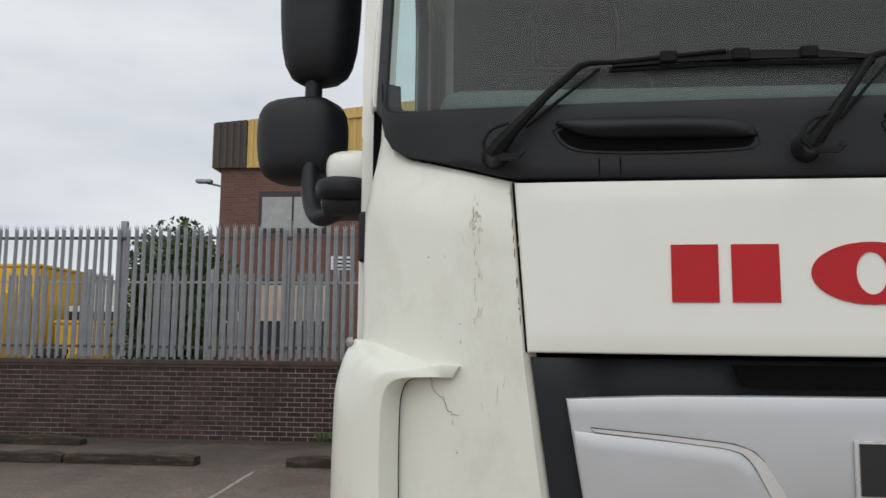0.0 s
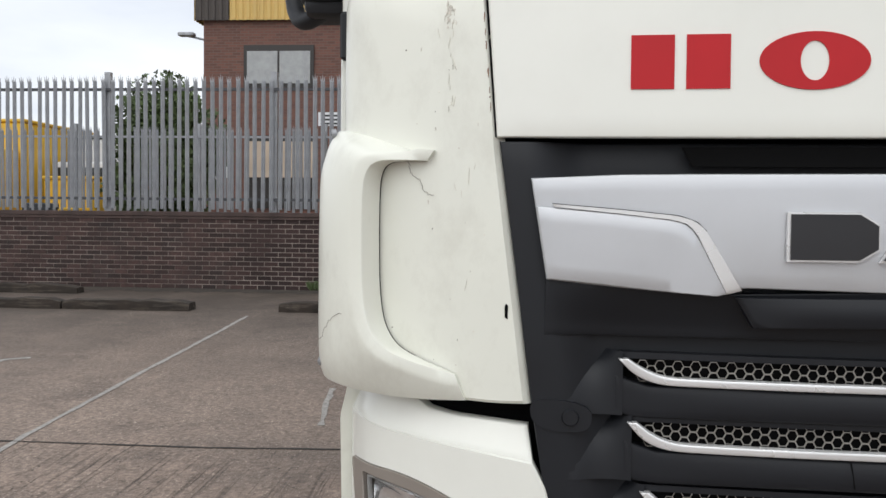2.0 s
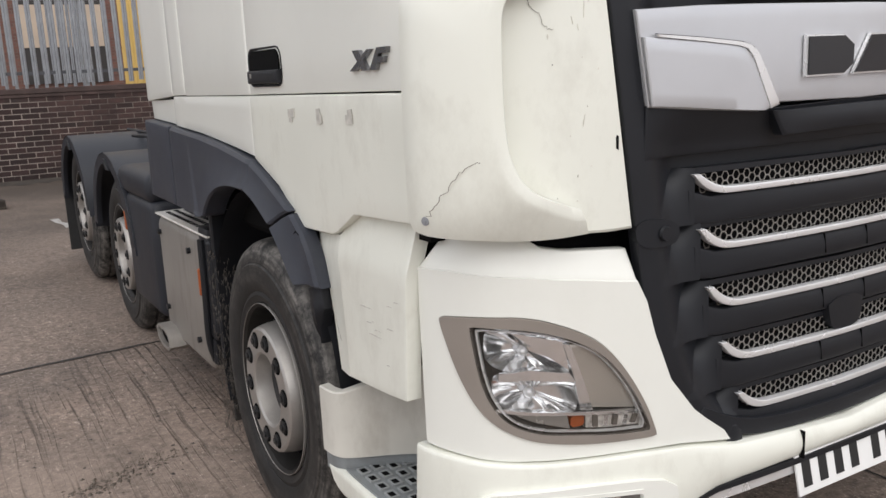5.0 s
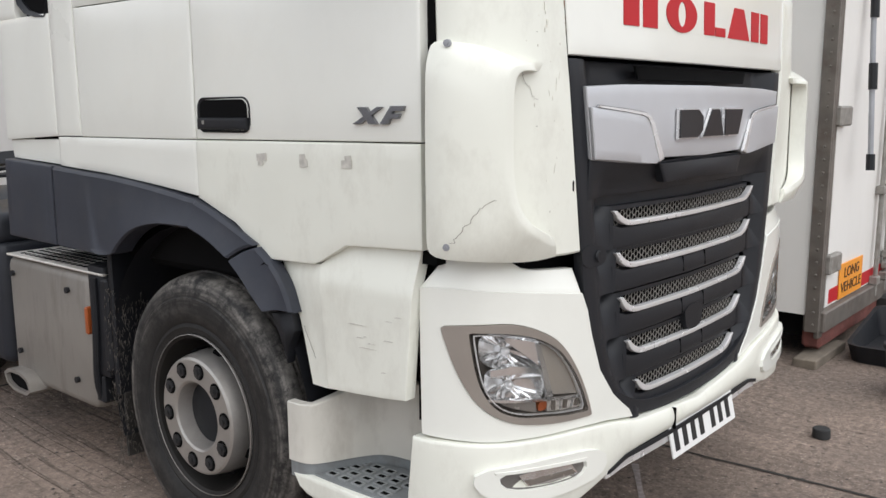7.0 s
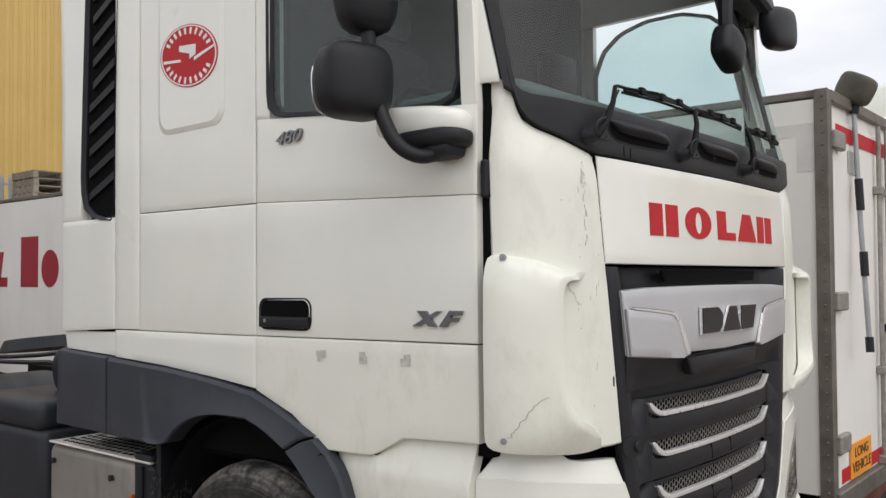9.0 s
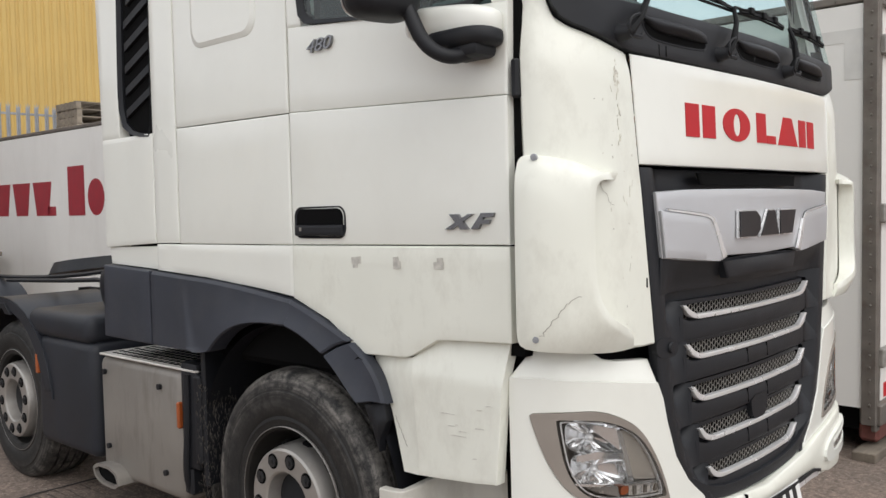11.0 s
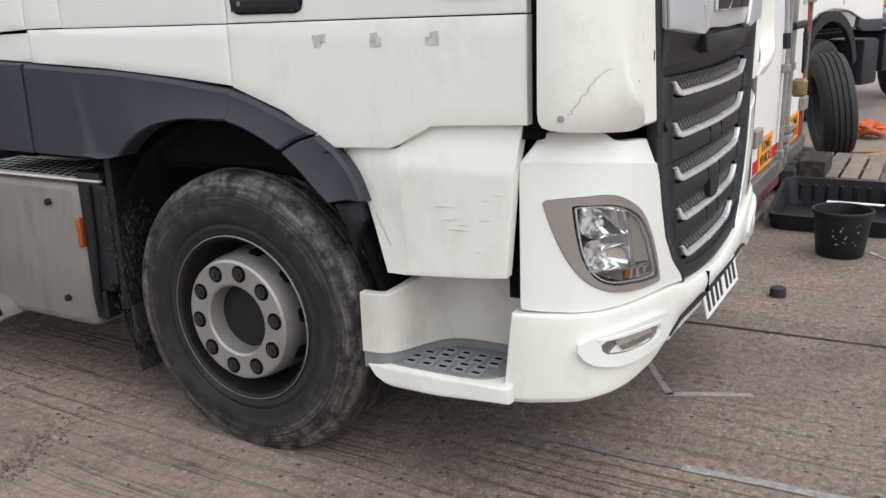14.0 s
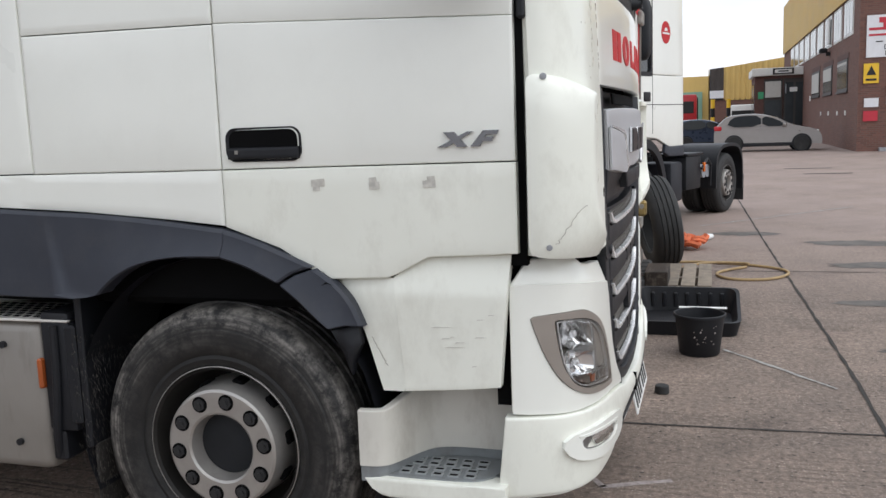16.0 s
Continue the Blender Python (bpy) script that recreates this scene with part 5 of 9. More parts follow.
part("badge_lip", skin(bmesh.new(), [(sx(0.525), 1.405), (0, 1.408), (-sx(0.525), 1.405)], [(sx(0.56), 1.345), (0, 1.35), (-sx(0.56), 1.345)], FS, 0.01, 0.03, 24, 4, bulge=0.008), GRILLE, grille)
under = [(sx(0.150), 1.438), (sx(0.3), 1.424), (sx(0.49), 1.41), (0.0, 1.42), (-sx(0.49), 1.41), (-sx(0.3), 1.424), (-sx(0.150), 1.438)]
part("side_lip", skin(bmesh.new(), under, [(a * 1.004, 1.318) for a, b in under], lambda a, b, o: FS(a, b, o + max(hollow(a, 1.3) * 0.8, -0.036) * ease((1.43 - b) / 0.11)), 0.0, 0.03, 40, 8, lip=0.003, la=0.004), GRILLE, grille, "sloping charcoal panel under the badge")


def GF(a, b, o=0.0):
    """The slats' face, which lies behind the frame's."""
    return FS(a, b, o - 0.03 * min(1.0, max(0.0, (1.40 - b) / 0.08)))


SLATS = ((0.300, 1.273, 1.219), (0.320, 1.142, 1.084), (0.348, 0.998, 0.937), (0.394, 0.852, 0.793), (0.453, 0.709, 0.652))
HEX = mat("silvered_grille_mesh", (0.31, 0.295, 0.27), 0.38, 0.5, var=0.12, scale=30, bump=0.02)
for i, (xl, zt, zb) in enumerate(SLATS):
    a = smooth_line([(sx(xl), zt), (sx(xl + 0.03), zb + 0.022), (sx(xl + 0.075), zb + 0.003), (sx(xl + 0.14), zb), (0.0, zb - 0.004), (-sx(xl + 0.14), zb), (-sx(xl + 0.075), zb + 0.003), (-sx(xl + 0.03), zb + 0.022), (-sx(xl), zt)], 2)
    b = smooth_line([(sx(xl + 0.02), zt), (sx(xl + 0.052), zb + 0.034), (sx(xl + 0.09), zb + 0.019), (sx(xl + 0.14), zb + 0.016), (0.0, zb + 0.012), (-sx(xl + 0.14), zb + 0.016), (-sx(xl + 0.09), zb + 0.019), (-sx(xl + 0.052), zb + 0.034), (-sx(xl + 0.02), zt)], 2)
    se = sx(xl - 0.006)
    body_up = [(se, zb + 0.02), (sx(xl + 0.012), zb + 0.012), (sx(xl + 0.06), zb - 0.002), (0, zb - 0.006), (-sx(xl + 0.06), zb - 0.002), (-sx(xl + 0.012), zb + 0.012), (-se, zb + 0.02)]
    body_low = [(se, zb - 0.055), (sx(xl + 0.012), zb - 0.064), (sx(xl + 0.06), zb - 0.068), (0, zb - 0.07), (-sx(xl + 0.06), zb - 0.068), (-sx(xl + 0.012), zb - 0.064), (-se, zb - 0.055)]
    sl = part("slat", skin(bmesh.new(), body_up, body_low, GF, 0.006, 0.04, 50, 5, la=0.004, lb=0.1, bulge=0.006), GRILLE, grille, "charcoal grille slat")
    part("chrome_strip", skin(bmesh.new(), a, b, GF, 0.016, 0.02, 70, 3, la=0.002, lb=0.15, lip=0.003), CHROME, sl, "satin chrome strip")
    part("upper_edge", skin(bmesh.new(), [(sx(xl + 0.006), zt + 0.012), (0, zt + 0.006), (-sx(xl + 0.006), zt + 0.012)], [(sx(xl + 0.006), zt - 0.002), (0, zt - 0.006), (-sx(xl + 0.006), zt - 0.002)], GF, -0.006, 0.03, 30, 2), GRILLE, sl)
    for k in (1, -1):
        wing = bmesh.new()
        rim_s = float(np.interp(zb - 0.03, EDGE_Z, EDGE_S)) - 0.015
        grid = []
        for u in [q / 12 for q in range(13)]:
            line = []
            for v in [q / 9 for q in range(10)] + [1.06]:
                z = zt + 0.014 + (zb - 0.064 - zt - 0.014) * min(v, 1.0)
                s = sx(xl + 0.010) + (min(sx(xl) + 0.022 + 0.115 * min(v, 1.0), rim_s) - sx(xl + 0.010)) * u
                back = hollow(s, z) - 0.0015
                front = max(-0.022, back + 0.002)
                rise = (front - back) * (1 - u) ** 0.9 + 0.005 * math.sin(math.pi * u)
                line.append(wing.verts.new(FS(k * s, z, back if v > 1 else back + rise)))
            grid.append(line)
        for p, q in zip(grid, grid[1:]):
            for v in range(10):
                wing.faces.new((p[v], q[v], q[v + 1], p[v + 1]))
        part("slat_wing", wing, GRILLE, sl)
    if i in (1, 2, 3):
        for xs in (0.77, 0.945):
            part("slat_seam", skin(bmesh.new(), [(sx(xs) + 0.0007, zb - 0.06), (sx(xs - 0.008) + 0.0007, zb - 0.008)], [(sx(xs) - 0.0007, zb - 0.06), (sx(xs - 0.008) - 0.0007, zb - 0.008)], GF, 0.0128, 0.006, 4, 1, lip=0.0), DARK, sl)
    hx = bmesh.new()
    ha, hh2 = 0.0119, 0.0112
    row, z = 0, zb + 0.016
    while z < zt - 0.006:
        s = -sx(xl + 0.05) + 1.5 * ha * (row % 2)
        while s < sx(xl + 0.045):
            if abs(s) < sx(xl + 0.03) - 0.02 * max(0, (zb + 0.04 - z) / 0.03):
                o = [(s + c[0] * ha, z + c[1] * hh2) for c in ((1, 0), (0.5, 1), (-0.5, 1), (-1, 0), (-0.5, -1), (0.5, -1))]
                ring_slab(hx, o, [(s + (p[0] - s) * 0.885, z + (p[1] - z) * 0.87) for p in o], GF, -0.008, 0.0022)
            s += 3 * ha
        z += hh2
        row += 1
    part("mesh", hx, HEX, sl, "honeycomb grille mesh", smooth=False)
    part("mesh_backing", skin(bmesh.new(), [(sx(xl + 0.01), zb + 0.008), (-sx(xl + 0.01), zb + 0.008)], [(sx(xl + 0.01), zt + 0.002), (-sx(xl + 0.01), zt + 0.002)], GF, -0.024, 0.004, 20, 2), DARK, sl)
part("sensor_cover", slab(bmesh.new(), smooth_line([(sx(0.785), 0.895), (sx(0.935), 0.895), (sx(0.93), 0.83), (sx(0.905), 0.806), (sx(0.82), 0.806), (sx(0.797), 0.83)], 1, True), GF, 0.0135, 0.03), BLACK, grille, "black sensor cover")
part("grille_top_recess", skin(bmesh.new(), [(sx(0.42), 1.705), (-sx(0.42), 1.705)], [(sx(0.44), 1.665), (-sx(0.44), 1.665)], GF, -0.022, 0.01, 20, 2), DARK, grille)

# ---- lorry: head lamps, bumper ----
lamp_out = smooth_line([(1.207, 0.995), (1.203, 1.004), (1.19, 1.006), (1.10, 1.010), (1.0, 1.008), (0.90, 0.970), (0.82, 0.922), (0.75, 0.838), (0.70, 0.750), (0.676, 0.686), (0.671, 0.674), (0.684, 0.672), (0.80, 0.684), (0.918, 0.703), (1.017, 0.728), (1.10, 0.778), (1.16, 0.868)], 2, True)
lamp_in = smooth_line([(1.128, 0.982), (1.126, 0.989), (1.115, 0.989), (1.02, 0.983), (0.925, 0.957), (0.828, 0.906), (0.755, 0.822), (0.710, 0.742), (0.694, 0.702), (0.690, 0.692), (0.702, 0.691), (0.80, 0.703), (0.885, 0.720), (0.975, 0.735), (1.045, 0.762), (1.085, 0.806), (1.110, 0.868)], 2, True)


def by_angle(line, n, c):
    """Points of a closed outline at even angles round c."""
    p = np.array(closed(line, 2400))
    a = np.arctan2(p[:, 1] - c[1], p[:, 0] - c[0])
    out = []
    for t in [-math.pi + 2 * math.pi * (k + 0.5) / n for k in range(n)]:
        out.append(tuple(p[np.argmin(np.abs((a - t + math.pi) % (2 * math.pi) - math.pi))]))
    return out


REFLECTOR = mat("silvered_reflector", (0.95, 0.95, 0.95), 0.07, 0.92, var=0.03, scale=18, bump=0)
LAMP_GREY = mat("warm_grey_lamp_housing", (0.24, 0.215, 0.19), 0.25, 0.5, var=0.08, bump=0)
LAMP_WING = mat("glossy_lamp_wing", (0.56, 0.515, 0.46), 0.14, 0.5, var=0.05, bump=0)
FOG_DARK = mat("dark_grey_fog_well", (0.16, 0.15, 0.14), 0.35, 0.2, var=0.2, bump=0)
INDICATOR = mat("pale_indicator_lens", (0.66, 0.62, 0.57), 0.2, 0.3, var=0.4, scale=70, bump=0.5, bscale=120)
LC = (0.92, 0.86)
panel_edge = [(S_LOW, 1.108), (1.18, 1.110), (1.0, 1.094), (0.85, 1.072), (0.722, 1.052), (0.695, 1.0), (0.672, 0.92), (0.625, 0.80), (0.545, 0.70), (0.44, 0.622), (0.43, 0.60), (0.60, 0.632), (0.80, 0.655), (1.0, 0.675), (S_LOW, 0.690), (S_LOW, 0.9)]
for k in (1, -1):
    g = (lambda a, b, o, q=k: FS(a * q, b, o))
    lp = part("lamp_panel", ring_skin(bmesh.new(), by_angle(panel_edge, 200, LC), by_angle(lamp_out, 200, LC), g, 0.0, 0.03, 6), WHITE, lorry, "white head lamp panel")
    part("panel_hood", skin(bmesh.new(), [(S_LOW, 1.106), (1.18, 1.108), (1.0, 1.092), (0.85, 1.070), (0.722, 1.050)], [(1.205, 1.184), (1.12, 1.186), (1.03, 1.184), (0.985, 1.168), (0.955, 1.150), (0.90, 1.139), (0.735, 1.124)], lambda a, b, o, q=g: Vector((*q(a, min(b, 1.14), o - 0.35 * max(0, b - 1.04 - 0.06 * max(0, min(1, (a - 0.72) / 0.4)))).xy, b)), 0.0, 0.03, 26, 5, lip=0.004, lb=0.06), WHITE, lp)
    hl = part("head_lamp", ring_skin(bmesh.new(), by_angle(lamp_out, 200, LC), by_angle(lamp_in, 200, LC), g, 0.005, 0.06, 3, 0.003), LAMP_SURROUND, lorry, "clear head lamp in a warm grey surround")
    bowl = bmesh.new()
    o1 = by_angle(lamp_in, 120, LC)
    prevr = None
    for w, d in ((1.0, -0.004), (0.985, -0.035), (0.9, -0.05), (0.5, -0.055), (0.02, -0.055)):
        cur = [bowl.verts.new(g(LC[0] + (p[0] - LC[0]) * w, LC[1] + (p[1] - LC[1]) * w, d)) for p in o1]
        if prevr:
            for q in range(len(cur)):
                bowl.faces.new((prevr[q - 1], prevr[q], cur[q], cur[q - 1]))
        prevr = cur
    part("lamp_housing", bowl, LAMP_GREY, hl)
    ringed = by_angle(lamp_in, 120, LC)
    tight = lambda w: [(LC[0] + (p[0] - LC[0]) * w, LC[1] + (p[1] - LC[1]) * w) for p in ringed]
    part("lens_rim", ring_slab(bmesh.new(), tight(0.955), tight(0.93), g, -0.002, 0.01), CHROME, hl, "bright inner rim")

    def scoop(cs, cz, rs, rz, deep, turn):
        """A squared reflector bowl with creased facets."""
        rb = bmesh.new()
        last = None
        for w, d in ((1.0, 0.0), (0.86, 0.35), (0.62, 0.72), (0.34, 0.93), (0.12, 1.0)):
            cur = []
            for t in range(40):
                a = 2 * math.pi * t / 40
                u, v = math.cos(a), math.sin(a)
                u, v = abs(u) ** 0.55 * (1 if u > 0 else -1), abs(v) ** 0.55 * (1 if v > 0 else -1)
                crease = 0.006 * math.sin(9 * u + turn) * (0.2 < w < 0.95)
                ds, dz = rs * w * u, rz * w * v
                cur.append(rb.verts.new(g(cs + ds, cz + dz + 0.20 * ds, -0.012 - deep * d + crease)))
            if last:
                for q in range(40):
                    rb.faces.new((last[q - 1], last[q], cur[q], cur[q - 1]))
            last = cur
        rb.faces.new(last)
        return rb

    for cs, cz, rs, rz in ((0.998, 0.922, 0.104, 0.050), (0.984, 0.826, 0.102, 0.046)):
        rf = part("reflector", scoop(cs, cz, rs, rz, 0.04, k), REFLECTOR, hl, "bright fluted reflector")
        bb = bmesh.new()
        bmesh.ops.create_uvsphere(bb, u_segments=12, v_segments=8, radius=0.013, matrix=Matrix.Translation(g(cs + 0.01, cz, -0.034)))
        part("bulb", bb, CHROME, rf)
    part("shelf", skin(bmesh.new(), [(1.072, 0.880), (1.0, 0.886), (0.90, 0.866)], [(1.072, 0.862), (1.0, 0.862), (0.885, 0.842)], g, -0.006, 0.03, 10, 3, lip=0.006), REFLECTOR, hl)
    part("upper_wedge", slab(bmesh.new(), [(1.04, 0.972), (0.972, 0.955), (0.912, 0.938), (0.903, 0.872)], g, -0.011, 0.01), REFLECTOR, hl, smooth=False)
    part("divider", skin(bmesh.new(), [(0.918, 0.938), (0.893, 0.86), (0.876, 0.772)], [(0.900, 0.933), (0.872, 0.86), (0.842, 0.766)], g, -0.008, 0.03, 8, 3, lip=0.005), REFLECTOR, hl)
    part("lamp_wing", skin(bmesh.new(), [(0.902, 0.930), (0.872, 0.855), (0.846, 0.772)], [(0.868, 0.928), (0.79, 0.868), (0.712, 0.745)], g, -0.014, 0.01, 10, 6, lip=0.004), LAMP_WING, hl, "glossy warm grey wing")
    part("wing_edge", skin(bmesh.new(), [(0.868, 0.932), (0.80, 0.884), (0.75, 0.815), (0.708, 0.738)], [(0.866, 0.926), (0.805, 0.878), (0.757, 0.812), (0.717, 0.741)], g, -0.006, 0.02, 16, 1, lip=0.002), REFLECTOR, hl)
    part("ledge", skin(bmesh.new(), [(1.078, 0.801), (0.91, 0.776), (0.706, 0.743)], [(1.074, 0.793), (0.91, 0.768), (0.704, 0.735)], g, -0.004, 0.03, 12, 2, lip=0.002), REFLECTOR, hl)
    part("marker_lens", slab(bmesh.new(), [(1.062, 0.790), (0.905, 0.766), (0.898, 0.729), (0.985, 0.757), (1.03, 0.777)], g, -0.02, 0.02), LAMP_GREY, hl)
    part("indicator", slab(bmesh.new(), [(0.858, 0.759), (0.712, 0.734), (0.704, 0.702), (0.80, 0.714), (0.858, 0.725)], g, -0.018, 0.02), INDICATOR, hl)
    for q in range(5):
        part("rib", slab(bmesh.new(), [(0.84 - q * 0.028, 0.752 - q * 0.005), (0.828 - q * 0.028, 0.75 - q * 0.005), (0.828 - q * 0.026, 0.723 - q * 0.003), (0.84 - q * 0.026, 0.725 - q * 0.003)], g, -0.012, 0.01), REFLECTOR if q % 2 else LAMP_GREY, hl)
    part("indicator_bulb", slab(bmesh.new(), rrect(0.864, 0.899, 0.734, 0.760, 0.009), g, -0.014, 0.02), MARKER, hl, "amber bulb")
    ln = part("lens", skin(bmesh.new(), [q for q in lamp_in[len(lamp_in) // 2:] + lamp_in[:1]][::1], [q for q in lamp_in[:len(lamp_in) // 2 + 1]][::-1], g, 0.003, 0.003, 24, 10, lip=0.0), LENS, hl, "clear lens")
    ln.visible_shadow = False
low = [(S_LOW + 0.05, 0.412), (1.2, 0.422), (1.05, 0.42), (0.92, 0.418), (0.74, 0.43), (0.60, 0.462), (0.50, 0.495), (0.42, 0.50), (0.0, 0.505)]
upb = [(S_LOW + 0.02, 0.682), (1.2, 0.682), (1.05, 0.676), (0.92, 0.664), (0.74, 0.645), (0.60, 0.626), (0.50, 0.606), (0.42, 0.592), (0.0, 0.562)]
fog_out = smooth_line([(1.122, 0.575), (1.115, 0.600), (1.085, 0.614), (1.04, 0.617), (0.91, 0.612), (0.75, 0.590), (0.66, 0.570), (0.625, 0.54), (0.63, 0.505), (0.67, 0.484), (0.80, 0.483), (0.92, 0.492), (1.02, 0.508), (1.09, 0.532)], 3, True)
fog_in = smooth_line([(1.058, 0.590), (1.03, 0.600), (0.96, 0.594), (0.85, 0.579), (0.745, 0.562), (0.735, 0.548), (0.74, 0.523), (0.79, 0.514), (0.90, 0.526), (1.0, 0.540), (1.045, 0.556)], 2, True)
bumper = part("bumper", skin(bmesh.new(), low + mirrored(low)[::-1][1:], upb + mirrored(upb)[::-1][1:], FS, 0.015, 0.05, 90, 10, la=0.003, lb=0.04, bulge=0.012), WHITE_DIRTY, lorry, "white front bumper")
part("bumper_underside", skin(bmesh.new(), [(a, b + 0.01) for a, b in low] + mirrored([(a, b + 0.01) for a, b in low])[::-1][1:], [(a, b - 0.02) for a, b in low] + mirrored([(a, b - 0.02) for a, b in low])[::-1][1:], FS, -0.02, 0.08, 80, 2), WHITE, bumper)
for k in (1, -1):
    g = (lambda a, b, o, q=k: FS(a * q, b, o))
    FC = (0.89, 0.56)
    fg = part("fog_lamp", ring_skin(bmesh.new(), by_angle(fog_out, 60, FC), by_angle(fog_in, 60, FC), g, 0.034, 0.03, 5, 0.006), WHITE, bumper, "white-framed fog lamp")
    part("fog_reflector", slab(bmesh.new(), by_angle(fog_in, 60, FC), g, 0.024, 0.004), FOG_DARK, fg, "grey reflector of the fog lamp", smooth=False)
    part("fog_bowl", slab(bmesh.new(), [(1.0, 0.582), (0.93, 0.586), (0.80, 0.562), (0.77, 0.527), (0.88, 0.531), (0.97, 0.545)], g, 0.027, 0.004), REFLECTOR, fg, "silvered bowl", smooth=False)
    part("fog_facet", slab(bmesh.new(), [(0.985, 0.566), (0.80, 0.548), (0.78, 0.530), (0.88, 0.534), (0.965, 0.546)], g, 0.0295, 0.004), LAMP_GREY, fg, smooth=False)
    part("fog_brow", skin(bmesh.new(), [(1.07, 0.606), (0.96, 0.599), (0.85, 0.584), (0.735, 0.566)], [(1.065, 0.598), (0.96, 0.589), (0.85, 0.574), (0.74, 0.556)], g, 0.036, 0.02, 14, 2, lip=0.003), WHITE, fg)
part("lower_lip", skin(bmesh.new(), [(0.60, 0.465), (0.5, 0.488), (0.40, 0.487), (-0.40, 0.487), (-0.5, 0.488), (-0.60, 0.465)], [(0.60, 0.445), (0.5, 0.455), (0.4, 0.455), (-0.4, 0.455), (-0.5, 0.455), (-0.60, 0.445)], FS, 0.012, 0.04, 40, 3), CHROME, bumper, "grey lower lip")
part("lower_shadow_strip", skin(bmesh.new(), [(0.60, 0.475), (0.5, 0.5), (0.40, 0.5), (-0.40, 0.5), (-0.5, 0.5), (-0.60, 0.475)], [(0.60, 0.463), (0.5, 0.486), (0.4, 0.485), (-0.4, 0.485), (-0.5, 0.486), (-0.60, 0.463)], FS, 0.022, 0.04, 40, 3), BLACK, bumper)
part("plate_seam", boxed(0.648, 0.652, 1.628, 1.66, 0.50, 0.575), DARK, bumper)
PM = Matrix.Translation((0.892, 1.635, 0.452)) @ Matrix.Rotation(radians(-12), 4, "X")
plate = part("number_plate", boxed(-0.262, 0.262, -0.004, 0.004, -0.055, 0.055, 0.002, m=PM), PLATE_WHITE, bumper, "white front number plate")
for k in range(7):
    x = -0.225 + k * 0.066 + (0.03 if k > 3 else 0)
    part("character_bar", boxed(x - 0.016, x + 0.0155, -0.0065, -0.0042, -0.034, 0.034, m=PM), INK, plate, smooth=False)
# near-black block added to darken the space under the cab
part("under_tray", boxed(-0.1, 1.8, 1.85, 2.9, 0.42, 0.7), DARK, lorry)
pocket = part("sensor_pocket", slab(bmesh.new(), [(sx(a), b) for a, b in smooth_line([(0.118, 1.192), (0.245, 1.178), (0.25, 1.135), (0.225, 1.118), (0.128, 1.122)], 2, True)], FS, -0.003, 0.02), GRILLE, grille, "dark sensor pocket at the grille's edge")
bm = bmesh.new()
bmesh.ops.create_cone(bm, cap_ends=True, segments=20, radius1=0.018, radius2=0.015, depth=0.006, matrix=Matrix.Translation(FS(sx(0.205), 1.150, 0.001)) @ Matrix.Rotation(radians(90), 4, "X"))
part("sensor_eye", bm, BLACK, pocket, "round black sensor")
# ---- lorry: driver's side ----
SIDE_X = -0.323


def SD(y, z, off=0.0):
    return Vector((SIDE_X - off, y, z))


def OD(y, z, off=0.0):
    return Vector((2 * X0 - SIDE_X + off, y, z))


TRIM = [[(3.895, 1.04), (3.895, 1.06), (3.895, 1.3655)], [(3.43, 1.04), (3.56, 1.045), (3.64, 1.352)], [(3.38, 1.09), (3.52, 1.11), (3.56, 1.3485)], [(3.30, 1.145), (3.44, 1.19), (3.46, 1.344)],
        [(3.198, 1.18), (3.33, 1.238), (3.34, 1.335)], [(3.07, 1.197), (3.15, 1.258), (3.15, 1.318)], [(2.915, 1.194), (2.91, 1.247), (2.9095, 1.289)], [(2.82, 1.168), (2.80, 1.214), (2.785, 1.252)],
        [(2.706, 1.112), (2.655, 1.145), (2.585, 1.166)], [(2.64, 1.06), (2.575, 1.095), (2.513, 1.118)], [(2.59, 1.01), (2.53, 1.04), (2.46, 1.06)], [(2.54, 0.970), (2.485, 0.978), (2.424, 0.976)]]


def loft(bm, stations, f):
    """A trim moulding through stations (arch edge, crease, upper edge): flared towards the arch, with rounded edges turned in."""
    lines = [smooth_line([s[k] for s in stations], 2) for k in range(3)]
    rows = []
    for n, (a, b, c) in enumerate(zip(*lines)):
        a, b, c = [np.array(q, float) for q in (a, b, c)]
        flare = 0.052 if a[0] < 3.6 else 0.030
        soft = 0.006 if n in (0, len(lines[0]) - 1) else 0.0
        cut = c + (b - c) / max(np.hypot(*(b - c)), 1e-6) * 0.012
        rim = a + (b - a) / max(np.hypot(*(b - a)), 1e-6) * 0.008
        rows.append([bm.verts.new(f(p[0], p[1], o - (soft if o > 0 else 0.0))) for p, o in ((a, -0.03), (a, flare - 0.008), (rim, flare), (b, 0.030), (cut, 0.028), (c, 0.018), (c, -0.02))])
    for p, q in zip(rows, rows[1:]):
        for k in range(6):
            bm.faces.new((p[k], q[k], q[k + 1], p[k + 1]))
    bm.faces.new(rows[0]), bm.faces.new(rows[-1][::-1])
    return bm


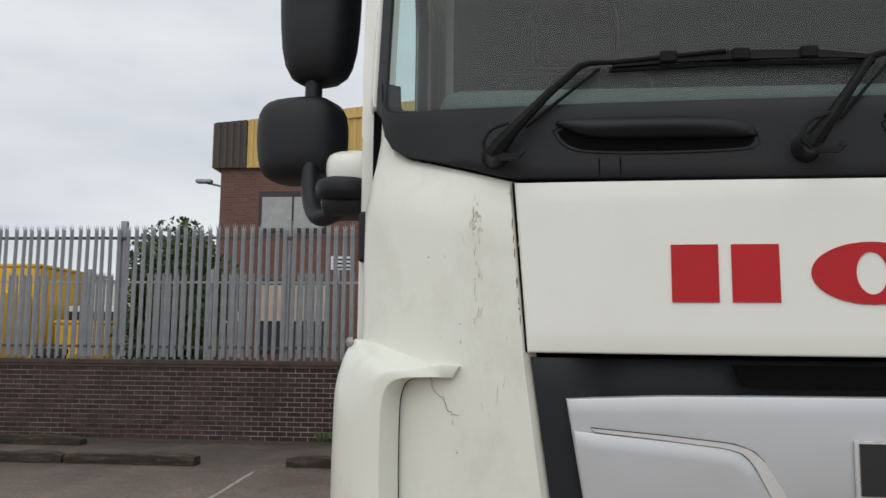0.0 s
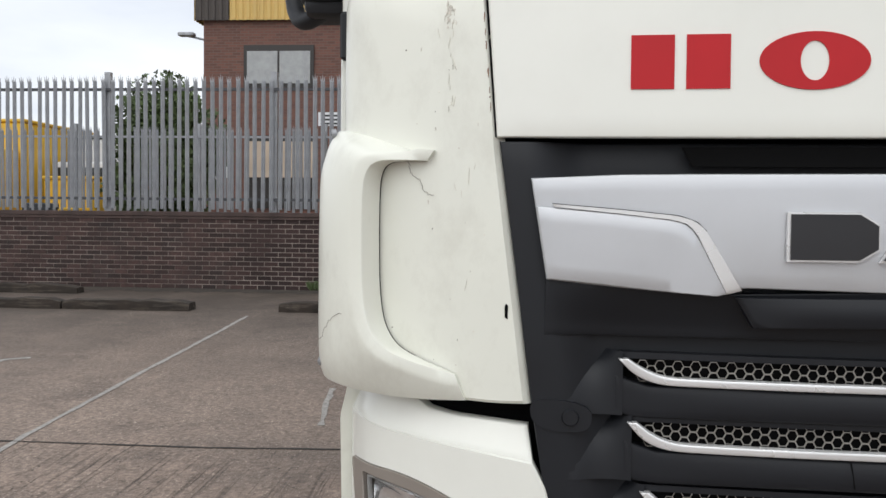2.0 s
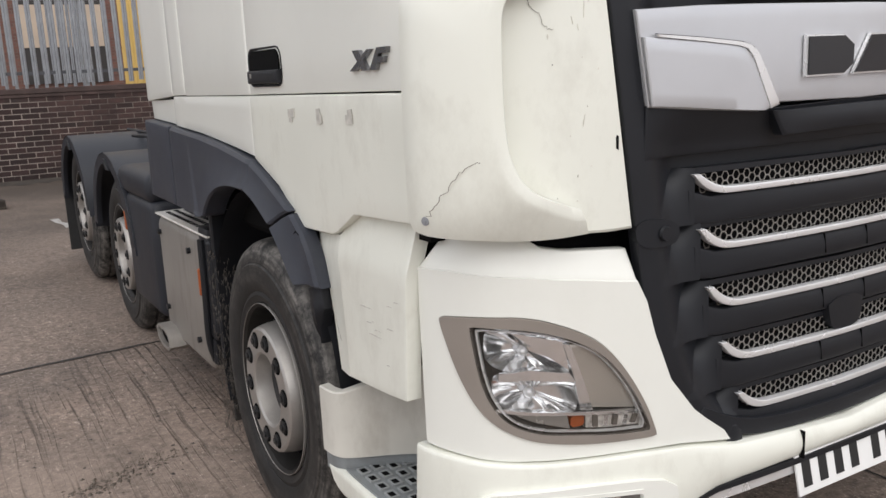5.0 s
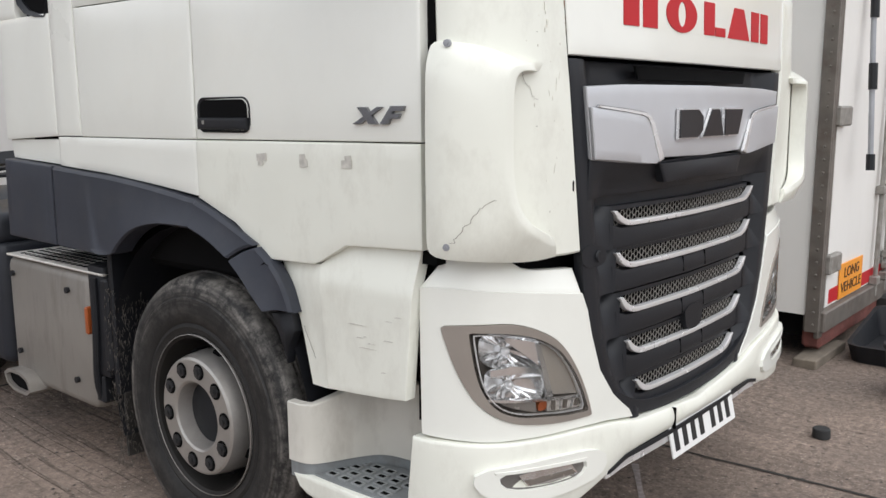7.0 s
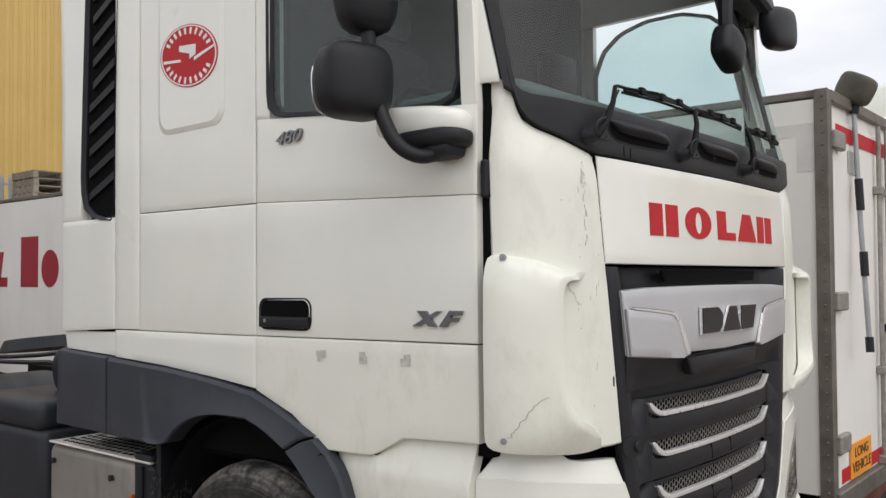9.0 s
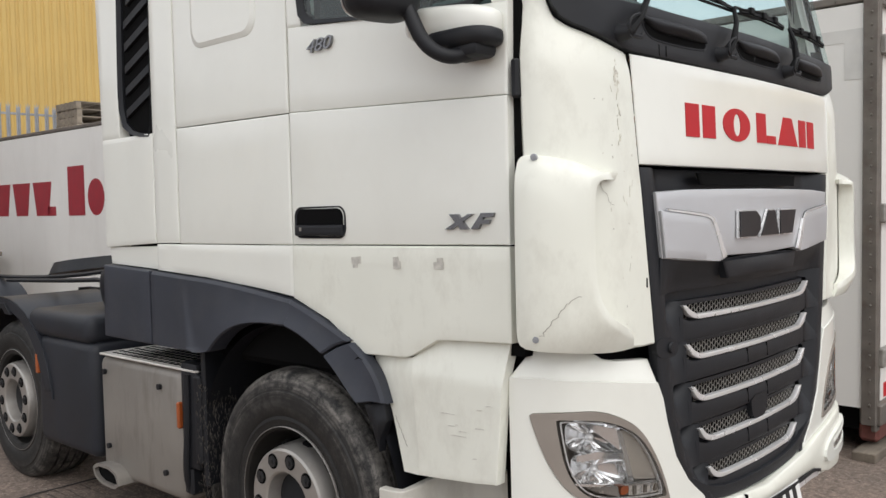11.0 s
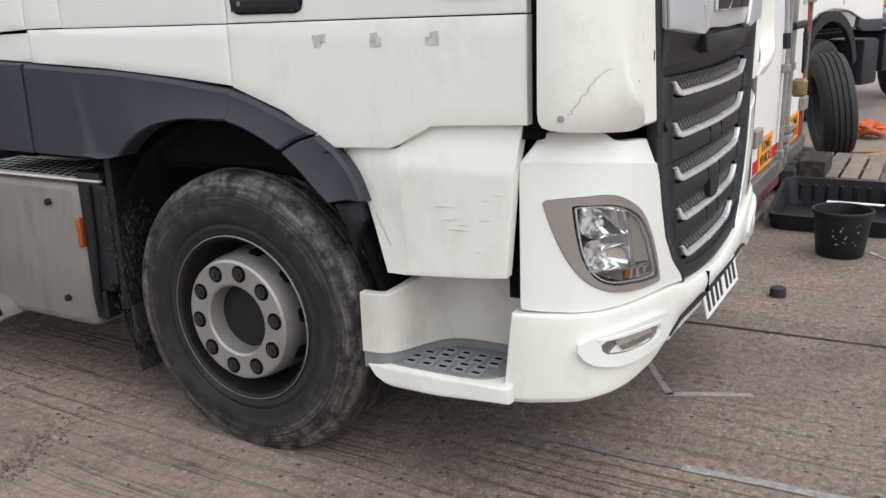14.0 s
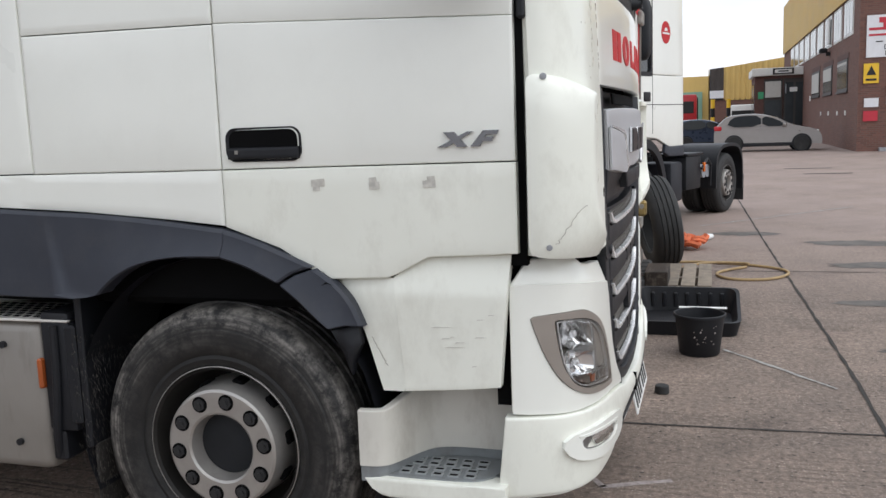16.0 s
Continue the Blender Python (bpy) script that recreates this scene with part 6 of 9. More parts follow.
for f in (SD, OD):
    door = part("door", skin(bmesh.new(), [(1.904, 1.496), (2.9065, 1.49)], [(1.904, 1.924), (2.9065, 1.966)], f, 0.0, 0.04, 6, 6, la=0.012, lb=0.02, bulge=0.004), WHITE, lorry, "white cab door")
    part("door_upper", skin(bmesh.new(), [(1.904, 1.926), (2.9065, 1.968)], [(1.898, 2.19), (1.98, 2.192), (2.79, 2.262), (2.9065, 2.27)], f, -0.003, 0.04, 6, 5, la=0.012, lb=0.02), WHITE, door)
    part("door_post", skin(bmesh.new(), [(1.898, 2.19), (1.955, 2.192)], [(1.93, 3.1), (1.99, 3.1)], f, -0.003, 0.04, 4, 6), WHITE, door)
    part("door_post", skin(bmesh.new(), [(2.83, 2.264), (2.9065, 2.27)], [(2.83, 3.1), (2.9065, 3.1)], f, -0.003, 0.04, 4, 6), WHITE, door)
    part("door_top", skin(bmesh.new(), [(1.93, 3.1), (2.9065, 3.1)], [(1.96, 3.45), (2.9065, 3.45)], f, -0.003, 0.04, 4, 4), WHITE, door)
    wo = smooth_line([(1.955, 2.30), (1.965, 2.215), (2.05, 2.194), (2.72, 2.255), (2.838, 2.275), (2.842, 2.40), (2.842, 3.08), (1.99, 3.08)], 2, True)
    wo = closed(wo, 60)
    wc = np.array((2.4, 2.65))
    wi = [tuple(wc + (np.array(p) - wc) * np.array((0.95, 0.962))) for p in wo]
    part("window_seal", ring_slab(bmesh.new(), wo, wi, f, 0.004, 0.03, -0.012), BLACK, door)
    dg = part("window_pane", slab(bmesh.new(), wi, f, -0.014, 0.005), SCREEN_GLASS, door, "tinted door glass")
    dg.visible_shadow = False
    part("door_skirt", skin(bmesh.new(), [(1.902, 1.212), (2.191, 1.199), (2.322, 1.130), (2.55, 1.123), (2.70, 1.222), (2.9065, 1.296)], [(1.902, 1.4915), (2.15, 1.4905), (2.3, 1.4895), (2.5, 1.4885), (2.7, 1.4875), (2.9065, 1.486)], f, 0.004, 0.04, 26, 6, la=0.01), WHITE_DIRTY, door, "scuffed white lower door panel")
    def tilt(y, z, o, q=f):
        """The upper bevel of the wheel-arch panel leans out towards its lower edge."""
        return q(y, z, o - 0.03 * max(0.0, (z - 1.08) / 0.12) ** 1.0)

    def flange(y, z, o, q=f):
        """The rim of the wheel-arch panel falls back towards the tyre."""
        yc = float(np.interp(z, [0.76, 0.90, 1.08], [2.288, 2.28, 2.312]))
        return q(y, z, o - 0.16 * max(0.0, y - yc) - 0.03 * max(0.0, (z - 1.08) / 0.12))

    ls = part("lower_skirt", skin(bmesh.new(), [(1.928, 1.214), (2.05, 1.214), (2.21, 1.202), (2.28, 1.155), (2.318, 1.128)], [(1.968, 0.786), (2.05, 0.776), (2.18, 0.765), (2.25, 0.76), (2.286, 0.757)], tilt, 0.004, 0.04, 22, 24, lip=0.0015, lb=0.004), WHITE_DIRTY, door, "scraped white wheel-arch panel")
    part("skirt_flange", skin(bmesh.new(), [(2.314, 1.13), (2.312, 1.078), (2.28, 0.91), (2.288, 0.757)], [(2.53, 1.122), (2.47, 1.04), (2.428, 0.95), (2.366, 0.752)], flange, 0.004, 0.03, 14, 4, lip=0.0), WHITE_DIRTY, ls, "turned-in wheel-arch flange")
    part("rear_skirt", skin(bmesh.new(), [(2.9115, 1.299), (3.14, 1.322), (3.5, 1.351), (3.874, 1.369)], [(2.9115, 1.486), (3.14, 1.485), (3.5, 1.485), (3.874, 1.484)], f, 0.0, 0.04, 10, 4), WHITE, lorry, "white skirt panel")
    part("rear_skirt", skin(bmesh.new(), [(3.881, 1.37), (4.325, 1.388)], [(3.881, 1.474), (4.34, 1.466)], f, -0.016, 0.04, 5, 4), WHITE, lorry)
    part("locker_door", skin(bmesh.new(), [(2.9115, 1.489), (3.680, 1.488)], [(2.9115, 1.9635), (3.680, 1.9725)], f, 0.0, 0.04, 6, 5, bulge=0.003), WHITE, lorry, "white side locker door")
    upper = part("side_panel", skin(bmesh.new(), [(2.9115, 1.968), (3.680, 1.977)], [(2.9115, 3.45), (3.680, 3.45)], f, 0.0, 0.04, 5, 5), WHITE, lorry, "white sleeper side panel")
    po = rrect(3.09, 3.535, 2.28, 3.1, 0.07)
    pc = np.array((3.31, 2.69))
    pi_ = [tuple(pc + (np.array(p) - pc) * np.array((0.9, 0.955))) for p in po]
    part("pressed_panel", ring_slab(bmesh.new(), po, pi_, f, 0.0015, 0.012, 0.009), WHITE, upper)
    part("pressed_face", slab(bmesh.new(), pi_, f, 0.009, 0.01), WHITE, upper)
    part("side_strip", skin(bmesh.new(), [(3.685, 1.49), (3.8745, 1.489)], [(3.685, 3.45), (3.8745, 3.45)], f, 0.0, 0.04, 4, 8), WHITE, lorry)
    rear = part("rear_quarter", skin(bmesh.new(), [(3.881, 1.488), (4.34, 1.466)], [(3.881, 1.97), (4.34, 1.97)], f, 0.0, 0.05, 6, 6, lb=0.05), WHITE, lorry, "white rear quarter panel with black louvre")
    part("quarter_edge", skin(bmesh.new(), [(4.170, 1.97), (4.34, 1.97)], [(4.112, 3.45), (4.38, 3.45)], f, 0.0, 0.05, 5, 6), WHITE, rear)
    part("quarter_corner", skin(bmesh.new(), [(4.34, 1.466), (4.38, 3.45)], [(4.40, 1.47), (4.44, 3.45)], lambda y, z, o, q=f: q(y, z, o - max(0, (y - 4.34)) ** 1.0 * 1.2), 0.0, 0.03, 6, 4), WHITE, rear)
    lo = closed(smooth_line([(3.845, 3.4), (3.868, 2.5), (3.878, 2.05), (3.885, 1.96), (3.93, 1.955), (4.04, 1.97), (4.125, 2.0), (4.165, 2.08), (4.165, 2.25), (4.11, 3.4)], 2, True), 40)
    part("louvre_back", slab(bmesh.new(), lo, f, -0.02, 0.02), DARK, rear)
    part("louvre_frame", ring_slab(bmesh.new(), lo, [tuple(np.array((4.01, 2.6)) + (np.array(p) - np.array((4.01, 2.6))) * np.array((0.86, 0.975))) for p in lo], f, 0.004, 0.04, -0.01), BLACK, rear)
    for k in range(14):
        z = 2.09 + k * 0.1
        part("louvre_slat", skin(bmesh.new(), [(3.895, z + 0.085), (4.11 - 0.03 * (k > 4), z)], [(3.895, z + 0.05), (4.11 - 0.03 * (k > 4), z - 0.035)], f, -0.006, 0.02, 3, 2), BLACK, rear)
    # wheel-arch trim: stations from the rear seam to the broken front tip, each (arch edge, crease, upper edge)
    trim = part("arch_trim", loft(bmesh.new(), TRIM[:7], f), GREY_TRIM, lorry, "dark grey wheel-arch trim, cracked near its front end")
    part("arch_trim_rear", skin(bmesh.new(), [(4.34, 1.045), (3.905, 1.04)], [(4.325, 1.384), (4.10, 1.374), (3.905, 1.366)], f, 0.026, 0.06, 8, 5, la=0.01, lip=0.006, lb=0.04), GREY_TRIM, trim)
    part("arch_trim_front", loft(bmesh.new(), TRIM[6:9], f), GREY_TRIM, trim)
    part("arch_trim_tip", loft(bmesh.new(), [[(y - 0.008, z - 0.006) for y, z in s] for s in TRIM[8:]], f), GREY_TRIM, trim, "broken front piece of the arch trim")
    part("trim_dent", slab(bmesh.new(), [(2.555, 1.105), (2.535, 1.118), (2.515, 1.108), (2.53, 1.113)], f, 0.0295, 0.003), DARK, trim, smooth=False)
    part("torn_liner", skin(bmesh.new(), [(2.54, 0.95), (2.50, 0.88), (2.47, 0.80)], [(2.44, 0.975), (2.43, 0.91), (2.46, 0.85)], f, 0.004, 0.03, 8, 3, bulge=0.02), BLACK, trim, "torn black arch liner")
    # arch liner
    bm = bmesh.new()
    prevr = None
    for k in range(25):
        a = radians(-25 + 230 * k / 24)
        y, z = 2.99 + 0.60 * math.cos(a), 0.56 + 0.63 * math.sin(a)
        cur = (bm.verts.new(f(y, z, -0.015)), bm.verts.new(f(y, z, -0.42)))
        if prevr:
            bm.faces.new((prevr[0], prevr[1], cur[1], cur[0]))
        prevr = cur
    part("arch_liner", bm, BLACK, lorry, "black wheel-arch liner")

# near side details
# near-black boxes stand in for the shade in the hinge gap
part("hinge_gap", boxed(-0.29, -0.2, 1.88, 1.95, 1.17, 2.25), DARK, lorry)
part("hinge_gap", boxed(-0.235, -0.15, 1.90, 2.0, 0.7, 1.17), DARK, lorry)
for z in (1.97,):
    part("hinge", boxed(-0.318, -0.26, 1.868, 1.893, z - 0.055, z + 0.055, 0.006), BLACK, lorry, "black door hinge")
rd = part("oval_emblem", slab(bmesh.new(), [(3.312 + 0.193 * math.cos(t), 2.575 + 0.125 * math.sin(t) + 0.02 * math.cos(t)) for t in [2 * math.pi * k / 48 for k in range(48)]], SD, 0.0115, 0.003), RED, lorry, "red oval emblem with white shapes")
for o in ([(3.48, 2.578), (3.36, 2.566), (3.36, 2.556), (3.48, 2.566)], [(3.37, 2.622), (3.26, 2.612), (3.26, 2.572), (3.30, 2.560), (3.30, 2.58), (3.37, 2.60)], [(3.27, 2.562), (3.14, 2.590), (3.14, 2.580), (3.27, 2.548)]):
    part("emblem_shape", slab(bmesh.new(), o, SD, 0.013, 0.002), PLATE_WHITE, rd, smooth=False)
ringo = lambda r: [(3.312 + 0.193 * r * math.cos(t), 2.575 + 0.125 * r * math.sin(t) + 0.02 * r * math.cos(t)) for t in [2 * math.pi * k / 48 for k in range(48)]]
part("emblem_ring", ring_slab(bmesh.new(), ringo(0.97), ringo(0.93), SD, 0.0125, 0.002), PLATE_WHITE, rd, smooth=False)
for k in range(20):
    t = radians(28 + 13.8 * k) if k < 10 else radians(208 + 13.8 * (k - 10))
    c = np.array((0.193 * 0.79 * math.cos(t), 0.125 * 0.79 * math.sin(t) + 0.016 * math.cos(t)))
    u = c / np.hypot(*c)
    v = np.array((-u[1], u[0]))
    part("writing_bar", slab(bmesh.new(), [tuple(np.array((3.312, 2.575)) + c + u * a + v * b) for a, b in ((-0.013, -0.006), (0.013, -0.007), (0.013, 0.007), (-0.013, 0.006))], SD, 0.0125, 0.002), PLATE_WHITE, rd, smooth=False)
words("480", 0.062, Matrix.Translation((SIDE_X - 0.002, 2.725, 2.182)) @ Matrix.Rotation(radians(-90), 4, "Z") @ Matrix.Rotation(radians(90), 4, "X") @ Matrix.Rotation(radians(2), 4, "Z"), BADGE_LIGHT, lorry, "badge_number", 0.006, 0.3, 1.45)
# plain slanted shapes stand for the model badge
for o in ([(2.145, 1.542), (2.05, 1.588), (2.03, 1.588), (2.115, 1.542)], [(2.125, 1.588), (2.09, 1.588), (2.05, 1.542), (2.08, 1.542)], [(2.04, 1.542), (2.01, 1.542), (1.985, 1.588), (2.0, 1.588)], [(2.0, 1.59), (1.95, 1.59), (1.955, 1.577), (2.0, 1.577)], [(2.015, 1.57), (1.965, 1.57), (1.972, 1.557), (2.015, 1.557)]):
    part("badge_shape", slab(bmesh.new(), o, SD, 0.0105 + 0.0008 * (o[0][0] < 2.13) + 0.0004 * (o[0][0] < 2.02), 0.0105), BADGE_LIGHT, lorry, "grey chrome badge shape", smooth=False)
ho = rrect(2.607, 2.883, 1.513, 1.625, 0.036)
hc = np.array((2.745, 1.569))
hi_ = [tuple(hc + (np.array(p) - hc) * np.array((0.9, 0.86))) for p in ho]
hd = part("door_handle", ring_slab(bmesh.new(), ho, hi_, SD, 0.006, 0.02, 0.000), BLACK, lorry, "black recessed door handle")
# flush near-black sheet gives the handle's hollow its shade
part("handle_recess", slab(bmesh.new(), hi_, SD, 0.0065, 0.004), DARK, hd)
part("grip", skin(bmesh.new(), [(2.615, 1.560), (2.875, 1.560)], [(2.615, 1.522), (2.875, 1.522)], SD, 0.016, 0.02, 6, 4, lip=0.006, lb=0.2), BLACK, hd)
part("lock", boxed(-0.3405, -0.333, 2.832, 2.848, 1.537, 1.553, 0.003), FITTING, hd)
for y in (2.555, 2.36, 2.175):
    bm = bmesh.new()
    rnd = random.Random(int(y * 100))
    for k in range(4):
        a, b = y + rnd.uniform(-0.012, 0.012), 1.437 + rnd.uniform(-0.012, 0.012)
        slab(bm, [(a - 0.013, b - 0.011), (a + 0.012, b - 0.012), (a + 0.013, b + 0.01), (a - 0.012, b + 0.012)], SD, 0.0058 + k * 0.0003, 0.001)
    part("smear", bm, SCUFF, lorry, "grey adhesive smear", smooth=False)
rnd = random.Random(5)
for k in range(9):
    y, z = rnd.uniform(1.97, 2.2), rnd.choice((0.862, 0.93, 0.97, 1.0)) + rnd.gauss(0, 0.008)
    ln = rnd.uniform(0.015, 0.1)
    bm = slab(bmesh.new(), [(y, z), (y + ln, z - 0.003), (y + ln * 0.8, z + rnd.uniform(-0.001, 0.0005)), (y + 0.01, z + rnd.uniform(0.0003, 0.0010))], lambda a, b, o: SD(a, b, 0.0055 + o), 0.0, 0.001)
    part("scrape", bm, SCUFF, lorry, "thin dark scrape", smooth=False)

# small knocks and streaks on the front corner
rnd = random.Random(11)
for k in range(34):
    s0, z0 = rnd.choice((rnd.gauss(0.90, 0.03), rnd.gauss(0.85, 0.02), rnd.gauss(0.96, 0.04))), rnd.uniform(1.25, 2.02)
    tall = 0.0015 + 0.016 * rnd.random() ** 3
    wide = rnd.uniform(0.0005, 0.0018) if tall < 0.005 else rnd.uniform(0.0003, 0.0007)
    lean = rnd.uniform(-0.25, 0.25) * tall
    o = [(s0 + wide * math.cos(t) * rnd.uniform(0.6, 1.2) + lean * math.sin(t), z0 + tall * math.sin(t) * rnd.uniform(0.6, 1.2)) for t in [2 * math.pi * i / 7 for i in range(7)]]
    part("chip", slab(bmesh.new(), o, FS, 0.0012, 0.003), SCRATCH if tall < 0.004 and rnd.random() < 0.4 else RUN, lorry, "small paint chip", smooth=False)
# rusty chips along the front flap's edge
for k in range(14):
    z0 = rnd.uniform(1.74, 2.04)
    c = 0.812 + (z0 - 1.72) * 0.085
    tall, wide = 0.002 + 0.014 * rnd.random() ** 2, rnd.uniform(0.0006, 0.0018)
    part("chip", slab(bmesh.new(), [(c + wide * math.cos(t) * rnd.uniform(0.5, 1.2), z0 + tall * math.sin(t) * rnd.uniform(0.6, 1.2)) for t in [2 * math.pi * i / 7 for i in range(7)]], FS, 0.0012, 0.003), RUST, lorry, "rusty paint chip", smooth=False)

part("chip", slab(bmesh.new(), [(sx(0.071) + a, 1.366 + b) for a, b in ((-0.003, -0.016), (0.003, -0.013), (0.0035, 0.010), (0.001, 0.016), (-0.0035, 0.012))], FS, 0.0012, 0.003), DARK, lorry, "deep dark chip", smooth=False)

# near-black strips put in as the shade of the gap between front flap and corner panels
for side in (1, -1):
    c1, c0 = (sx(0.022) + 0.836) / 2, (sx(0.047) + 0.808) / 2
    part("gap_seal", skin(bmesh.new(), [(side * (c0 - 0.0018), 1.724), (side * (c0 + 0.0018), 1.724)], [(side * (c1 - 0.0018), 2.054), (side * (c1 + 0.0018), 2.054)], FS, -0.0035, 0.01, 2, 14), DARK, lorry, "near-black strip for the shade in the gap")
# a brown run of dirt below the windscreen corner
rnd = random.Random(23)
bm = bmesh.new()
for k in range(52):
    s0, z0 = 0.905 + rnd.gauss(0, 0.005), 1.985 + rnd.gauss(0, 0.014)
    tall, wide = rnd.uniform(0.002, 0.007), rnd.uniform(0.0006, 0.002)
    if k > 34 and k % 4:
        s0, z0, tall, wide = 0.902 + 0.004 * math.sin(k) + rnd.gauss(0, 0.001), 1.97 - 0.011 * (k - 34), rnd.uniform(0.004, 0.010), rnd.uniform(0.0003, 0.0009)
    slab(bm, [(s0 + wide * math.cos(t) * rnd.uniform(0.5, 1.2), z0 + tall * math.sin(t) * rnd.uniform(0.5, 1.2)) for t in [2 * math.pi * i / 7 for i in range(7)]], FS, 0.0012 + 0.00002 * k, 0.002)
part("dirt_run", bm, RUN, lorry, "brown dirt run", smooth=False)


def crack(pts, f, off, w=0.0016):
    rnd = random.Random(2)
    p = resample(pts, 26)
    p += np.array([[rnd.uniform(-0.003, 0.003), rnd.uniform(-0.003, 0.003)] for _ in p])
    bm = bmesh.new()
    prevr = None
    for i, q in enumerate(p):
        d = p[min(i + 1, 25)] - p[max(i - 1, 0)]
        nrm = np.array((-d[1], d[0])) / max(np.hypot(*d), 1e-6) * w
        cur = (bm.verts.new(f(*(q + nrm), off)), bm.verts.new(f(*(q - nrm), off)))
        if prevr:
            bm.faces.new((prevr[0], prevr[1], cur[1], cur[0]))
        prevr = cur
    return part("crack", bm, SCRATCH, lorry, "hairline crack", smooth=False)


crack([(1.175, 1.245), (1.155, 1.285), (1.13, 1.33), (1.095, 1.355), (1.075, 1.352)], FS, 0.0745, 0.0007)
crack([(0.99, 1.672), (0.985, 1.65), (0.965, 1.635), (0.955, 1.61), (0.935, 1.602)], FS, 0.0015, 0.0006)
crack([(2.395, 0.93), (2.37, 0.88), (2.345, 0.835)], SD, -0.006, 0.001)

# mirror arm and housings
mount = part("mirror_mount", mirror_shell((-0.348, 2.07, 2.142), 0.15, 0.105, 0.33, Matrix.Rotation(radians(6), 4, "X")), WHITE, lorry, "white mirror mount cover")
part("mount_underside", mirror_shell((-0.365, 2.02, 2.088), 0.15, 0.06, 0.25), BLACK, mount, "black underside of the mirror mount")
arm = part("mirror_arm", tube(bmesh.new(), smooth_line([(-0.33, 1.97, 2.07), (-0.39, 1.985, 2.045), (-0.44, 2.02, 2.03), (-0.475, 2.075, 2.07), (-0.49, 2.11, 2.15), (-0.497, 2.15, 2.25), (-0.498, 2.158, 2.4), (-0.498, 2.16, 2.5)], 2), 0.022, 12), BLACK, lorry, "black tubular mirror arm")
part("arm_foot", boxed(-0.42, -0.32, 1.93, 2.06, 2.03, 2.085, 0.02, seg=2), BLACK, arm)
part("mirror_housing", mirror_shell((-0.532, 2.18, 2.258), 0.23, 0.22, 0.155, Matrix.Rotation(radians(-14), 4, "Z")), BLACK, lorry, "scuffed black wide-angle mirror housing")
part("mirror_housing", mirror_shell((-0.49, 2.17, 2.668), 0.205, 0.53, 0.15, Matrix.Rotation(radians(-14), 4, "Z")), BLACK, lorry, "tall black main mirror housing")
part("mirror_glass", mirror_shell((-0.515, 2.262, 2.252), 0.19, 0.17, 0.02, Matrix.Rotation(radians(-14), 4, "Z")), MIRROR_CHROME, lorry)

# steps behind the bumper
step = new("entry_step")
step.parent = lorry
STEP_PLAN = [(-0.352, 2.448), (-0.35, 2.385), (-0.325, 2.345), (-0.20, 2.29), (-0.14, 2.25), (-0.12, 2.18), (-0.12, 1.97)]


def step_wall(z0, z1, inset, material, label, name):
    """A wall that follows the step's recess in plan."""
    bm = bmesh.new()
    p = resample(smooth_line(STEP_PLAN, 2), 40)
    lines = []
    for i, q in enumerate(p):
        d = p[min(i + 1, 39)] - p[max(i - 1, 0)]
        nrm = np.array((d[1], -d[0])) / np.hypot(*d)
        a, b = q + nrm * inset, q - nrm * 0.03
        up = z1 + 0.065 * min(1, max(0, (q[0] + 0.33) / 0.2)) * (z1 > 0.6)
        lines.append([bm.verts.new((*a, z0)), bm.verts.new((*a, up - 0.004)), bm.verts.new((*(a - nrm * 0.004), up)), bm.verts.new((*b, up)), bm.verts.new((*b, z0))])
    for A, B in zip(lines, lines[1:]):
        for k in range(5):
            bm.faces.new((A[k - 1], A[k], B[k], B[k - 1]))
    bm.faces.new(lines[0]), bm.faces.new(lines[-1])
    return part(name, bm, material, step, label)


step_wall(0.50, 0.69, 0.0, GRUBBY, "grubby white step wall", "step_wall")
step_wall(0.445, 0.562, -0.008, STEP_GREY, "grey plastic kick band", "step_kick")
bm = bmesh.new()
tray = [(-0.330, 2.40), (-0.31, 2.34), (-0.18, 2.28), (-0.12, 2.2), (-0.12, 1.99), (-0.22, 1.985), (-0.312, 2.03), (-0.330, 2.12)]
tray = closed(smooth_line(tray, 2, True), 40)
top = [bm.verts.new((a, b, 0.468)) for a, b in tray]
low = [bm.verts.new((a, b, 0.44)) for a, b in tray]
bm.faces.new(top), bm.faces.new(low)
for k in range(40):
    bm.faces.new((top[k - 1], top[k], low[k], low[k - 1]))
part("step_tray", bm, STEP_GREY, step, "grey plastic step tray")


def repeat(name, bm, material, parent, places, label=""):
    """The same small piece at many places, each an object of its own."""
    first = part(name, bm, material, parent, label, smooth=False)
    first.location = places[0]
    for p in places[1:]:
        o = new(name, first.data)
        o.parent = parent
        o.location = p
        if label:
            o["label"] = label


STUD_GREY = mat("worn_step_stud", (0.30, 0.315, 0.315), 0.5, var=0.15, scale=30, bump=0.1, dirt=(0.16, 0.145, 0.13), dscale=20, damount=0.6)
places = [(-0.296 + i * 0.041, 2.085 + j * 0.056 - i * 0.010 + 0.014 * (i % 2)) for i in range(4) for j in range(5)]
stud = ring_slab(bmesh.new(), rrect(-0.0145, 0.0145, -0.020, 0.020, 0.004, 2), rrect(-0.0095, 0.0095, -0.014, 0.014, 0.002, 2), lambda a, b, o: Vector((a, b, o)), 0.0035, 0.006)
repeat("tread_stud", stud, STUD_GREY, step, [(x, y, 0.4695) for x, y in places], "raised square tread stud")
repeat("drain_slot", boxed(-0.009, 0.009, -0.0135, 0.0135, -0.002, 0.002), DARK, step, [(x, y, 0.4692) for x, y in places], "dark drain slot")
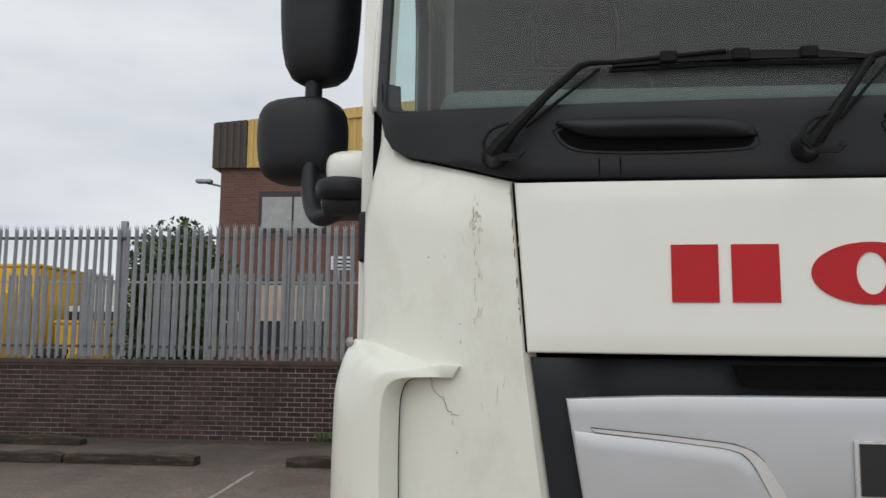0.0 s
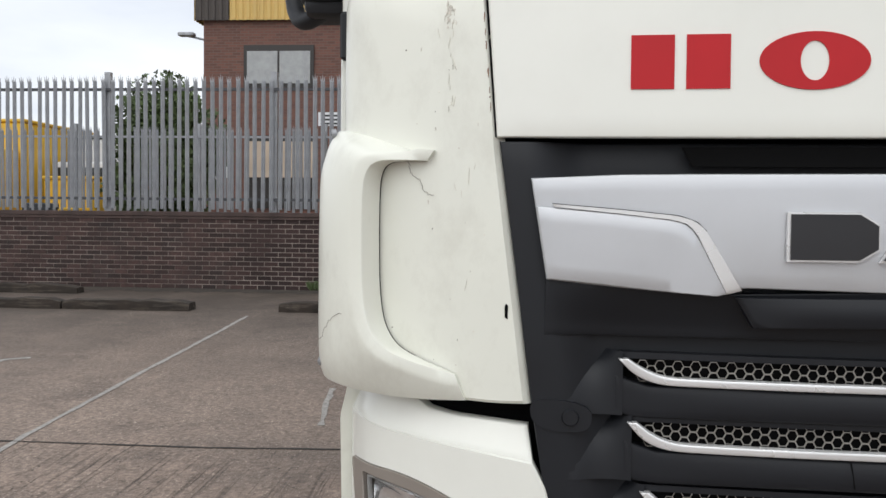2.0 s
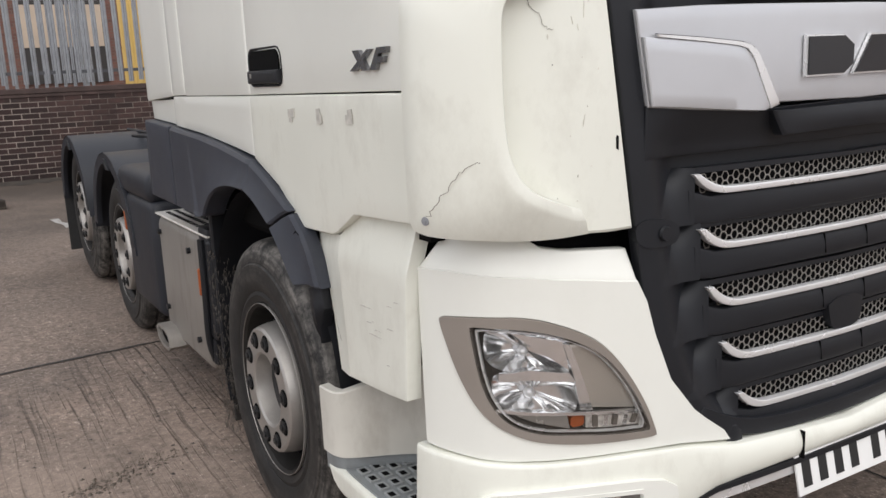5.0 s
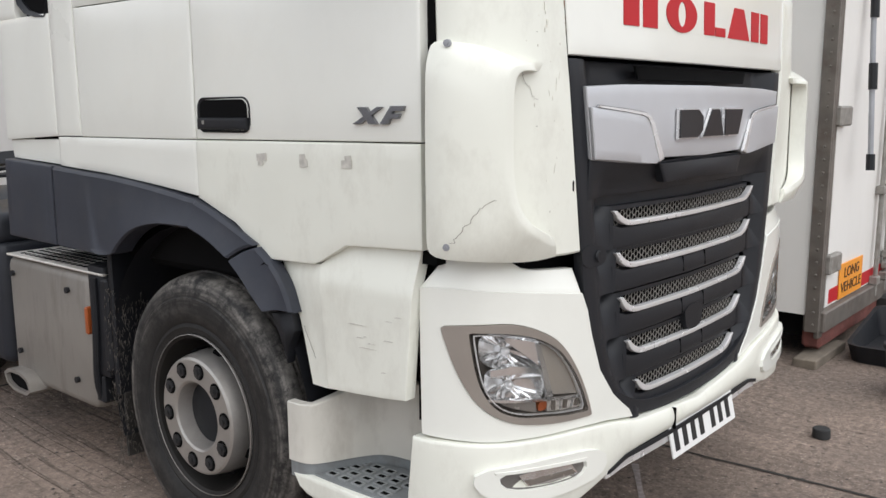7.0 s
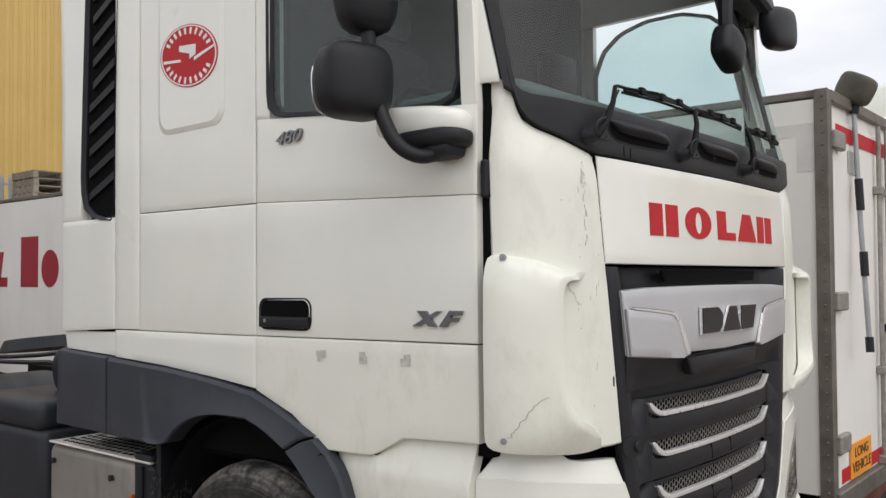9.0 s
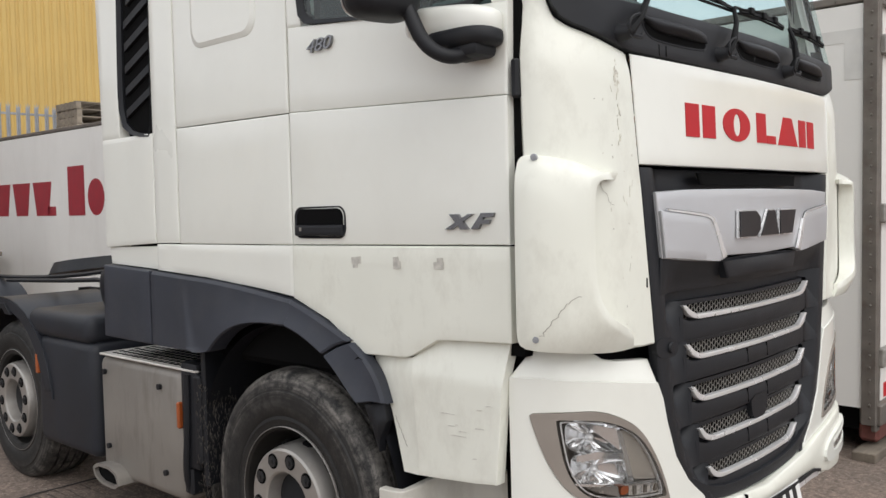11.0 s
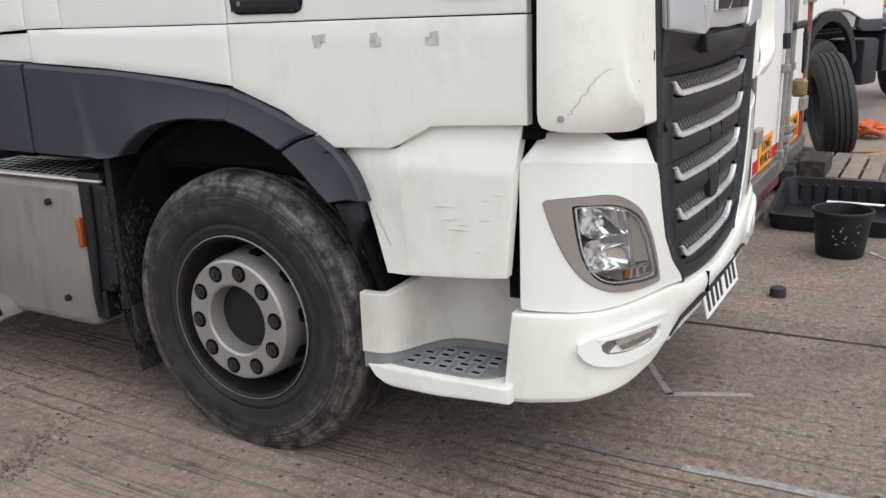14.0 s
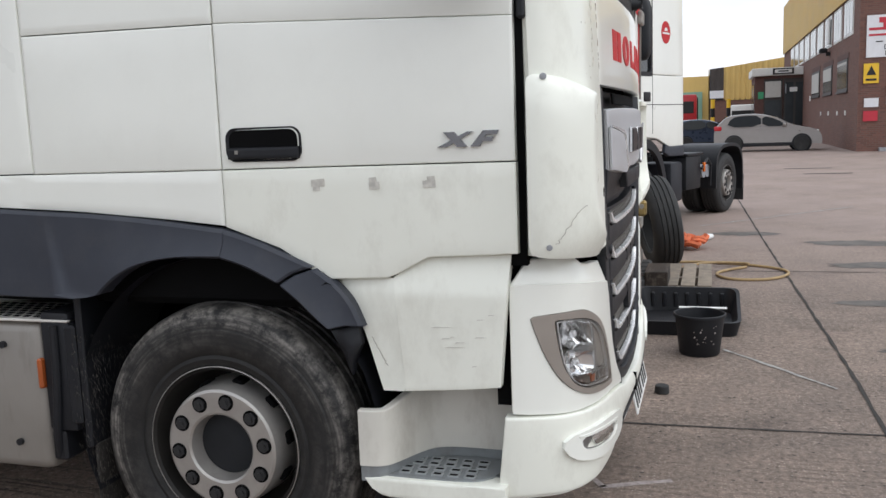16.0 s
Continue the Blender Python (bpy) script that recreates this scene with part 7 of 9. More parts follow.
part("step_sill", skin(bmesh.new(), [(1.955, 0.462), (2.2, 0.462), (2.40, 0.462), (2.448, 0.46)], [(1.955, 0.412), (2.2, 0.392), (2.37, 0.392), (2.415, 0.42)], SD, 0.022, 0.08, 14, 6, lip=0.012, lb=0.12), WHITE_DIRTY, step, "white step sill")
# dark blocks put in as the shade below and behind the step
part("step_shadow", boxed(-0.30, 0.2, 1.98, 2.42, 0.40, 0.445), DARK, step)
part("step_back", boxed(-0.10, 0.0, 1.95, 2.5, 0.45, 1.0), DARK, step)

# ---- wheels ----
RIM_WELL = mat("dark_rim_well", (0.018, 0.0165, 0.015), 0.6, 0.2, var=0.3, bump=0.2, spec=0.3)
HUB = mat("dark_grey_hub", (0.016, 0.017, 0.019), 0.6, var=0.2, bump=0.1, spec=0.2)
NUT_CAP = mat("black_nut_cap", (0.016, 0.016, 0.017), 0.55, var=0.2, bump=0.1)


def wheel(name, at, r, parent, rubber, label, inward=1, holes=True):
    """A lorry wheel: tyre, steel disc, nuts and hub; its outer face looks along -x times inward."""
    e = new(name)
    e.parent = parent
    e.location = at
    if inward < 0:
        e.rotation_euler = (0, 0, math.pi)
    k = r / 0.51
    prof = [(0.035, 0.284), (0.014, 0.296), (0.006, 0.320), (0.010, 0.333), (0.004, 0.342), (-0.004, 0.385), (-0.002, 0.425), (0.004, 0.43), (0.004, 0.436), (0.010, 0.462), (0.024, 0.487), (0.045, 0.501), (0.075, 0.508), (0.078, 0.495), (0.088, 0.495), (0.091, 0.509), (0.125, 0.511), (0.128, 0.497), (0.138, 0.497), (0.141, 0.511), (0.175, 0.511), (0.178, 0.497), (0.188, 0.497), (0.191, 0.511), (0.225, 0.509), (0.228, 0.495), (0.238, 0.495), (0.241, 0.508), (0.27, 0.501), (0.292, 0.487), (0.31, 0.45), (0.315, 0.39), (0.305, 0.33), (0.28, 0.288)]
    part("tyre", lathe(bmesh.new(), [(a, b * k) for a, b in prof], 72, cap=False), rubber, e, label)
    part("rim", lathe(bmesh.new(), [(0.03, 0.284), (0.012, 0.2925), (0.007, 0.290), (0.016, 0.280), (0.05, 0.272), (0.11, 0.262), (0.15, 0.235), (0.16, 0.20), (0.27, 0.20), (0.28, 0.288)], 56, cap=False), RIM_WELL, e)
    part("rim_edge", lathe(bmesh.new(), [(0.014, 0.293), (0.006, 0.2935), (0.005, 0.2915), (0.010, 0.290)], 72, cap=False), RIM, e, "worn rim edge")
    disc = lathe(bmesh.new(), [(0.16, 0.232), (0.08, 0.226), (0.035, 0.222), (0.010, 0.217), (-0.004, 0.213), (-0.010, 0.204), (-0.010, 0.130), (-0.004, 0.122), (0.03, 0.116), (0.06, 0.112)], 56, cap=False)
    part("disc", disc, RIM, e, "dull grey steel wheel disc")
    part("hub", lathe(bmesh.new(), [(0.06, 0.118), (0.05, 0.112), (0.045, 0.085), (0.04, 0.05), (0.038, 0.03), (0.038, 0.0)], 40), HUB, e, "black hub centre")
    nut = bmesh.new()
    bmesh.ops.create_cone(nut, cap_ends=True, segments=6, radius1=0.023, radius2=0.021, depth=0.02, matrix=Matrix.Translation((-0.008, 0, 0)) @ Matrix.Rotation(radians(90), 4, "Y"))
    bmesh.ops.create_cone(nut, cap_ends=True, segments=10, radius1=0.011, radius2=0.010, depth=0.01, matrix=Matrix.Translation((-0.019, 0, 0)) @ Matrix.Rotation(radians(90), 4, "Y"))
    seat = bmesh.new()
    bmesh.ops.create_cone(seat, cap_ends=True, segments=18, radius1=0.0295, radius2=0.0295, depth=0.004, matrix=Matrix.Translation((-0.0095, 0, 0)) @ Matrix.Rotation(radians(90), 4, "Y"))
    hole = boxed(0.055, 0.115, -0.024, 0.024, 0.205, 0.236, 0.008)
    first = None
    for q in range(10):
        t = 2 * math.pi * (q + 0.3) / 10
        m = Matrix.Rotation(t, 4, "X")
        for nm, src, ma, rad in (("nut", nut, NUT_CAP, 0.172), ("nut_seat", seat, DARK, 0.172), ("vent_hole", hole, DARK, 0.0)):
            if q == 0:
                o = part(nm, src.copy(), ma, e)
                first = first or {}
                first[nm] = o.data
            else:
                o = new(nm, first[nm])
                o.parent = e
            o.matrix_basis = m @ Matrix.Translation((0, 0, rad))
    nut.free(), seat.free(), hole.free()
    return e


w1 = wheel("front_wheel", (-0.322, 2.985, 0.51), 0.51, lorry, RUBBER, "dusty scuffed tyre")
wheel("front_wheel", (2 * X0 + 0.322, 2.985, 0.51), 0.51, lorry, RUBBER, "dusty scuffed tyre", -1)
wheel("rear_wheel", (-0.285, 5.62, 0.56), 0.465, lorry, RUBBER, "dusty tyre")
wheel("rear_wheel", (2 * X0 + 0.285, 5.62, 0.56), 0.465, lorry, RUBBER, "dusty tyre", -1)
wheel("rear_wheel", (-0.285, 7.05, gz(7.05) + 0.5), 0.505, lorry, RUBBER, "dusty tyre")
wheel("rear_wheel", (2 * X0 + 0.285, 7.05, gz(7.05) + 0.5), 0.505, lorry, RUBBER, "dusty tyre", -1)
part("axle", tube(bmesh.new(), [(-0.1, 2.99, 0.5), (1.8, 2.99, 0.5)], 0.06, 8), DARK, lorry)

# ---- behind the cab: tank, flaps, chassis, mudguards ----
PLATE_ALU = mat("bright_tread_plate", (0.72, 0.69, 0.64), 0.4, 0.3, var=0.12, scale=12, bump=0.2, bscale=120)
GUARD = mat("dark_guard_plastic", (0.016, 0.018, 0.024), 0.5, var=0.15, bump=0.1, bscale=300, spec=0.4)
for f, sgn in ((SD, 1), (OD, -1)):
    X = lambda o, q=f: q(0, 0, o).x
    tank = part("side_tank", boxed(min(X(-0.01), X(-0.5)), max(X(-0.01), X(-0.5)), 3.735, 4.49, 0.35, 0.938, 0.045, seg=3), ALU, lorry, "dirty bare aluminium side tank")
    for y, z in ((4.42, 0.86), (3.905, 0.847), (3.872, 0.465), (4.40, 0.50)):
        bm = bmesh.new()
        bmesh.ops.create_cone(bm, cap_ends=True, segments=8, radius1=0.014, radius2=0.012, depth=0.02, matrix=Matrix.Translation((X(-0.005), y, z)) @ Matrix.Rotation(radians(90), 4, "Y"))
        part("bolt", bm, BLACK, tank)
    part("tread_plate", boxed(min(X(0.0), X(-0.3)), max(X(0.0), X(-0.3)), 3.60, 4.46, 0.940, 0.950, 0.003), PLATE_ALU, tank, "perforated aluminium tread plate")
    repeat("plate_hole", boxed(-0.010, 0.010, -0.012, 0.012, -0.002, 0.002), DARK, tank, [(X(-0.045 - i * 0.042), 3.63 + j * 0.047 + 0.022 * (i % 2), 0.9505) for i in range(6) for j in range(17)])
    ex = closed(smooth_line([(4.20, 0.325), (4.44, 0.325), (4.49, 0.418), (4.25, 0.428)], 1, True), 24)
    ec = np.mean(np.array(ex), axis=0)
    part("exhaust_outlet", ring_slab(bmesh.new(), ex, [tuple(ec + (np.array(p) - ec) * np.array((0.86, 0.72))) for p in ex], f, 0.05, 0.18), ALU, tank, "rectangular exhaust outlet")
    part("outlet_dark", slab(bmesh.new(), [tuple(ec + (np.array(p) - ec) * 0.9) for p in ex], f, 0.03, 0.02), DARK, tank)
    part("flap_bracket", boxed(min(X(-0.004), X(-0.5)), max(X(-0.004), X(-0.5)), 3.60, 3.729, 0.52, 0.978, 0.015, seg=2), BLACK, lorry, "black bracket")
    part("bracket_lower", boxed(min(X(-0.008), X(-0.4)), max(X(-0.008), X(-0.4)), 3.665, 3.729, 0.40, 0.52, 0.01), BLACK, lorry)
    part("bracket_tube", tube(bmesh.new(), smooth_line([(X(0.004), 3.66, 0.93), (X(0.004), 3.665, 0.7), (X(0.004), 3.69, 0.5), (X(-0.02), 3.70, 0.42)], 2), 0.016, 10), BLACK, lorry)
    part("bracket_rib", boxed(min(X(0.0), X(-0.1)), max(X(0.0), X(-0.1)), 3.575, 3.625, 0.55, 0.93, 0.01), BLACK, lorry)
    part("side_marker", boxed(min(X(0.01), X(-0.02)), max(X(0.01), X(-0.02)), 3.728, 3.750, 0.685, 0.80, 0.006), MARKER, lorry, "amber side marker")
    fl = part("mud_flap", boxed(min(X(-0.01), X(-0.36)), max(X(-0.01), X(-0.36)), 3.545, 3.575, 0.46, 1.05, 0.006), BLACK, lorry, "black mud flap")
    bm = bmesh.new()
    rnd = random.Random(8)
    for k in range(2600):
        z = rnd.uniform(0.16, 0.9)
        x, y = X(0.01 - 0.32 * rnd.random()), 3.55 + rnd.uniform(-0.045, 0.045) * (0.5 + 0.5 * (z > 0.3))
        d = Vector((rnd.uniform(-0.006, 0.006), rnd.uniform(-0.012, 0.012), -rnd.uniform(0.012, 0.028)))
        a = Vector((x, y, z))
        p = [bm.verts.new(a), bm.verts.new(a + Vector((0.004, 0.002, 0))), bm.verts.new(a + d)]
        bm.faces.new(p)
    tagged(part("spray_bristles", bm, mat("dusty_bristle", (0.17, 0.15, 0.13), 0.9, var=0.4, scale=60), fl, "dusty spray-suppression bristles", smooth=False), kind="stuff")
    part("flap_lower", boxed(min(X(-0.03), X(-0.34)), max(X(-0.03), X(-0.34)), 3.54, 3.555, 0.2, 0.47, 0.004), mat("dusty_flap", (0.03, 0.027, 0.024), 0.9, var=0.4, scale=40, bump=0.8, bscale=150), fl)
    # fuel tank and mudguards further back
    part("fuel_tank", boxed(min(X(0.0), X(-0.5)), max(X(0.0), X(-0.5)), 4.54, 5.20, 0.40, 0.985, 0.05, seg=3), GUARD, lorry, "dark plastic side box")
    part("side_marker", boxed(min(X(0.012), X(-0.02)), max(X(0.012), X(-0.02)), 5.165, 5.195, 0.77, 0.88, 0.006), MARKER, lorry)
    for cy in (5.62, 7.05):
        mg = part("mudguard", skin(bmesh.new(), [(cy - 0.62 * math.cos(a), gz(cy) + 0.50 + 0.55 * math.sin(a)) for a in [radians(8 + 164 * k / 24) for k in range(25)]], [(cy - 0.52 * math.cos(a), gz(cy) + 0.50 + 0.49 * math.sin(a)) for a in [radians(8 + 164 * k / 24) for k in range(25)]], f, 0.01, 0.03, 24, 3, la=0.01), GUARD, lorry, "black plastic mudguard")
        bm = bmesh.new()
        prevr = None
        for k in range(25):
            a = radians(4 + 172 * k / 24)
            y, z = cy - 0.62 * math.cos(a), gz(cy) + 0.50 + 0.555 * math.sin(a)
            cur = (bm.verts.new(f(y, z, 0.008)), bm.verts.new(f(y, z, -0.55)))
            if prevr:
                bm.faces.new((prevr[0], prevr[1], cur[1], cur[0]))
            prevr = cur
        part("mudguard_top", bm, GUARD, mg)
        part("guard_clip", skin(bmesh.new(), [(cy - 0.05, gz(cy) + 1.02), (cy - 0.13, gz(cy) + 0.96)], [(cy + 0.02, gz(cy) + 1.02), (cy - 0.06, gz(cy) + 0.96)], f, 0.02, 0.02, 3, 2), BLACK, mg)
    part("guard_bridge", boxed(min(X(0.005), X(-0.55)), max(X(0.005), X(-0.55)), 4.56, 5.3, 0.97, 1.12, 0.05, seg=3), GUARD, lorry, "black plastic mudguard infill")
    part("rear_flap", boxed(min(X(0.0), X(-0.5)), max(X(0.0), X(-0.5)), 7.70, 7.72, gz(7.7) + 0.1, gz(7.7) + 0.75), RUBBER_CLEAN, lorry)
part("chassis", boxed(0.40, 0.50, 1.9, 8.0, 0.72, 1.0), DARK, lorry, "black chassis rail")
part("chassis", boxed(1.20, 1.30, 1.9, 8.0, 0.72, 1.0), DARK, lorry, "black chassis rail")
part("deck", boxed(0.0, 1.7, 4.45, 5.9, 1.0, 1.06, 0.01), BLACK, lorry, "black deck plate")
bm = bmesh.new()
bmesh.ops.create_cone(bm, cap_ends=True, segments=32, radius1=0.5, radius2=0.46, depth=0.08, matrix=Matrix.Translation((0.85, 6.5, 1.27)) @ Matrix.Rotation(radians(-6), 4, "X"))
part("fifth_wheel", bm, BLACK, lorry, "greasy black fifth wheel")
part("air_tank", mirror_shell((0.15, 4.75, 1.22), 0.5, 0.3, 0.5), BLACK, lorry)
for k, pts in enumerate(([(0.2, 4.40, 1.3), (0.15, 4.6, 1.42), (0.12, 5.1, 1.30), (0.1, 6.2, 1.22), (0.2, 7.6, 1.2)], [(0.5, 4.40, 1.5), (0.45, 4.7, 1.25), (0.5, 5.3, 1.15), (0.6, 6.0, 1.2)], [(-0.05, 4.55, 1.15), (-0.08, 4.8, 1.28), (-0.05, 5.3, 1.25), (0.0, 6.4, 1.21)])):
    part("air_line", tube(bmesh.new(), smooth_line(pts, 2), 0.014, 6), BLACK, lorry, "black coiled air line")
part("rear_cab_wall", boxed(-0.28, 1.98, 4.30, 4.36, 1.4, 3.5, 0.03), WHITE, lorry)
# ---- second tractor unit, parked beyond the trailer ----


def second_tractor(at, heading):
    t = thing("lorry_tractor", "plain white two-axle tractor unit with black rear mudguards", "lorry", at=at)
    t.rotation_euler = (0, 0, heading)
    W = 2.45

    def PB(name, x0, x1, y0, y1, z0, z1, material, label="", bevel=0.03):
        return part(name, boxed(x0, x1, y0, y1, z0, z1, bevel, seg=2), material, t, label)

    f = lambda a, b, o=0.0: Vector((a + 0.45, o, b))
    cab = part("cab", skin(bmesh.new(), [(1.55, 1.20), (2.05, 1.20), (2.2, 1.24), (2.5, 1.33), (2.9, 1.36), (3.3, 1.30), (3.5, 1.15), (3.62, 0.8), (4.3, 0.75)], [(1.55, 2.2), (2.0, 2.2), (2.3, 2.2), (2.6, 2.2), (2.9, 2.2), (3.2, 2.2), (3.5, 2.2), (3.9, 2.2), (4.3, 2.2)], f, 0.0, 0.06, 30, 8, la=0.01), WHITE, t, "white cab side")
    part("cab_upper", skin(bmesh.new(), [(1.55, 2.21), (2.65, 2.21)], [(1.6, 3.5), (2.65, 3.5)], f, 0.0, 0.06, 6, 8), WHITE, cab)
    part("cab_front_post", skin(bmesh.new(), [(3.95, 2.21), (4.3, 2.21)], [(3.9, 3.3), (4.2, 3.3)], f, 0.0, 0.06, 4, 6), WHITE, cab)
    part("cab_roof_side", skin(bmesh.new(), [(2.6, 3.1), (4.0, 3.1)], [(2.6, 3.6), (3.9, 3.5)], f, -0.01, 0.06, 6, 4), WHITE, cab)
    part("side_window", slab(bmesh.new(), rrect(2.68, 3.92, 2.2, 3.1, 0.06), f, -0.02, 0.01), mat("dark_tinted_glass", (0.02, 0.022, 0.025), 0.08, var=0.1, bump=0), t, "dark side window")
    part("window_seal", ring_slab(bmesh.new(), rrect(2.66, 3.94, 2.18, 3.12, 0.07), rrect(2.72, 3.88, 2.24, 3.06, 0.05), f, 0.006, 0.03), BLACK, t)
    PB("cab_shell", 2.05, 4.7, -W, -0.05, 1.3, 3.45, WHITE, "white cab shell", 0.08)
    PB("roof_fairing", 1.98, 4.0, -W + 0.1, -0.1, 3.45, 4.0, WHITE, "white roof fairing", 0.2)
    PB("seam", 2.01, 4.73, -0.003, 0.003, 1.795, 1.803, DARK, "", 0)
    PB("seam", 3.105, 3.113, -0.003, 0.003, 1.4, 3.4, DARK, "", 0)
    part("skirt_band", skin(bmesh.new(), [(1.55, 1.05), (2.1, 1.06), (2.25, 1.12)], [(1.55, 1.2), (2.1, 1.2), (2.22, 1.24)], f, 0.01, 0.05, 8, 3), GREY_TRIM, t, "grey skirt band")
    arch = part("wheel_arch", skin(bmesh.new(), [(2.95 + 0.62 * math.cos(a), 0.55 + 0.66 * math.sin(a)) for a in [radians(170 - 165 * k / 20) for k in range(21)]], [(2.95 + 0.72 * math.cos(a), 0.57 + 0.76 * math.sin(a)) for a in [radians(170 - 165 * k / 20) for k in range(21)]], f, 0.03, 0.06, 20, 3), BLACK, t, "dark wheel-arch trim")
    PB("bumper", 4.1, 4.95, -W, 0.0, 0.35, 0.95, WHITE, "white bumper", 0.08)
    PB("grille", 4.67, 4.77, -W + 0.3, -0.3, 0.9, 2.1, GRILLE, "dark grille", 0.03)
    PB("handle", 3.18, 3.4, -0.01, 0.012, 1.84, 1.97, BLACK, "black door handle", 0.015)
    bm = slab(bmesh.new(), [(2.2 + 0.155 * math.cos(a), 2.80 + 0.155 * math.sin(a)) for a in [2 * math.pi * k / 30 for k in range(30)]], f, 0.004, 0.004)
    em = part("round_emblem", bm, RED, t, "red round emblem")
    part("emblem_bar", slab(bmesh.new(), [(2.08, 2.775), (2.32, 2.775), (2.32, 2.80), (2.08, 2.80)], f, 0.006, 0.004), PLATE_WHITE, em, smooth=False)
    part("emblem_bar", slab(bmesh.new(), [(2.14, 2.82), (2.26, 2.82), (2.23, 2.865), (2.17, 2.865)], f, 0.006, 0.004), PLATE_WHITE, em, smooth=False)
    ma = part("mirror_arm", tube(bmesh.new(), [(4.2, 0.0, 2.05), (4.15, 0.2, 2.1), (4.15, 0.26, 2.3), (4.15, 0.26, 3.05), (4.15, 0.14, 3.16), (4.2, 0.0, 3.2)], 0.03, 8), BLACK, t)
    part("mirror", mirror_shell((4.15, 0.30, 2.72), 0.2, 0.78, 0.26), BLACK, t, "black door mirror")
    wheel("front_wheel", (3.4, -0.02, 0.5), 0.5, t, RUBBER_CLEAN, "dark tyre").rotation_euler = (0, 0, radians(-90))
    for y in (-0.02, -0.37):
        wheel("rear_wheel", (0, y, 0.5), 0.5, t, RUBBER_CLEAN, "dark tyre").rotation_euler = (0, 0, radians(-90))
        wheel("rear_wheel", (0, -W - y, 0.5), 0.5, t, RUBBER_CLEAN, "dark tyre").rotation_euler = (0, 0, radians(90))
    wheel("front_wheel", (3.4, -W + 0.02, 0.5), 0.5, t, RUBBER_CLEAN, "dark tyre").rotation_euler = (0, 0, radians(90))
    for y0, y1 in ((-0.72, 0.02), (-W - 0.02, -W + 0.72)):
        bm = bmesh.new()
        prof = smooth_line([(0.66, 0.45), (0.66, 0.9), (0.5, 1.1), (0.25, 1.16), (-0.25, 1.16), (-0.5, 1.1), (-0.66, 0.9), (-0.67, 0.35)], 2)
        prof = resample(prof, 40)
        ra = [bm.verts.new((p[0], y1, p[1])) for p in prof]
        rb = [bm.verts.new((p[0], y0, p[1])) for p in prof]
        rc = [bm.verts.new((p[0] * 0.93, y1, 0.3 + (p[1] - 0.3) * 0.94)) for p in prof]
        for k in range(39):
            bm.faces.new((ra[k], ra[k + 1], rb[k + 1], rb[k]))
            bm.faces.new((ra[k], rc[k], rc[k + 1], ra[k + 1]))
        part("mudguard", bm, BLACK, t, "black rear mudguard")
        part("mud_flap", boxed(-0.69, -0.67, y0, y1, 0.15, 0.6), RUBBER_CLEAN, t)
    PB("chassis", -0.9, 4.0, -0.95, -0.85, 0.75, 1.0, DARK, "", 0)
    PB("chassis", -0.9, 4.0, -1.65, -1.55, 0.75, 1.0, DARK, "", 0)
    PB("battery_box", 1.15, 1.75, -0.6, -0.05, 0.5, 1.02, BLACK, "black battery box", 0.02)
    PB("box_lid", 1.12, 1.78, -0.62, -0.02, 1.02, 1.06, BLACK, "", 0.008)
    for x in (0.85, 1.02):
        part("air_cylinder", tube(bmesh.new(), [(x, -0.05, 0.75), (x, -0.7, 0.75)], 0.1, 14), STEEL, t, "grey air cylinder")
    part("pipe", tube(bmesh.new(), [(1.2, -0.02, 0.8), (1.0, 0.0, 0.95), (0.8, -0.02, 0.85), (0.75, -0.05, 0.5)], 0.02, 8), BLACK, t)
    PB("side_marker", 1.1, 1.16, -0.02, 0.01, 0.75, 0.9, AMBER, "", 0.005)
    PB("tank", 1.8, 2.25, -0.6, -0.08, 0.35, 0.95, GUARD, "", 0.05)
    return t


HEAD = radians(160)
second_tractor((12.5, 1.06, 0), HEAD)

# ---- loose things on the yard ----
tw = new("loose_tyre")
tagged(tw, "bare black lorry tyre standing against the trailer", "tyre")
prof = [(0.035, 0.30), (0.012, 0.32), (0.0, 0.38), (0.004, 0.43), (0.024, 0.475), (0.06, 0.497), (0.075, 0.5), (0.078, 0.487), (0.088, 0.487), (0.091, 0.502), (0.125, 0.503), (0.128, 0.488), (0.138, 0.488), (0.141, 0.503), (0.175, 0.503), (0.178, 0.488), (0.188, 0.488), (0.191, 0.503), (0.225, 0.501), (0.228, 0.487), (0.238, 0.487), (0.241, 0.5), (0.27, 0.49), (0.30, 0.46), (0.315, 0.40), (0.30, 0.32), (0.275, 0.30), (0.255, 0.33), (0.25, 0.44), (0.07, 0.44), (0.06, 0.33), (0.035, 0.30)]
part("tread_and_sidewall", lathe(bmesh.new(), [(a - 0.16, b) for a, b in prof], 64, cap=False), RUBBER_CLEAN, tw)
tw.matrix_basis = Matrix.Translation((6.78, 1.90, 0.49)) @ Matrix.Rotation(radians(108), 4, "Z") @ Matrix.Rotation(radians(9), 4, "Y")

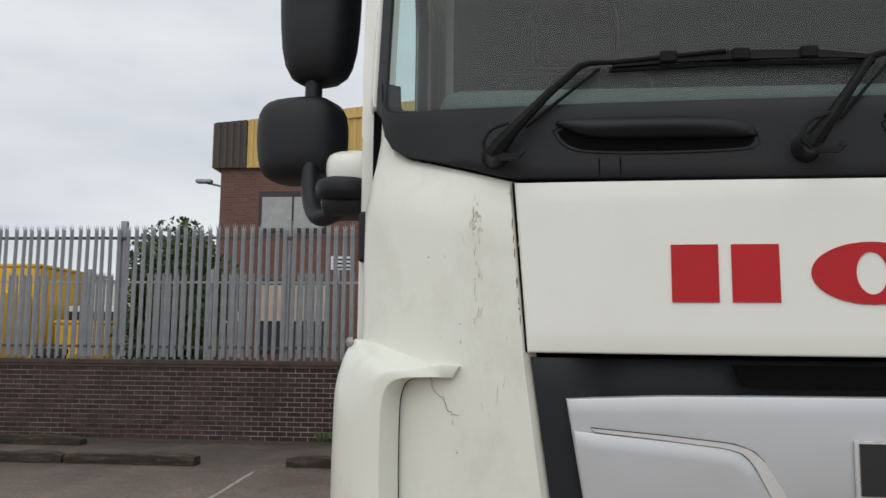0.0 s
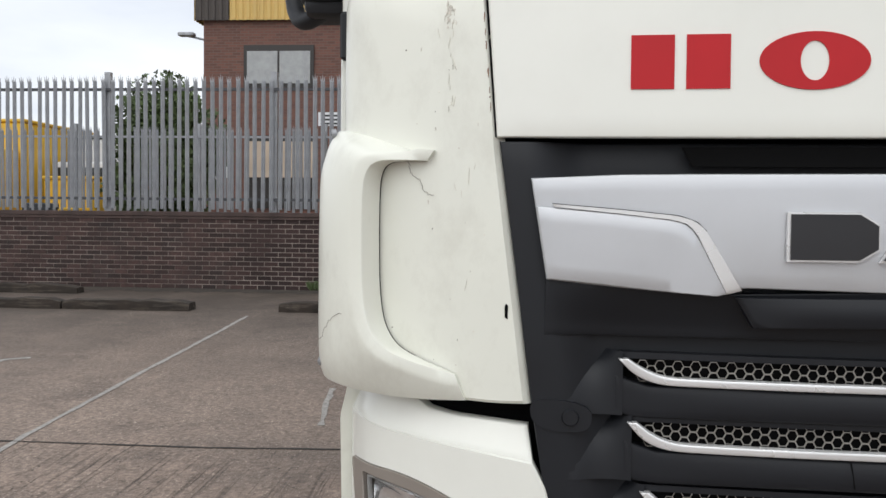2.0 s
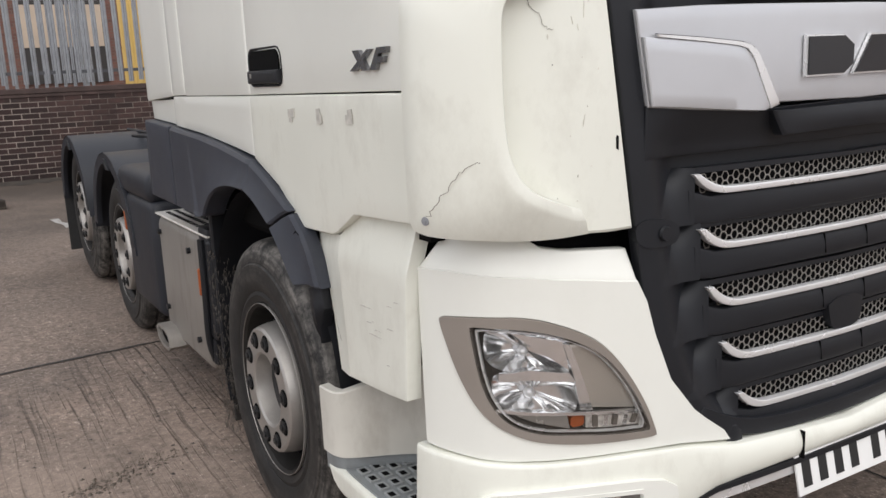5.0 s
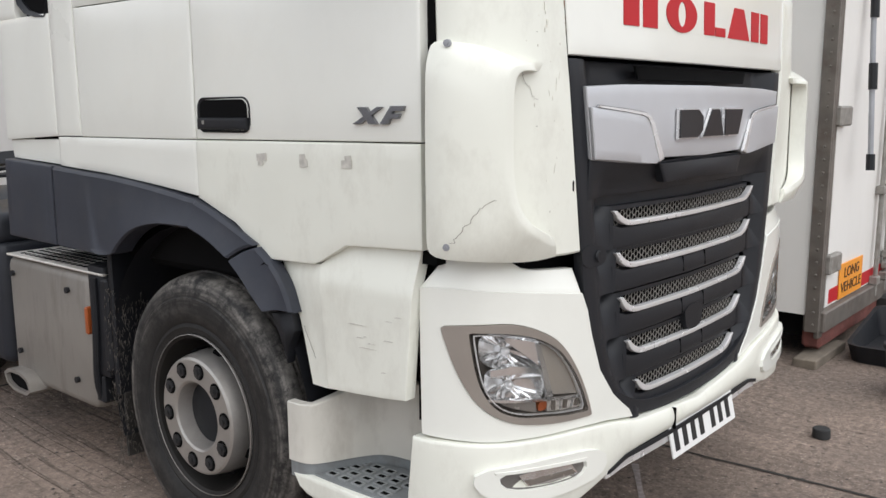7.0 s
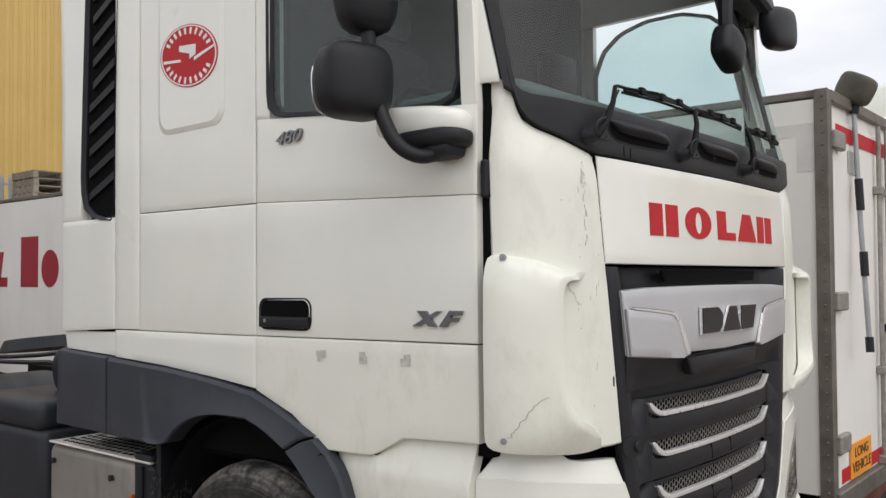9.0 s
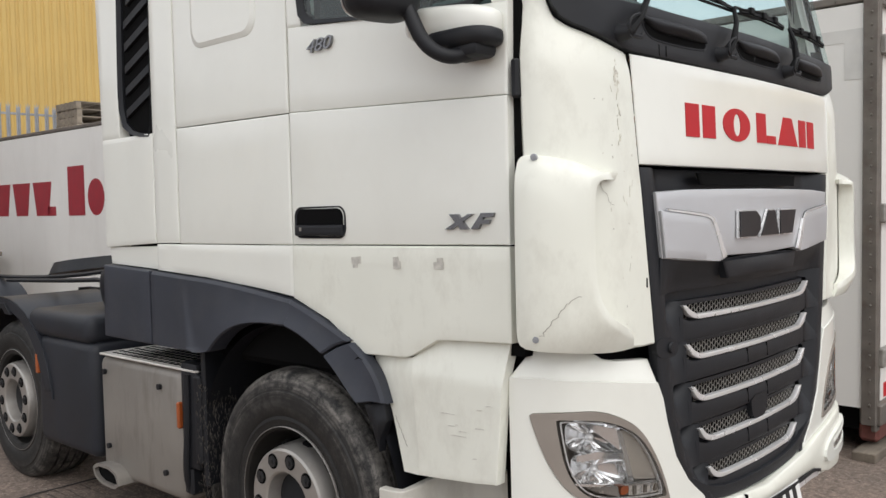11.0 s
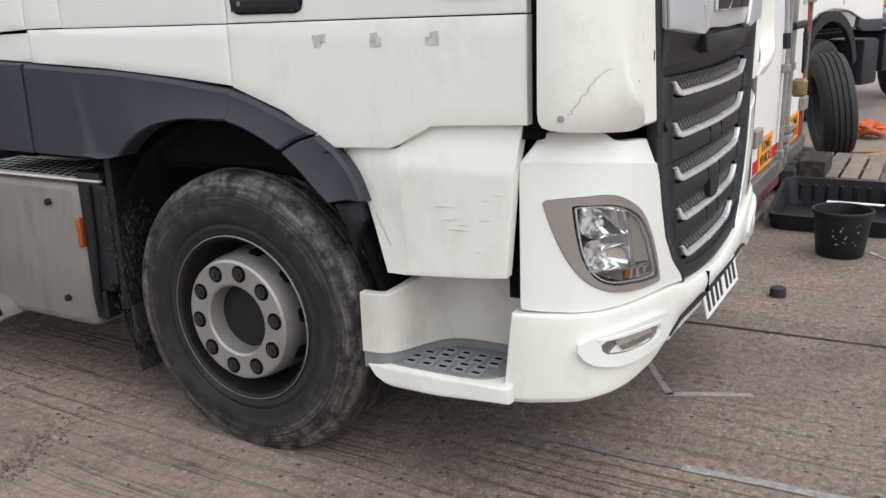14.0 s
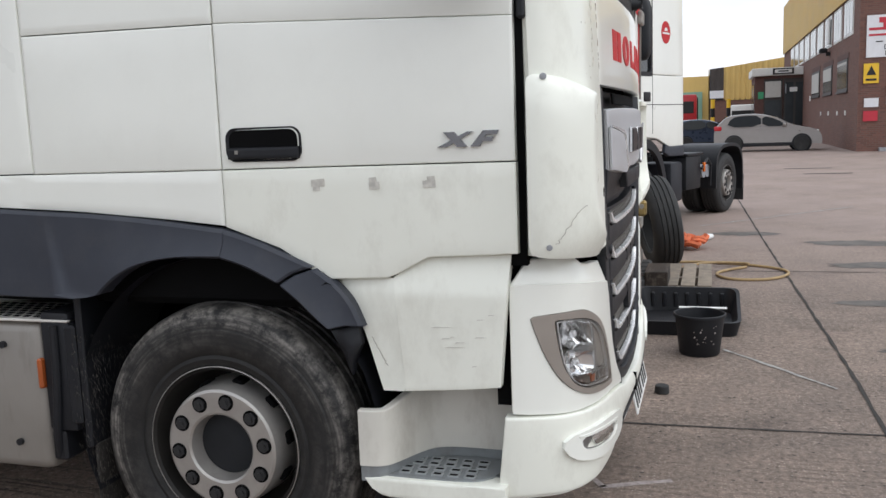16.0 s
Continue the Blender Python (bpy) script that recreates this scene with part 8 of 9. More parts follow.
pal = thing("pallet", "grey weathered wooden pallet lying on the concrete", "pallet")
for k in range(4):
    part("board", boxed(4.95, 6.15, 1.33 + k * 0.145, 1.33 + k * 0.145 + 0.12, 0.115, 0.138, 0.003), PLANK, pal, smooth=False)
for x in (5.0, 5.5, 6.05):
    part("bearer", boxed(x - 0.04, x + 0.04, 1.33, 1.89, 0.0, 0.115, 0.003), PLANK, pal, smooth=False)
tagged(part("timber_block", boxed(4.85, 5.35, 1.70, 1.90, 0.0, 0.27, 0.008, m=None), TIMBER), "dark weathered timber block beside the pallet", "timber").location.z = 0.0
tagged(part("timber_block", boxed(3.3, 3.9, 1.98, 2.12, 0.0, 0.06, 0.006, m=None), PLANK), "thin grey timber offcut under the trailer", "timber")


def trough():
    """A black moulded tray with a higher, ribbed back."""
    t = thing("plastic_tray", "scuffed black moulded plastic tray on the ground", "tray", at=(3.98, 1.52, 0))
    out, inn = rrect(-0.36, 0.36, -0.40, 0.40, 0.1, 6), rrect(-0.335, 0.335, -0.375, 0.375, 0.09, 6)
    bm = bmesh.new()
    hz = lambda p: 0.15 + 0.09 * max(0, min(1, (p[0] - 0.1) / 0.22)) - 0.04 * max(0, min(1, (-p[0] - 0.1) / 0.2))
    a = [bm.verts.new((p[0] * 0.93, p[1] * 0.93, 0.0)) for p in out]
    b = [bm.verts.new((p[0], p[1], hz(p))) for p in out]
    c = [bm.verts.new((p[0], p[1], hz(p))) for p in inn]
    d = [bm.verts.new((p[0] * 0.9, p[1] * 0.9, 0.05)) for p in inn]
    for k in range(len(a)):
        for p, q in ((a, b), (b, c), (c, d)):
            bm.faces.new((p[k - 1], p[k], q[k], q[k - 1]))
    bm.faces.new(a), bm.faces.new(d)
    part("tray", bm, BLACK, t)
    for k in range(7):
        part("rib", boxed(0.30, 0.335, -0.27 + k * 0.09 - 0.015, -0.27 + k * 0.09 + 0.015, 0.08, 0.2, 0.008), BLACK, t)
    part("paper", boxed(-0.15, -0.1, -0.3, 0.05, 0.17, 0.175, m=None), PLATE_WHITE, t, "scrap of white plastic")
    return t


trough()
bk = thing("bucket", "black plastic bucket splashed with white", "bucket", at=(3.17, 1.41, 0))
bm = lathe(bmesh.new(), [(0.0, 0.0), (0.0, 0.128), (0.01, 0.135), (0.262, 0.164), (0.264, 0.174), (0.28, 0.174), (0.285, 0.168), (0.28, 0.162), (0.03, 0.125), (0.02, 0.0)], 40, Matrix.Rotation(radians(-90), 4, "Y"))
part("pail", bm, BLACK, bk)
rnd = random.Random(4)
for k in range(16):
    a, z = radians(rnd.uniform(165, 225)), rnd.uniform(0.08, 0.24)
    r = 0.137 + 0.033 * z / 0.29 + 0.002
    w, h = rnd.uniform(0.002, 0.006), rnd.uniform(0.002, 0.007)
    bm = bmesh.new()
    bm.faces.new([bm.verts.new((r * math.cos(a + w * i / r), r * math.sin(a + w * i / r), z + h * j)) for i, j in ((-1, -1), (1, -0.7), (0.8, 1), (-0.7, 0.8))])
    part("splash", bm, CHALK, bk, smooth=False)
bm = bmesh.new()
bmesh.ops.create_cone(bm, cap_ends=True, segments=28, radius1=0.043, radius2=0.040, depth=0.048, matrix=Matrix.Translation((2.216, 1.61, 0.024)))
bmesh.ops.bevel(bm, geom=list(bm.edges), offset=0.004, segments=1, affect="EDGES")
tagged(part("rubber_puck", bm, RUBBER_CLEAN), "small round dark rubber stop on the concrete", "rubber stop")
HOSE = mat("tan_hose", (0.36, 0.25, 0.12), 0.6, var=0.15, scale=20)
hose = smooth_line([(7.05, 1.95), (7.0, 1.7), (7.05, 1.5), (6.95, 1.2), (6.88, 0.98), (6.7, 0.7), (6.48, 0.57), (6.2, 0.62), (5.98, 0.81), (5.95, 1.05), (6.03, 1.22), (6.28, 1.3), (6.5, 1.2), (6.72, 0.98)], 2)
tagged(part("air_hose", tube(bmesh.new(), [(a, b, 0.016) for a, b in hose], 0.014, 8), HOSE), "loop of tan rubber hose on the concrete", "hose")
tagged(part("air_hose", tube(bmesh.new(), [(a, b, 0.045) for a, b in smooth_line([(6.2, 1.95), (6.35, 1.7), (6.7, 1.5), (6.85, 1.3), (6.8, 1.0), (6.74, 0.95)], 2)], 0.014, 8), HOSE), "second run of tan hose beside the pallet", "hose")
ORANGE_CLOTH = mat("orange_webbing", (0.55, 0.13, 0.05), 0.8, var=0.25, scale=12, bump=0.4)
st = thing("strap_heap", "heap of crumpled orange webbing strap", "strap", at=(8.15, 1.62, 0))
rnd = random.Random(9)
for k in range(7):
    c = (rnd.uniform(-0.12, 0.12), rnd.uniform(-0.14, 0.14))
    pts = [(c[0] + 0.15 * math.cos(a) * rnd.uniform(0.7, 1.2), c[1] + 0.13 * math.sin(a) * rnd.uniform(0.7, 1.2), 0.03 + 0.018 * k + 0.05 * abs(math.sin(a * 1.5))) for a in [radians(40 * i) for i in range(9)]]
    part("loop", tube(bmesh.new(), smooth_line(pts, 1), [0.028] * len(smooth_line(pts, 1)), 5), ORANGE_CLOTH, st)
tagged(part("plastic_bottle", tube(bmesh.new(), [(8.88, 1.42, 0.04), (9.0, 1.36, 0.04), (9.06, 1.33, 0.04), (9.09, 1.315, 0.04)], [0.04, 0.04, 0.03, 0.015], 10), PLATE_WHITE), "small white plastic bottle lying on its side", "bottle")
# loose grit and leaf scraps
bm = bmesh.new()
rnd = random.Random(21)
for k in range(5200):
    x, y = rnd.uniform(-3.2, 6.5), rnd.uniform(0.2, 4.5) if k % 3 else rnd.uniform(-1.2, 6)
    s = rnd.uniform(0.0018, 0.0055)
    z = gz(y)
    p = [bm.verts.new((x + s * rnd.uniform(0.6, 1.2) * math.cos(a), y + s * rnd.uniform(0.6, 1.2) * math.sin(a), z + 0.001)) for a in (0.3, 1.6, 2.9, 4.4)]
    tp = bm.verts.new((x, y, z + s * 0.8))
    for i in range(4):
        bm.faces.new((p[i - 1], p[i], tp))
tagged(part("grit", bm, mat("pale_grit", (0.30, 0.26, 0.22), 0.9, var=0.5, scale=3, bump=0), smooth=False), "scattered pale grit and crumbs", "grit", kind="stuff")
bm = bmesh.new()
rnd = random.Random(22)
for k in range(2600):
    x, y = rnd.uniform(-3.2, 6.5), rnd.uniform(-0.6, 4.8)
    s = rnd.uniform(0.003, 0.010)
    z, turn = gz(y), rnd.uniform(0, 3)
    p = [bm.verts.new((x + s * rnd.uniform(0.5, 1.3) * math.cos(a + turn), y + s * rnd.uniform(0.5, 1.8) * math.sin(a + turn), z + 0.0015)) for a in (0.3, 1.6, 2.9, 4.4)]
    tp = bm.verts.new((x, y, z + s * 0.3))
    for i in range(4):
        bm.faces.new((p[i - 1], p[i], tp))
tagged(part("dark_crumbs", bm, mat("dark_crumb", (0.05, 0.042, 0.036), 0.9, var=0.5, scale=3, bump=0), smooth=False), "scattered dark crumbs and leaf scraps", "crumbs", kind="stuff")

# timber wheel stops near the wall
for x0, x1, y in ((-7.6, -5.9, 11.0), (-5.88, -4.15, 11.02), (-2.98, -2.3, 11.1), (-2.27, -0.55, 11.05), (-9.5, -6.5, 12.6)):
    rnd = random.Random(int(x0 * 10))
    bm, rows = bmesh.new(), []
    count = max(4, int((x1 - x0) / 0.16))
    for q in range(count + 1):
        u = q / count
        x = x0 + (x1 - x0) * u
        tall, half, sway = 0.145 + rnd.uniform(-0.018, 0.012), 0.115 + rnd.uniform(-0.012, 0.012), rnd.uniform(-0.012, 0.012)
        worn = 0.75 if q in (0, count) else 1.0
        prof = ((-1, 0.0), (-1.03, 0.5), (-0.92, 0.9), (-0.55, 1.0), (0.3, 0.97), (0.85, 0.92), (1.0, 0.5), (1, 0.0))
        rows.append([bm.verts.new((x, y + sway + half * a, gz(y) - 0.005 + tall * (b * worn + rnd.uniform(-0.03, 0.03) * (b > 0.3)))) for a, b in prof])
    for p, q in zip(rows, rows[1:]):
        for v in range(7):
            bm.faces.new((p[v], q[v], q[v + 1], p[v + 1]))
    bm.faces.new(rows[0]), bm.faces.new(rows[-1][::-1])
    tagged(part("timber_baulk", bm, TIMBER), "weathered dark timber baulk used as a wheel stop", "timber", group="timber wheel stops")
bm = bmesh.new()
rnd = random.Random(6)
for k in range(40):
    a = rnd.uniform(0, 6.28)
    c = Vector((-3.05 + rnd.uniform(-0.08, 0.08), WY - 0.06, gz(WY)))
    d = Vector((math.cos(a) * 0.07, math.sin(a) * 0.05, rnd.uniform(0.05, 0.14)))
    bm.faces.new((bm.verts.new(c), bm.verts.new(c + d + Vector((0.015, 0, 0))), bm.verts.new(c + d * 1.3)))
tagged(part("weed", bm, LEAF, smooth=False), "small green weed at the foot of the wall", "weed")

# a trestle leans on the far end of the box trailer, pallets are stacked behind the fence
tr = thing("timber_trestle", "small weathered timber trestle leaning on the trailer", "trestle")
for y in (15.5, 15.72, 15.94, 16.1):
    part("leg", boxed(-0.02, 0.02, -0.035, 0.035, 0.0, 0.72, 0.004, m=Matrix.Translation((3.18, y, gz(y) - 0.01)) @ Matrix.Rotation(radians(8), 4, "Y") @ Matrix.Rotation(radians(-9), 4, "X")), PLANK, tr, smooth=False)
part("top_rail", boxed(3.25, 3.31, 15.35, 16.15, gz(15.7) + 0.69, gz(15.7) + 0.76, 0.005), PLANK, tr, smooth=False)
stack = thing("pallet_stack", "tall stack of weathered wooden pallets behind the fence", "pallets")
base = gz(13.6)
bearer = boxed(-0.05, 0.05, -0.46, 0.46, 0.0, 0.12)
first_bearer = part("pallet", bearer, PLANK, stack, smooth=False)
first_bearer.location = (6.15, 17.76, base)
first_board = part("board", boxed(-0.6, 0.6, -0.06, 0.06, 0.12, 0.142), PLANK, first_bearer, smooth=False)
first_board.location = (0, -0.4, 0)
for q in range(25):
    p = first_bearer
    if q:
        p = new("pallet", first_bearer.data)
        p.parent, p.location = stack, (6.15 + 0.01 * (q % 3), 17.76 + 0.012 * (q % 2), base + q * 0.144)
    for dx in (-0.55, 0.5):
        o = new("bearer", first_bearer.data)
        o.parent, o.location = p, (dx, 0, 0)
    for k in range(0 if q else 1, 5):
        o = new("board", first_board.data)
        o.parent, o.location = p, (0, -0.4 + 0.2 * k, 0)
# ---- beyond the fence: tree, yellow vehicles ----
tree = thing("tree", "dense dark green tree behind the palisade fence", "tree", at=(-8.05, 19.6, 0.4))
part("trunk", tube(bmesh.new(), [(0, 0, 0), (0.03, 0, 0.8), (-0.05, 0.05, 1.6), (0.05, 0, 2.6)], [0.16, 0.13, 0.1, 0.05], 10), BARK, tree)
rnd = random.Random(13)
bm = bmesh.new()
for k in range(14):
    a = rnd.uniform(0, 6.28)
    z = rnd.uniform(0.7, 2.2)
    tube(bm, [(0, 0, z), (0.35 * math.cos(a), 0.35 * math.sin(a), z + 0.4), (0.85 * math.cos(a), 0.85 * math.sin(a), z + 0.9)], [0.05, 0.03, 0.012], 6)
part("limb", bm, BARK, tree)
lv = []
fv = []
for k in range(24000):
    a, u, v = rnd.uniform(0, 6.283), rnd.uniform(-1, 1), rnd.random() ** 0.4
    lump = 0.8 + 0.2 * math.sin(a * 3 + u * 5) + 0.12 * math.sin(a * 7 - u * 9)
    c = Vector((1.5 * v * lump * math.sqrt(1 - u * u) * math.cos(a), 1.0 * v * lump * math.sqrt(1 - u * u) * math.sin(a), 2.4 + 2.1 * v * min(lump, 0.98) * u))
    if c.z < 0.3:
        continue
    n1 = Vector((rnd.gauss(0, 1), rnd.gauss(0, 1), rnd.gauss(0, 1))).normalized() * rnd.uniform(0.045, 0.085)
    n2 = n1.orthogonal().normalized() * n1.length * 0.55
    i = len(lv)
    lv += [c - n1, c + n2, c + n1, c - n2]
    fv.append((i, i + 1, i + 2, i + 3))
me = bpy.data.meshes.new("crown")
me.from_pydata(lv, [], fv)
me.materials.append(LEAF)
cr = new("crown", me)
cr.parent = tree
VAN_YELLOW = mat("yellow_van_paint", (0.68, 0.42, 0.03), 0.35, var=0.04, bump=0.01)


def box_van(x, y, w, h, tone, roof, label):
    v = thing("box_van", label, "van", at=(x, y, 0.351))
    part("box", boxed(0, w, 0, 3.6, 0.75, h, 0.05), tone, v)
    part("top_rail", boxed(-0.02, w + 0.02, -0.02, 3.6, h, h + 0.08, 0.02), roof, v)
    part("cab", boxed(0.1, w - 0.1, -1.3, 0, 0.5, h - 0.7, 0.12, seg=2), tone, v)
    part("windscreen", boxed(0.22, w - 0.22, -1.33, -1.2, 1.4, h - 0.85, 0.03), mat("van_glass", (0.03, 0.035, 0.04), 0.1, bump=0), v)
    part("bumper", boxed(0.1, w - 0.1, -1.4, -1.2, 0.45, 0.75, 0.04), BLACK, v)
    for wx in (0.15, w - 0.45):
        for wy in (-0.7, 2.6):
            part("wheel", lathe(bmesh.new(), [(wx, 0), (wx, 0.2), (wx, 0.38), (wx + 0.28, 0.38), (wx + 0.28, 0)], 20, Matrix.Translation((0, wy, 0.38))), RUBBER_CLEAN, v)
    return v


box_van(-14.4, 21, 2.1, 3.45, VAN_YELLOW, VAN_YELLOW, "yellow box van parked behind the fence")
box_van(-12.1, 23, 2.0, 3.2, mat("white_van_body", (0.6, 0.6, 0.6), 0.5), BLACK, "white box van with a dark roof rail")
box_van(-11.6, 20.6, 1.3, 2.0, VAN_YELLOW, VAN_YELLOW, "small yellow van parked behind the fence")

# ---- far side of the yard ----
office = thing("office_building", "brown brick office building with yellow cladding and a glazed porch", "building")
OX, OY = 35.5, -4.2
part("wall", boxed(OX, OX + 38, OY - 16, OY, 0, 7.2), FAR_BRICK, office, "brown brick wall", smooth=False)
part("cladding", clad(bmesh.new(), (OX + 38, OY + 0.08), (OX, OY + 0.08), 6.3, 10.0, 9.6, 0.4, 0.05), YELLOW, office, "yellow profiled cladding", smooth=False)
part("cladding", clad(bmesh.new(), (OX - 0.08, OY + 0.08), (OX - 0.08, OY - 16), 6.4, 9.6, 9.6, 0.4, 0.05), YELLOW, office, smooth=False)
FRAME_WHITE = mat("white_window_frame", (0.72, 0.72, 0.70), 0.5, var=0.03, bump=0)
OFFICE_GLASS = mat("office_glass", (0.10, 0.11, 0.12), 0.08, var=0.2, scale=0.8, bump=0)
for k in range(9):
    x = OX + 1.5 + k * 3.4
    w = part("window", boxed(x, x + 2.6, OY - 0.05, OY + 0.04, 4.75, 6.25), FRAME_WHITE, office, "white-framed upper window")
    for j in range(3):
        part("pane", boxed(x + 0.12 + j * 0.82, x + 0.82 + j * 0.82, OY + 0.03, OY + 0.05, 4.85, 6.15), OFFICE_GLASS, w)
part("open_casement", boxed(OX + 8.4, OX + 9.3, OY + 0.1, OY + 0.16, 4.9, 6.1, m=None), FRAME_WHITE, office)
PANE_DARK = mat("dark_glazing", (0.03, 0.036, 0.04), 0.15, var=0.3, scale=0.8, bump=0, spec=0.3)
BLIND = mat("pale_roller_blind", (0.50, 0.49, 0.46), 0.8, var=0.05, bump=0.02)
for x0, x1, drop in ((38.3, 41.5, 3.62), (43.4, 46.8, 3.12), (48.5, 52.2, 2.68)):
    w = part("window", boxed(x0, x1, OY - 0.05, OY + 0.04, 2.5, 3.85), WINDOW_FRAME, office, "dark-framed ground floor window")
    part("pane", boxed(x0 + 0.15, x1 - 0.15, OY + 0.03, OY + 0.05, 2.62, 3.73), PANE_DARK, w)
    part("blind", boxed(x0 + 0.15, x1 - 0.15, OY + 0.045, OY + 0.06, drop, 3.73), BLIND, w)
    part("lintel", boxed(x0 - 0.2, x1 + 0.2, OY, OY + 0.02, 3.87, 4.1), mat("soldier_course", (0.10, 0.055, 0.048), 0.85, var=0.2), w)
    part("window_sill", boxed(x0 - 0.1, x1 + 0.1, OY, OY + 0.08, 2.42, 2.5, 0.01), WINDOW_FRAME, w)
for x in (38.6, 41.2, 44.4, 47.6):
    part("wall_vent", boxed(x, x + 0.3, OY, OY + 0.03, 1.45, 1.65), FRAME_WHITE, office)
part("notice", boxed(53.0, 53.5, OY, OY + 0.03, 2.3, 2.6), FRAME_WHITE, office)
lamp = part("wall_lamp", boxed(44.2, 44.8, OY + 0.15, OY + 0.5, 4.5, 4.72, 0.05), BLACK, office)
part("bracket", boxed(44.45, 44.55, OY, OY + 0.2, 4.35, 4.55), BLACK, lamp)
PORCH_BRICK = mat("porch_brick", (0.10, 0.05, 0.042), 0.85, var=0.2)
PX = 57.7
porch = part("porch", boxed(PX, PX + 5, OY, -1.3, 0, 4.05), PORCH_BRICK, office, "dark brick entrance porch", smooth=False)
part("porch_fascia", boxed(PX - 0.25, PX + 5, OY, -1.1, 4.05, 4.55, 0.03), FRAME_WHITE, porch)
fs = part("fascia_sign", boxed(PX - 0.32, PX - 0.26, -3.62, -2.36, 4.12, 4.5), BLACK, porch)
part("sign_face", boxed(PX - 0.335, PX - 0.318, -3.5, -2.48, 4.2, 4.42), FRAME_WHITE, fs)
part("writing_bar", boxed(PX - 0.345, PX - 0.334, -3.3, -2.68, 4.27, 4.35), INK, fs)
wd = part("porch_window", boxed(PX - 0.08, PX, -2.98, -1.85, 0.9, 3.85), WINDOW_FRAME, porch, "dark-framed porch window")
part("pane", boxed(PX - 0.1, PX - 0.07, -2.88, -1.93, 1.1, 2.5), PANE_DARK, wd)
part("pane", boxed(PX - 0.1, PX - 0.07, -2.88, -1.93, 2.68, 3.73), PANE_DARK, wd)
part("blind", boxed(PX - 0.115, PX - 0.098, -2.88, -1.93, 2.68, 3.70), BLIND, wd)
dr = part("porch_door", boxed(PX - 0.08, PX, -4.35, -3.05, 0.1, 3.85), WINDOW_FRAME, porch, "dark glazed entrance door")
part("pane", boxed(PX - 0.1, PX - 0.07, -3.62, -3.15, 0.9, 3.6), PANE_DARK, dr)
part("pane", boxed(PX - 0.1, PX - 0.07, -4.28, -3.76, 0.9, 3.6), PANE_DARK, dr)
part("door_sticker", boxed(PX - 0.115, PX - 0.098, -3.85, -3.4, 3.0, 3.28, 0.01), FRAME_WHITE, dr)
part("handle", boxed(PX - 0.16, PX - 0.1, -3.2, -3.14, 2.9, 3.5, 0.01), STEEL, dr)
part("notice", boxed(PX - 0.04, PX - 0.003, -1.84, -1.5, 2.62, 3.06), mat("green_notice", (0.05, 0.3, 0.14), 0.5), porch)
part("side_window", boxed(PX + 0.4, PX + 4, -1.32, -1.27, 1.2, 3.6), PANE_DARK, porch)
SIGN_RED = mat("red_sign", (0.5, 0.03, 0.05), 0.5, var=0.05, bump=0)
SIGN_YELLOW = mat("yellow_sign", (0.8, 0.5, 0.03), 0.5, var=0.05, bump=0)


def office_sign(y0, y1, z0, z1, material, name="sign", label=""):
    return part(name, boxed(OX - 0.05, OX - 0.005, y1 + 0.17, y0 + 0.17, z0, z1), material, office, label)


big = office_sign(-4.62, -7.2, 3.68, 5.3, SIGN_WHITE, "sign", "large white sign with a red emblem and black words")
part("emblem_shape", boxed(OX - 0.062, OX - 0.051, -7.03, -4.53, 4.72, 4.82), SIGN_RED, big)
part("emblem_shape", boxed(OX - 0.062, OX - 0.051, -7.03, -4.88, 5.0, 5.2), SIGN_RED, big)
part("emblem_shape", boxed(OX - 0.063, OX - 0.051, -5.33, -5.03, 4.82, 5.0), SIGN_RED, big)
part("writing_bar", boxed(OX - 0.062, OX - 0.051, -6.93, -4.53, 4.5, 4.58), SIGN_RED, big)
for txt, y, z in (("VISITORS", -5.98, 4.28), ("DRIVERS", -5.58, 4.05), ("NO", -5.33, 3.82)):
    words(txt, 0.27, Matrix.Translation((OX - 0.06, y, z)) @ Matrix.Rotation(radians(-90), 4, "Z") @ Matrix.Rotation(radians(90), 4, "X"), INK, big, depth=0.003)
part("arrow", boxed(OX - 0.062, OX - 0.051, -5.03, -4.78, 4.26, 4.30), INK, big)
hz = office_sign(-4.55, -5.1, 2.68, 3.45, SIGN_YELLOW, "sign", "yellow warning sign with a black triangle")
bm = bmesh.new()
slab(bm, [(-4.48, 3.0), (-4.83, 3.0), (-4.655, 3.36)], lambda a, b, o: Vector((OX - 0.055 - o, a, b)), 0.006, 0.006)
part("triangle", bm, INK, hz, smooth=False)
part("writing_bar", boxed(OX - 0.06, OX - 0.051, -4.85, -4.46, 2.78, 2.86), INK, hz)
office_sign(-4.6, -5.12, 1.75, 2.1, SIGN_WHITE)
office_sign(-4.58, -5.1, 1.2, 1.6, SIGN_RED)
office_sign(-5.4, -6.2, 1.8, 2.6, SIGN_WHITE)
part("meter_box", boxed(OX - 0.3, OX, -6.6, -5.0, 0.0, 0.15), STEEL, office)

# cars
SILVER_CAR = mat("silver_car_paint", (0.27, 0.245, 0.23), 0.3, 0.4, var=0.03, bump=0, coat=0.5)
BLUE_CAR = mat("dark_blue_car_paint", (0.035, 0.05, 0.085), 0.28, 0.3, var=0.05, bump=0, coat=0.5)
TAIL = mat("red_tail_lamp", (0.5, 0.02, 0.03), 0.2, bump=0)


